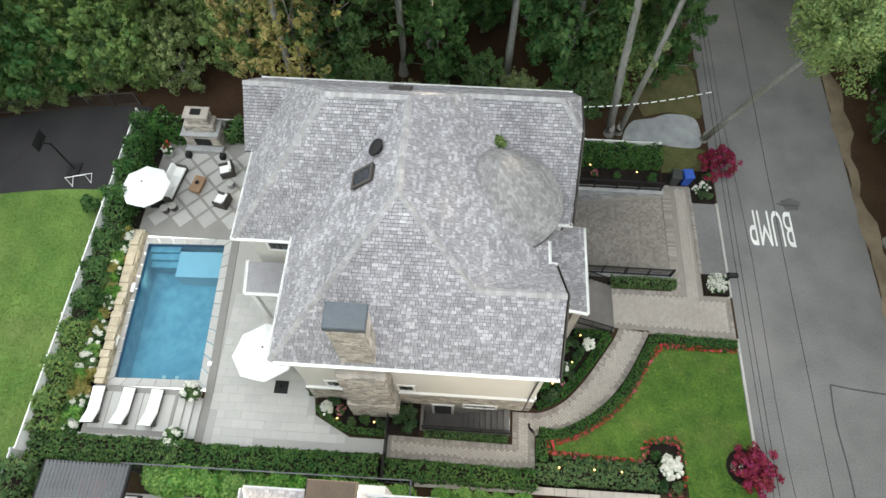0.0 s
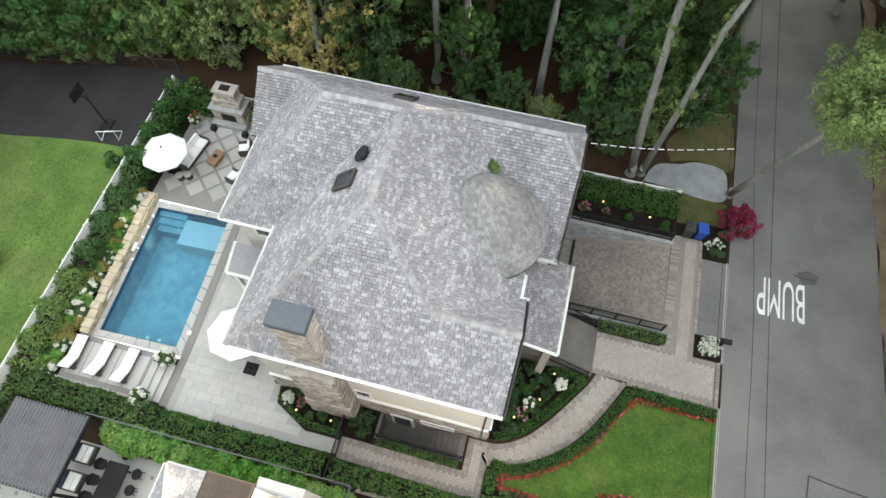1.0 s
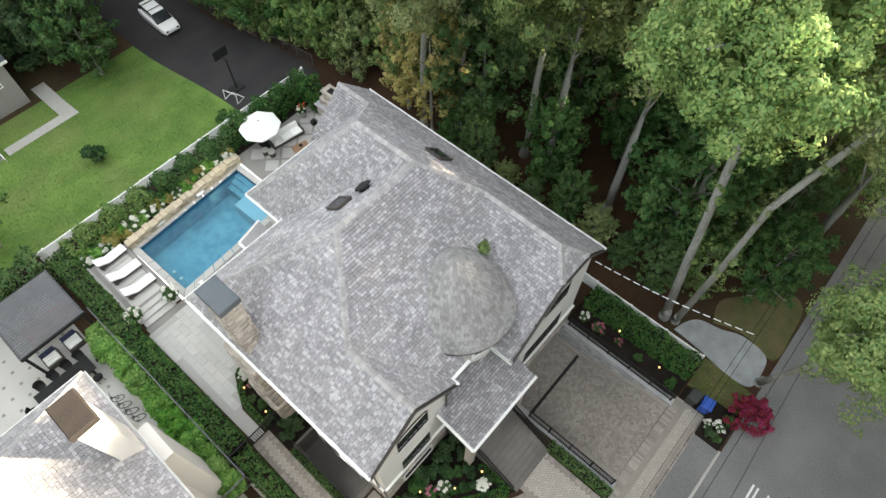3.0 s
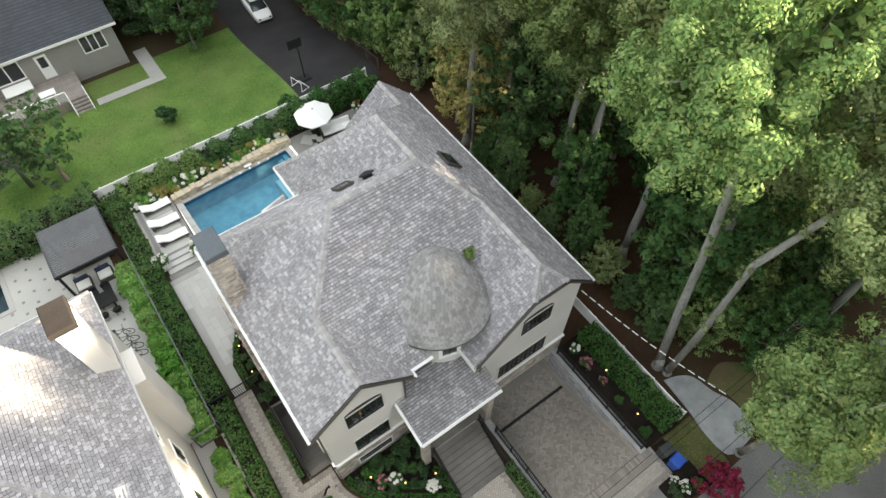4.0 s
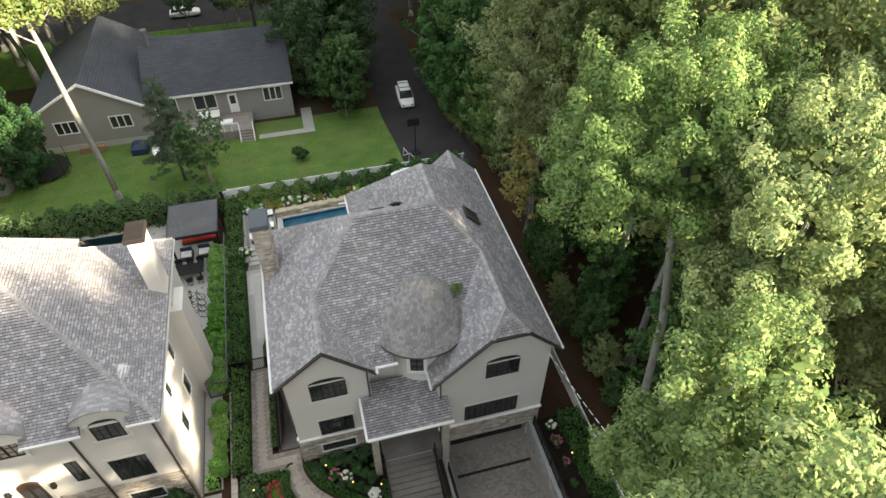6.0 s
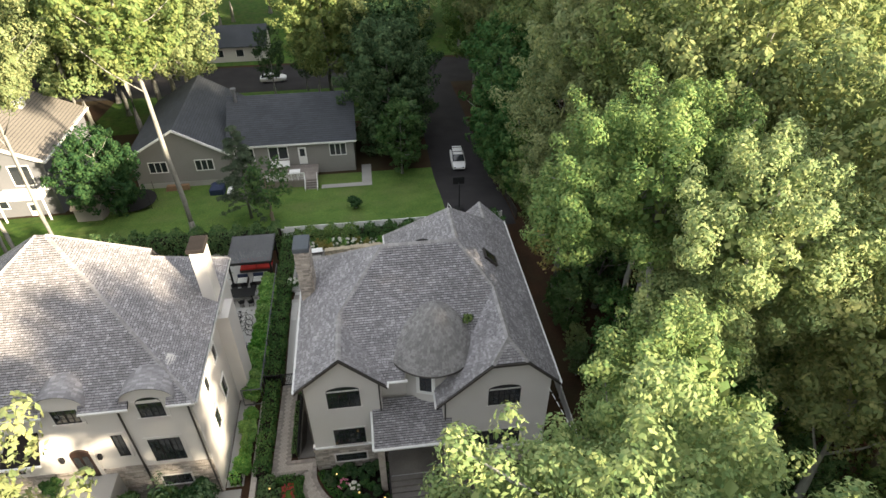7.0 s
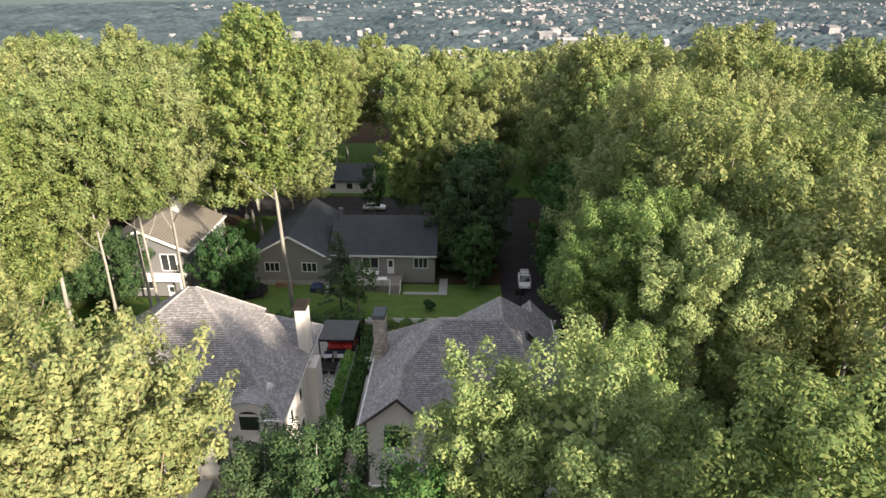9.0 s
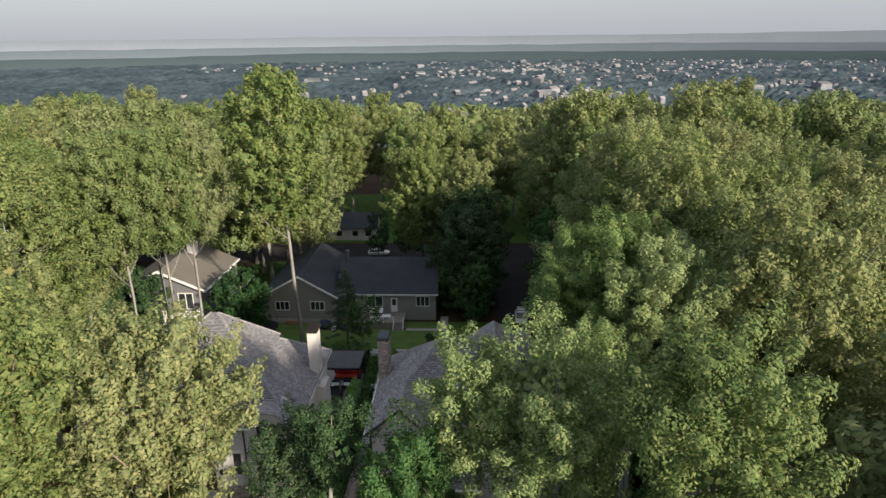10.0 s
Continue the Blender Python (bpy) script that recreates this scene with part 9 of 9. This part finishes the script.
FAR_ROOFS = material("roofs with painted haze", (0.13, 0.14, 0.16), (0.26, 0.25, 0.26), rough=1.0, scale=0.02, island=0.8, bump=0, spec=0.0)
# the valley's trees as one rough canopy, finer towards the hill
nx, ny = 250, 420
xs_far = -480 - 3900 * (np.linspace(0, 1, nx) ** 2.1)
fan = np.tan(np.linspace(-0.78, 0.78, ny))
gx = np.repeat(xs_far, ny) + r_.normal(size=nx * ny) * 1.5
gy = (45 - np.repeat(xs_far, ny)) * np.tile(fan, nx)
gz = -69 + 6.5 * np.sin(gx * 0.031 + 2 * np.sin(gy * 0.017)) * np.sin(gy * 0.027 + 1.5 * np.sin(gx * 0.013)) + 1.7 * r_.normal(size=nx * ny)
gz = np.where(np.repeat(xs_far, ny) > -620, gz - 8, gz)
k = (np.arange(nx - 1)[:, None] * ny + np.arange(ny - 1)[None]).ravel()
far_faces = np.concatenate([np.stack([k, k + 1, k + ny + 1], 1), np.stack([k, k + ny + 1, k + ny], 1)])
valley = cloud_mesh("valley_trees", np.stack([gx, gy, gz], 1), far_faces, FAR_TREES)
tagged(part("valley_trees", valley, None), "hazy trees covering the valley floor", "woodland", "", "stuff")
walls, roofs = Shape(), Shape()
town = random.Random(3)
quarters = [(-820 - 2300 * town.random() ** 1.2, town.gauss(640, 480) if town.random() < 0.85 else town.uniform(-900, 900)) for i in range(60)]
for i in range(800):
    cx, cy = town.choice(quarters)
    x, y = town.gauss(cx, 70 + 0.04 * -cx), town.gauss(cy, 90 + 0.05 * -cx)
    if abs(y) > 300 - x * 0.85 or x > -700:
        continue
    w, d_, h = town.uniform(7, 12), town.uniform(7, 15), town.uniform(6, 10.5)
    if town.random() < 0.04:
        w, d_, h = w * 2.2, d_ * 2.6, h * 1.6
    z = -72.5
    m = pose(x, y, z, 0, 0, town.uniform(0, 90))
    walls.box(-w / 2, -d_ / 2, -10, w / 2, d_ / 2, h - 2, m)
    v = [(-w / 2 - 0.5, -d_ / 2, h - 2), (w / 2 + 0.5, -d_ / 2, h - 2), (w / 2 + 0.5, d_ / 2, h - 2), (-w / 2 - 0.5, d_ / 2, h - 2), (0, -d_ / 2, h + 2.2), (0, d_ / 2, h + 2.2)]
    roofs.add([m @ Vector(q) for q in v], [(0, 4, 5, 3), (1, 2, 5, 4), (0, 1, 4), (2, 3, 5)])
far_town = thing("distant_town", "hazy town of pale houses in the valley", "town", kind="stuff")
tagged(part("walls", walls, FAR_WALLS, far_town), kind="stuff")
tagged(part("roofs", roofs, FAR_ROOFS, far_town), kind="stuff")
# haze painted into the colours: each farther ridge is paler and bluer
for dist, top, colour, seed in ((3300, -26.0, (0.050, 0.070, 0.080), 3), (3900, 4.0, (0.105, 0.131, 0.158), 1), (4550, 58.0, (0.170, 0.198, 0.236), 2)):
    s = Shape()
    for i in range(121):
        a = math.pi + (i - 60) * 0.016
        h = top + 7 * noise.noise(Vector((i * 0.06, seed, 0))) + 4 * noise.noise(Vector((i * 0.3, seed, 5)))
        s.v += [(dist * math.cos(a), dist * math.sin(a), -95), (dist * math.cos(a), dist * math.sin(a), h), ((dist + 200) * math.cos(a), (dist + 200) * math.sin(a), -95)]
    for i in range(120):
        k = 3 * i
        s.f += [(k, k + 3, k + 4, k + 1), (k + 1, k + 4, k + 5, k + 2)]
    ridge = material("ridge with painted haze", colour, tuple(v * 1.08 for v in colour), rough=1.0, scale=0.003, fine=0.02, bump=0, spec=0.0)
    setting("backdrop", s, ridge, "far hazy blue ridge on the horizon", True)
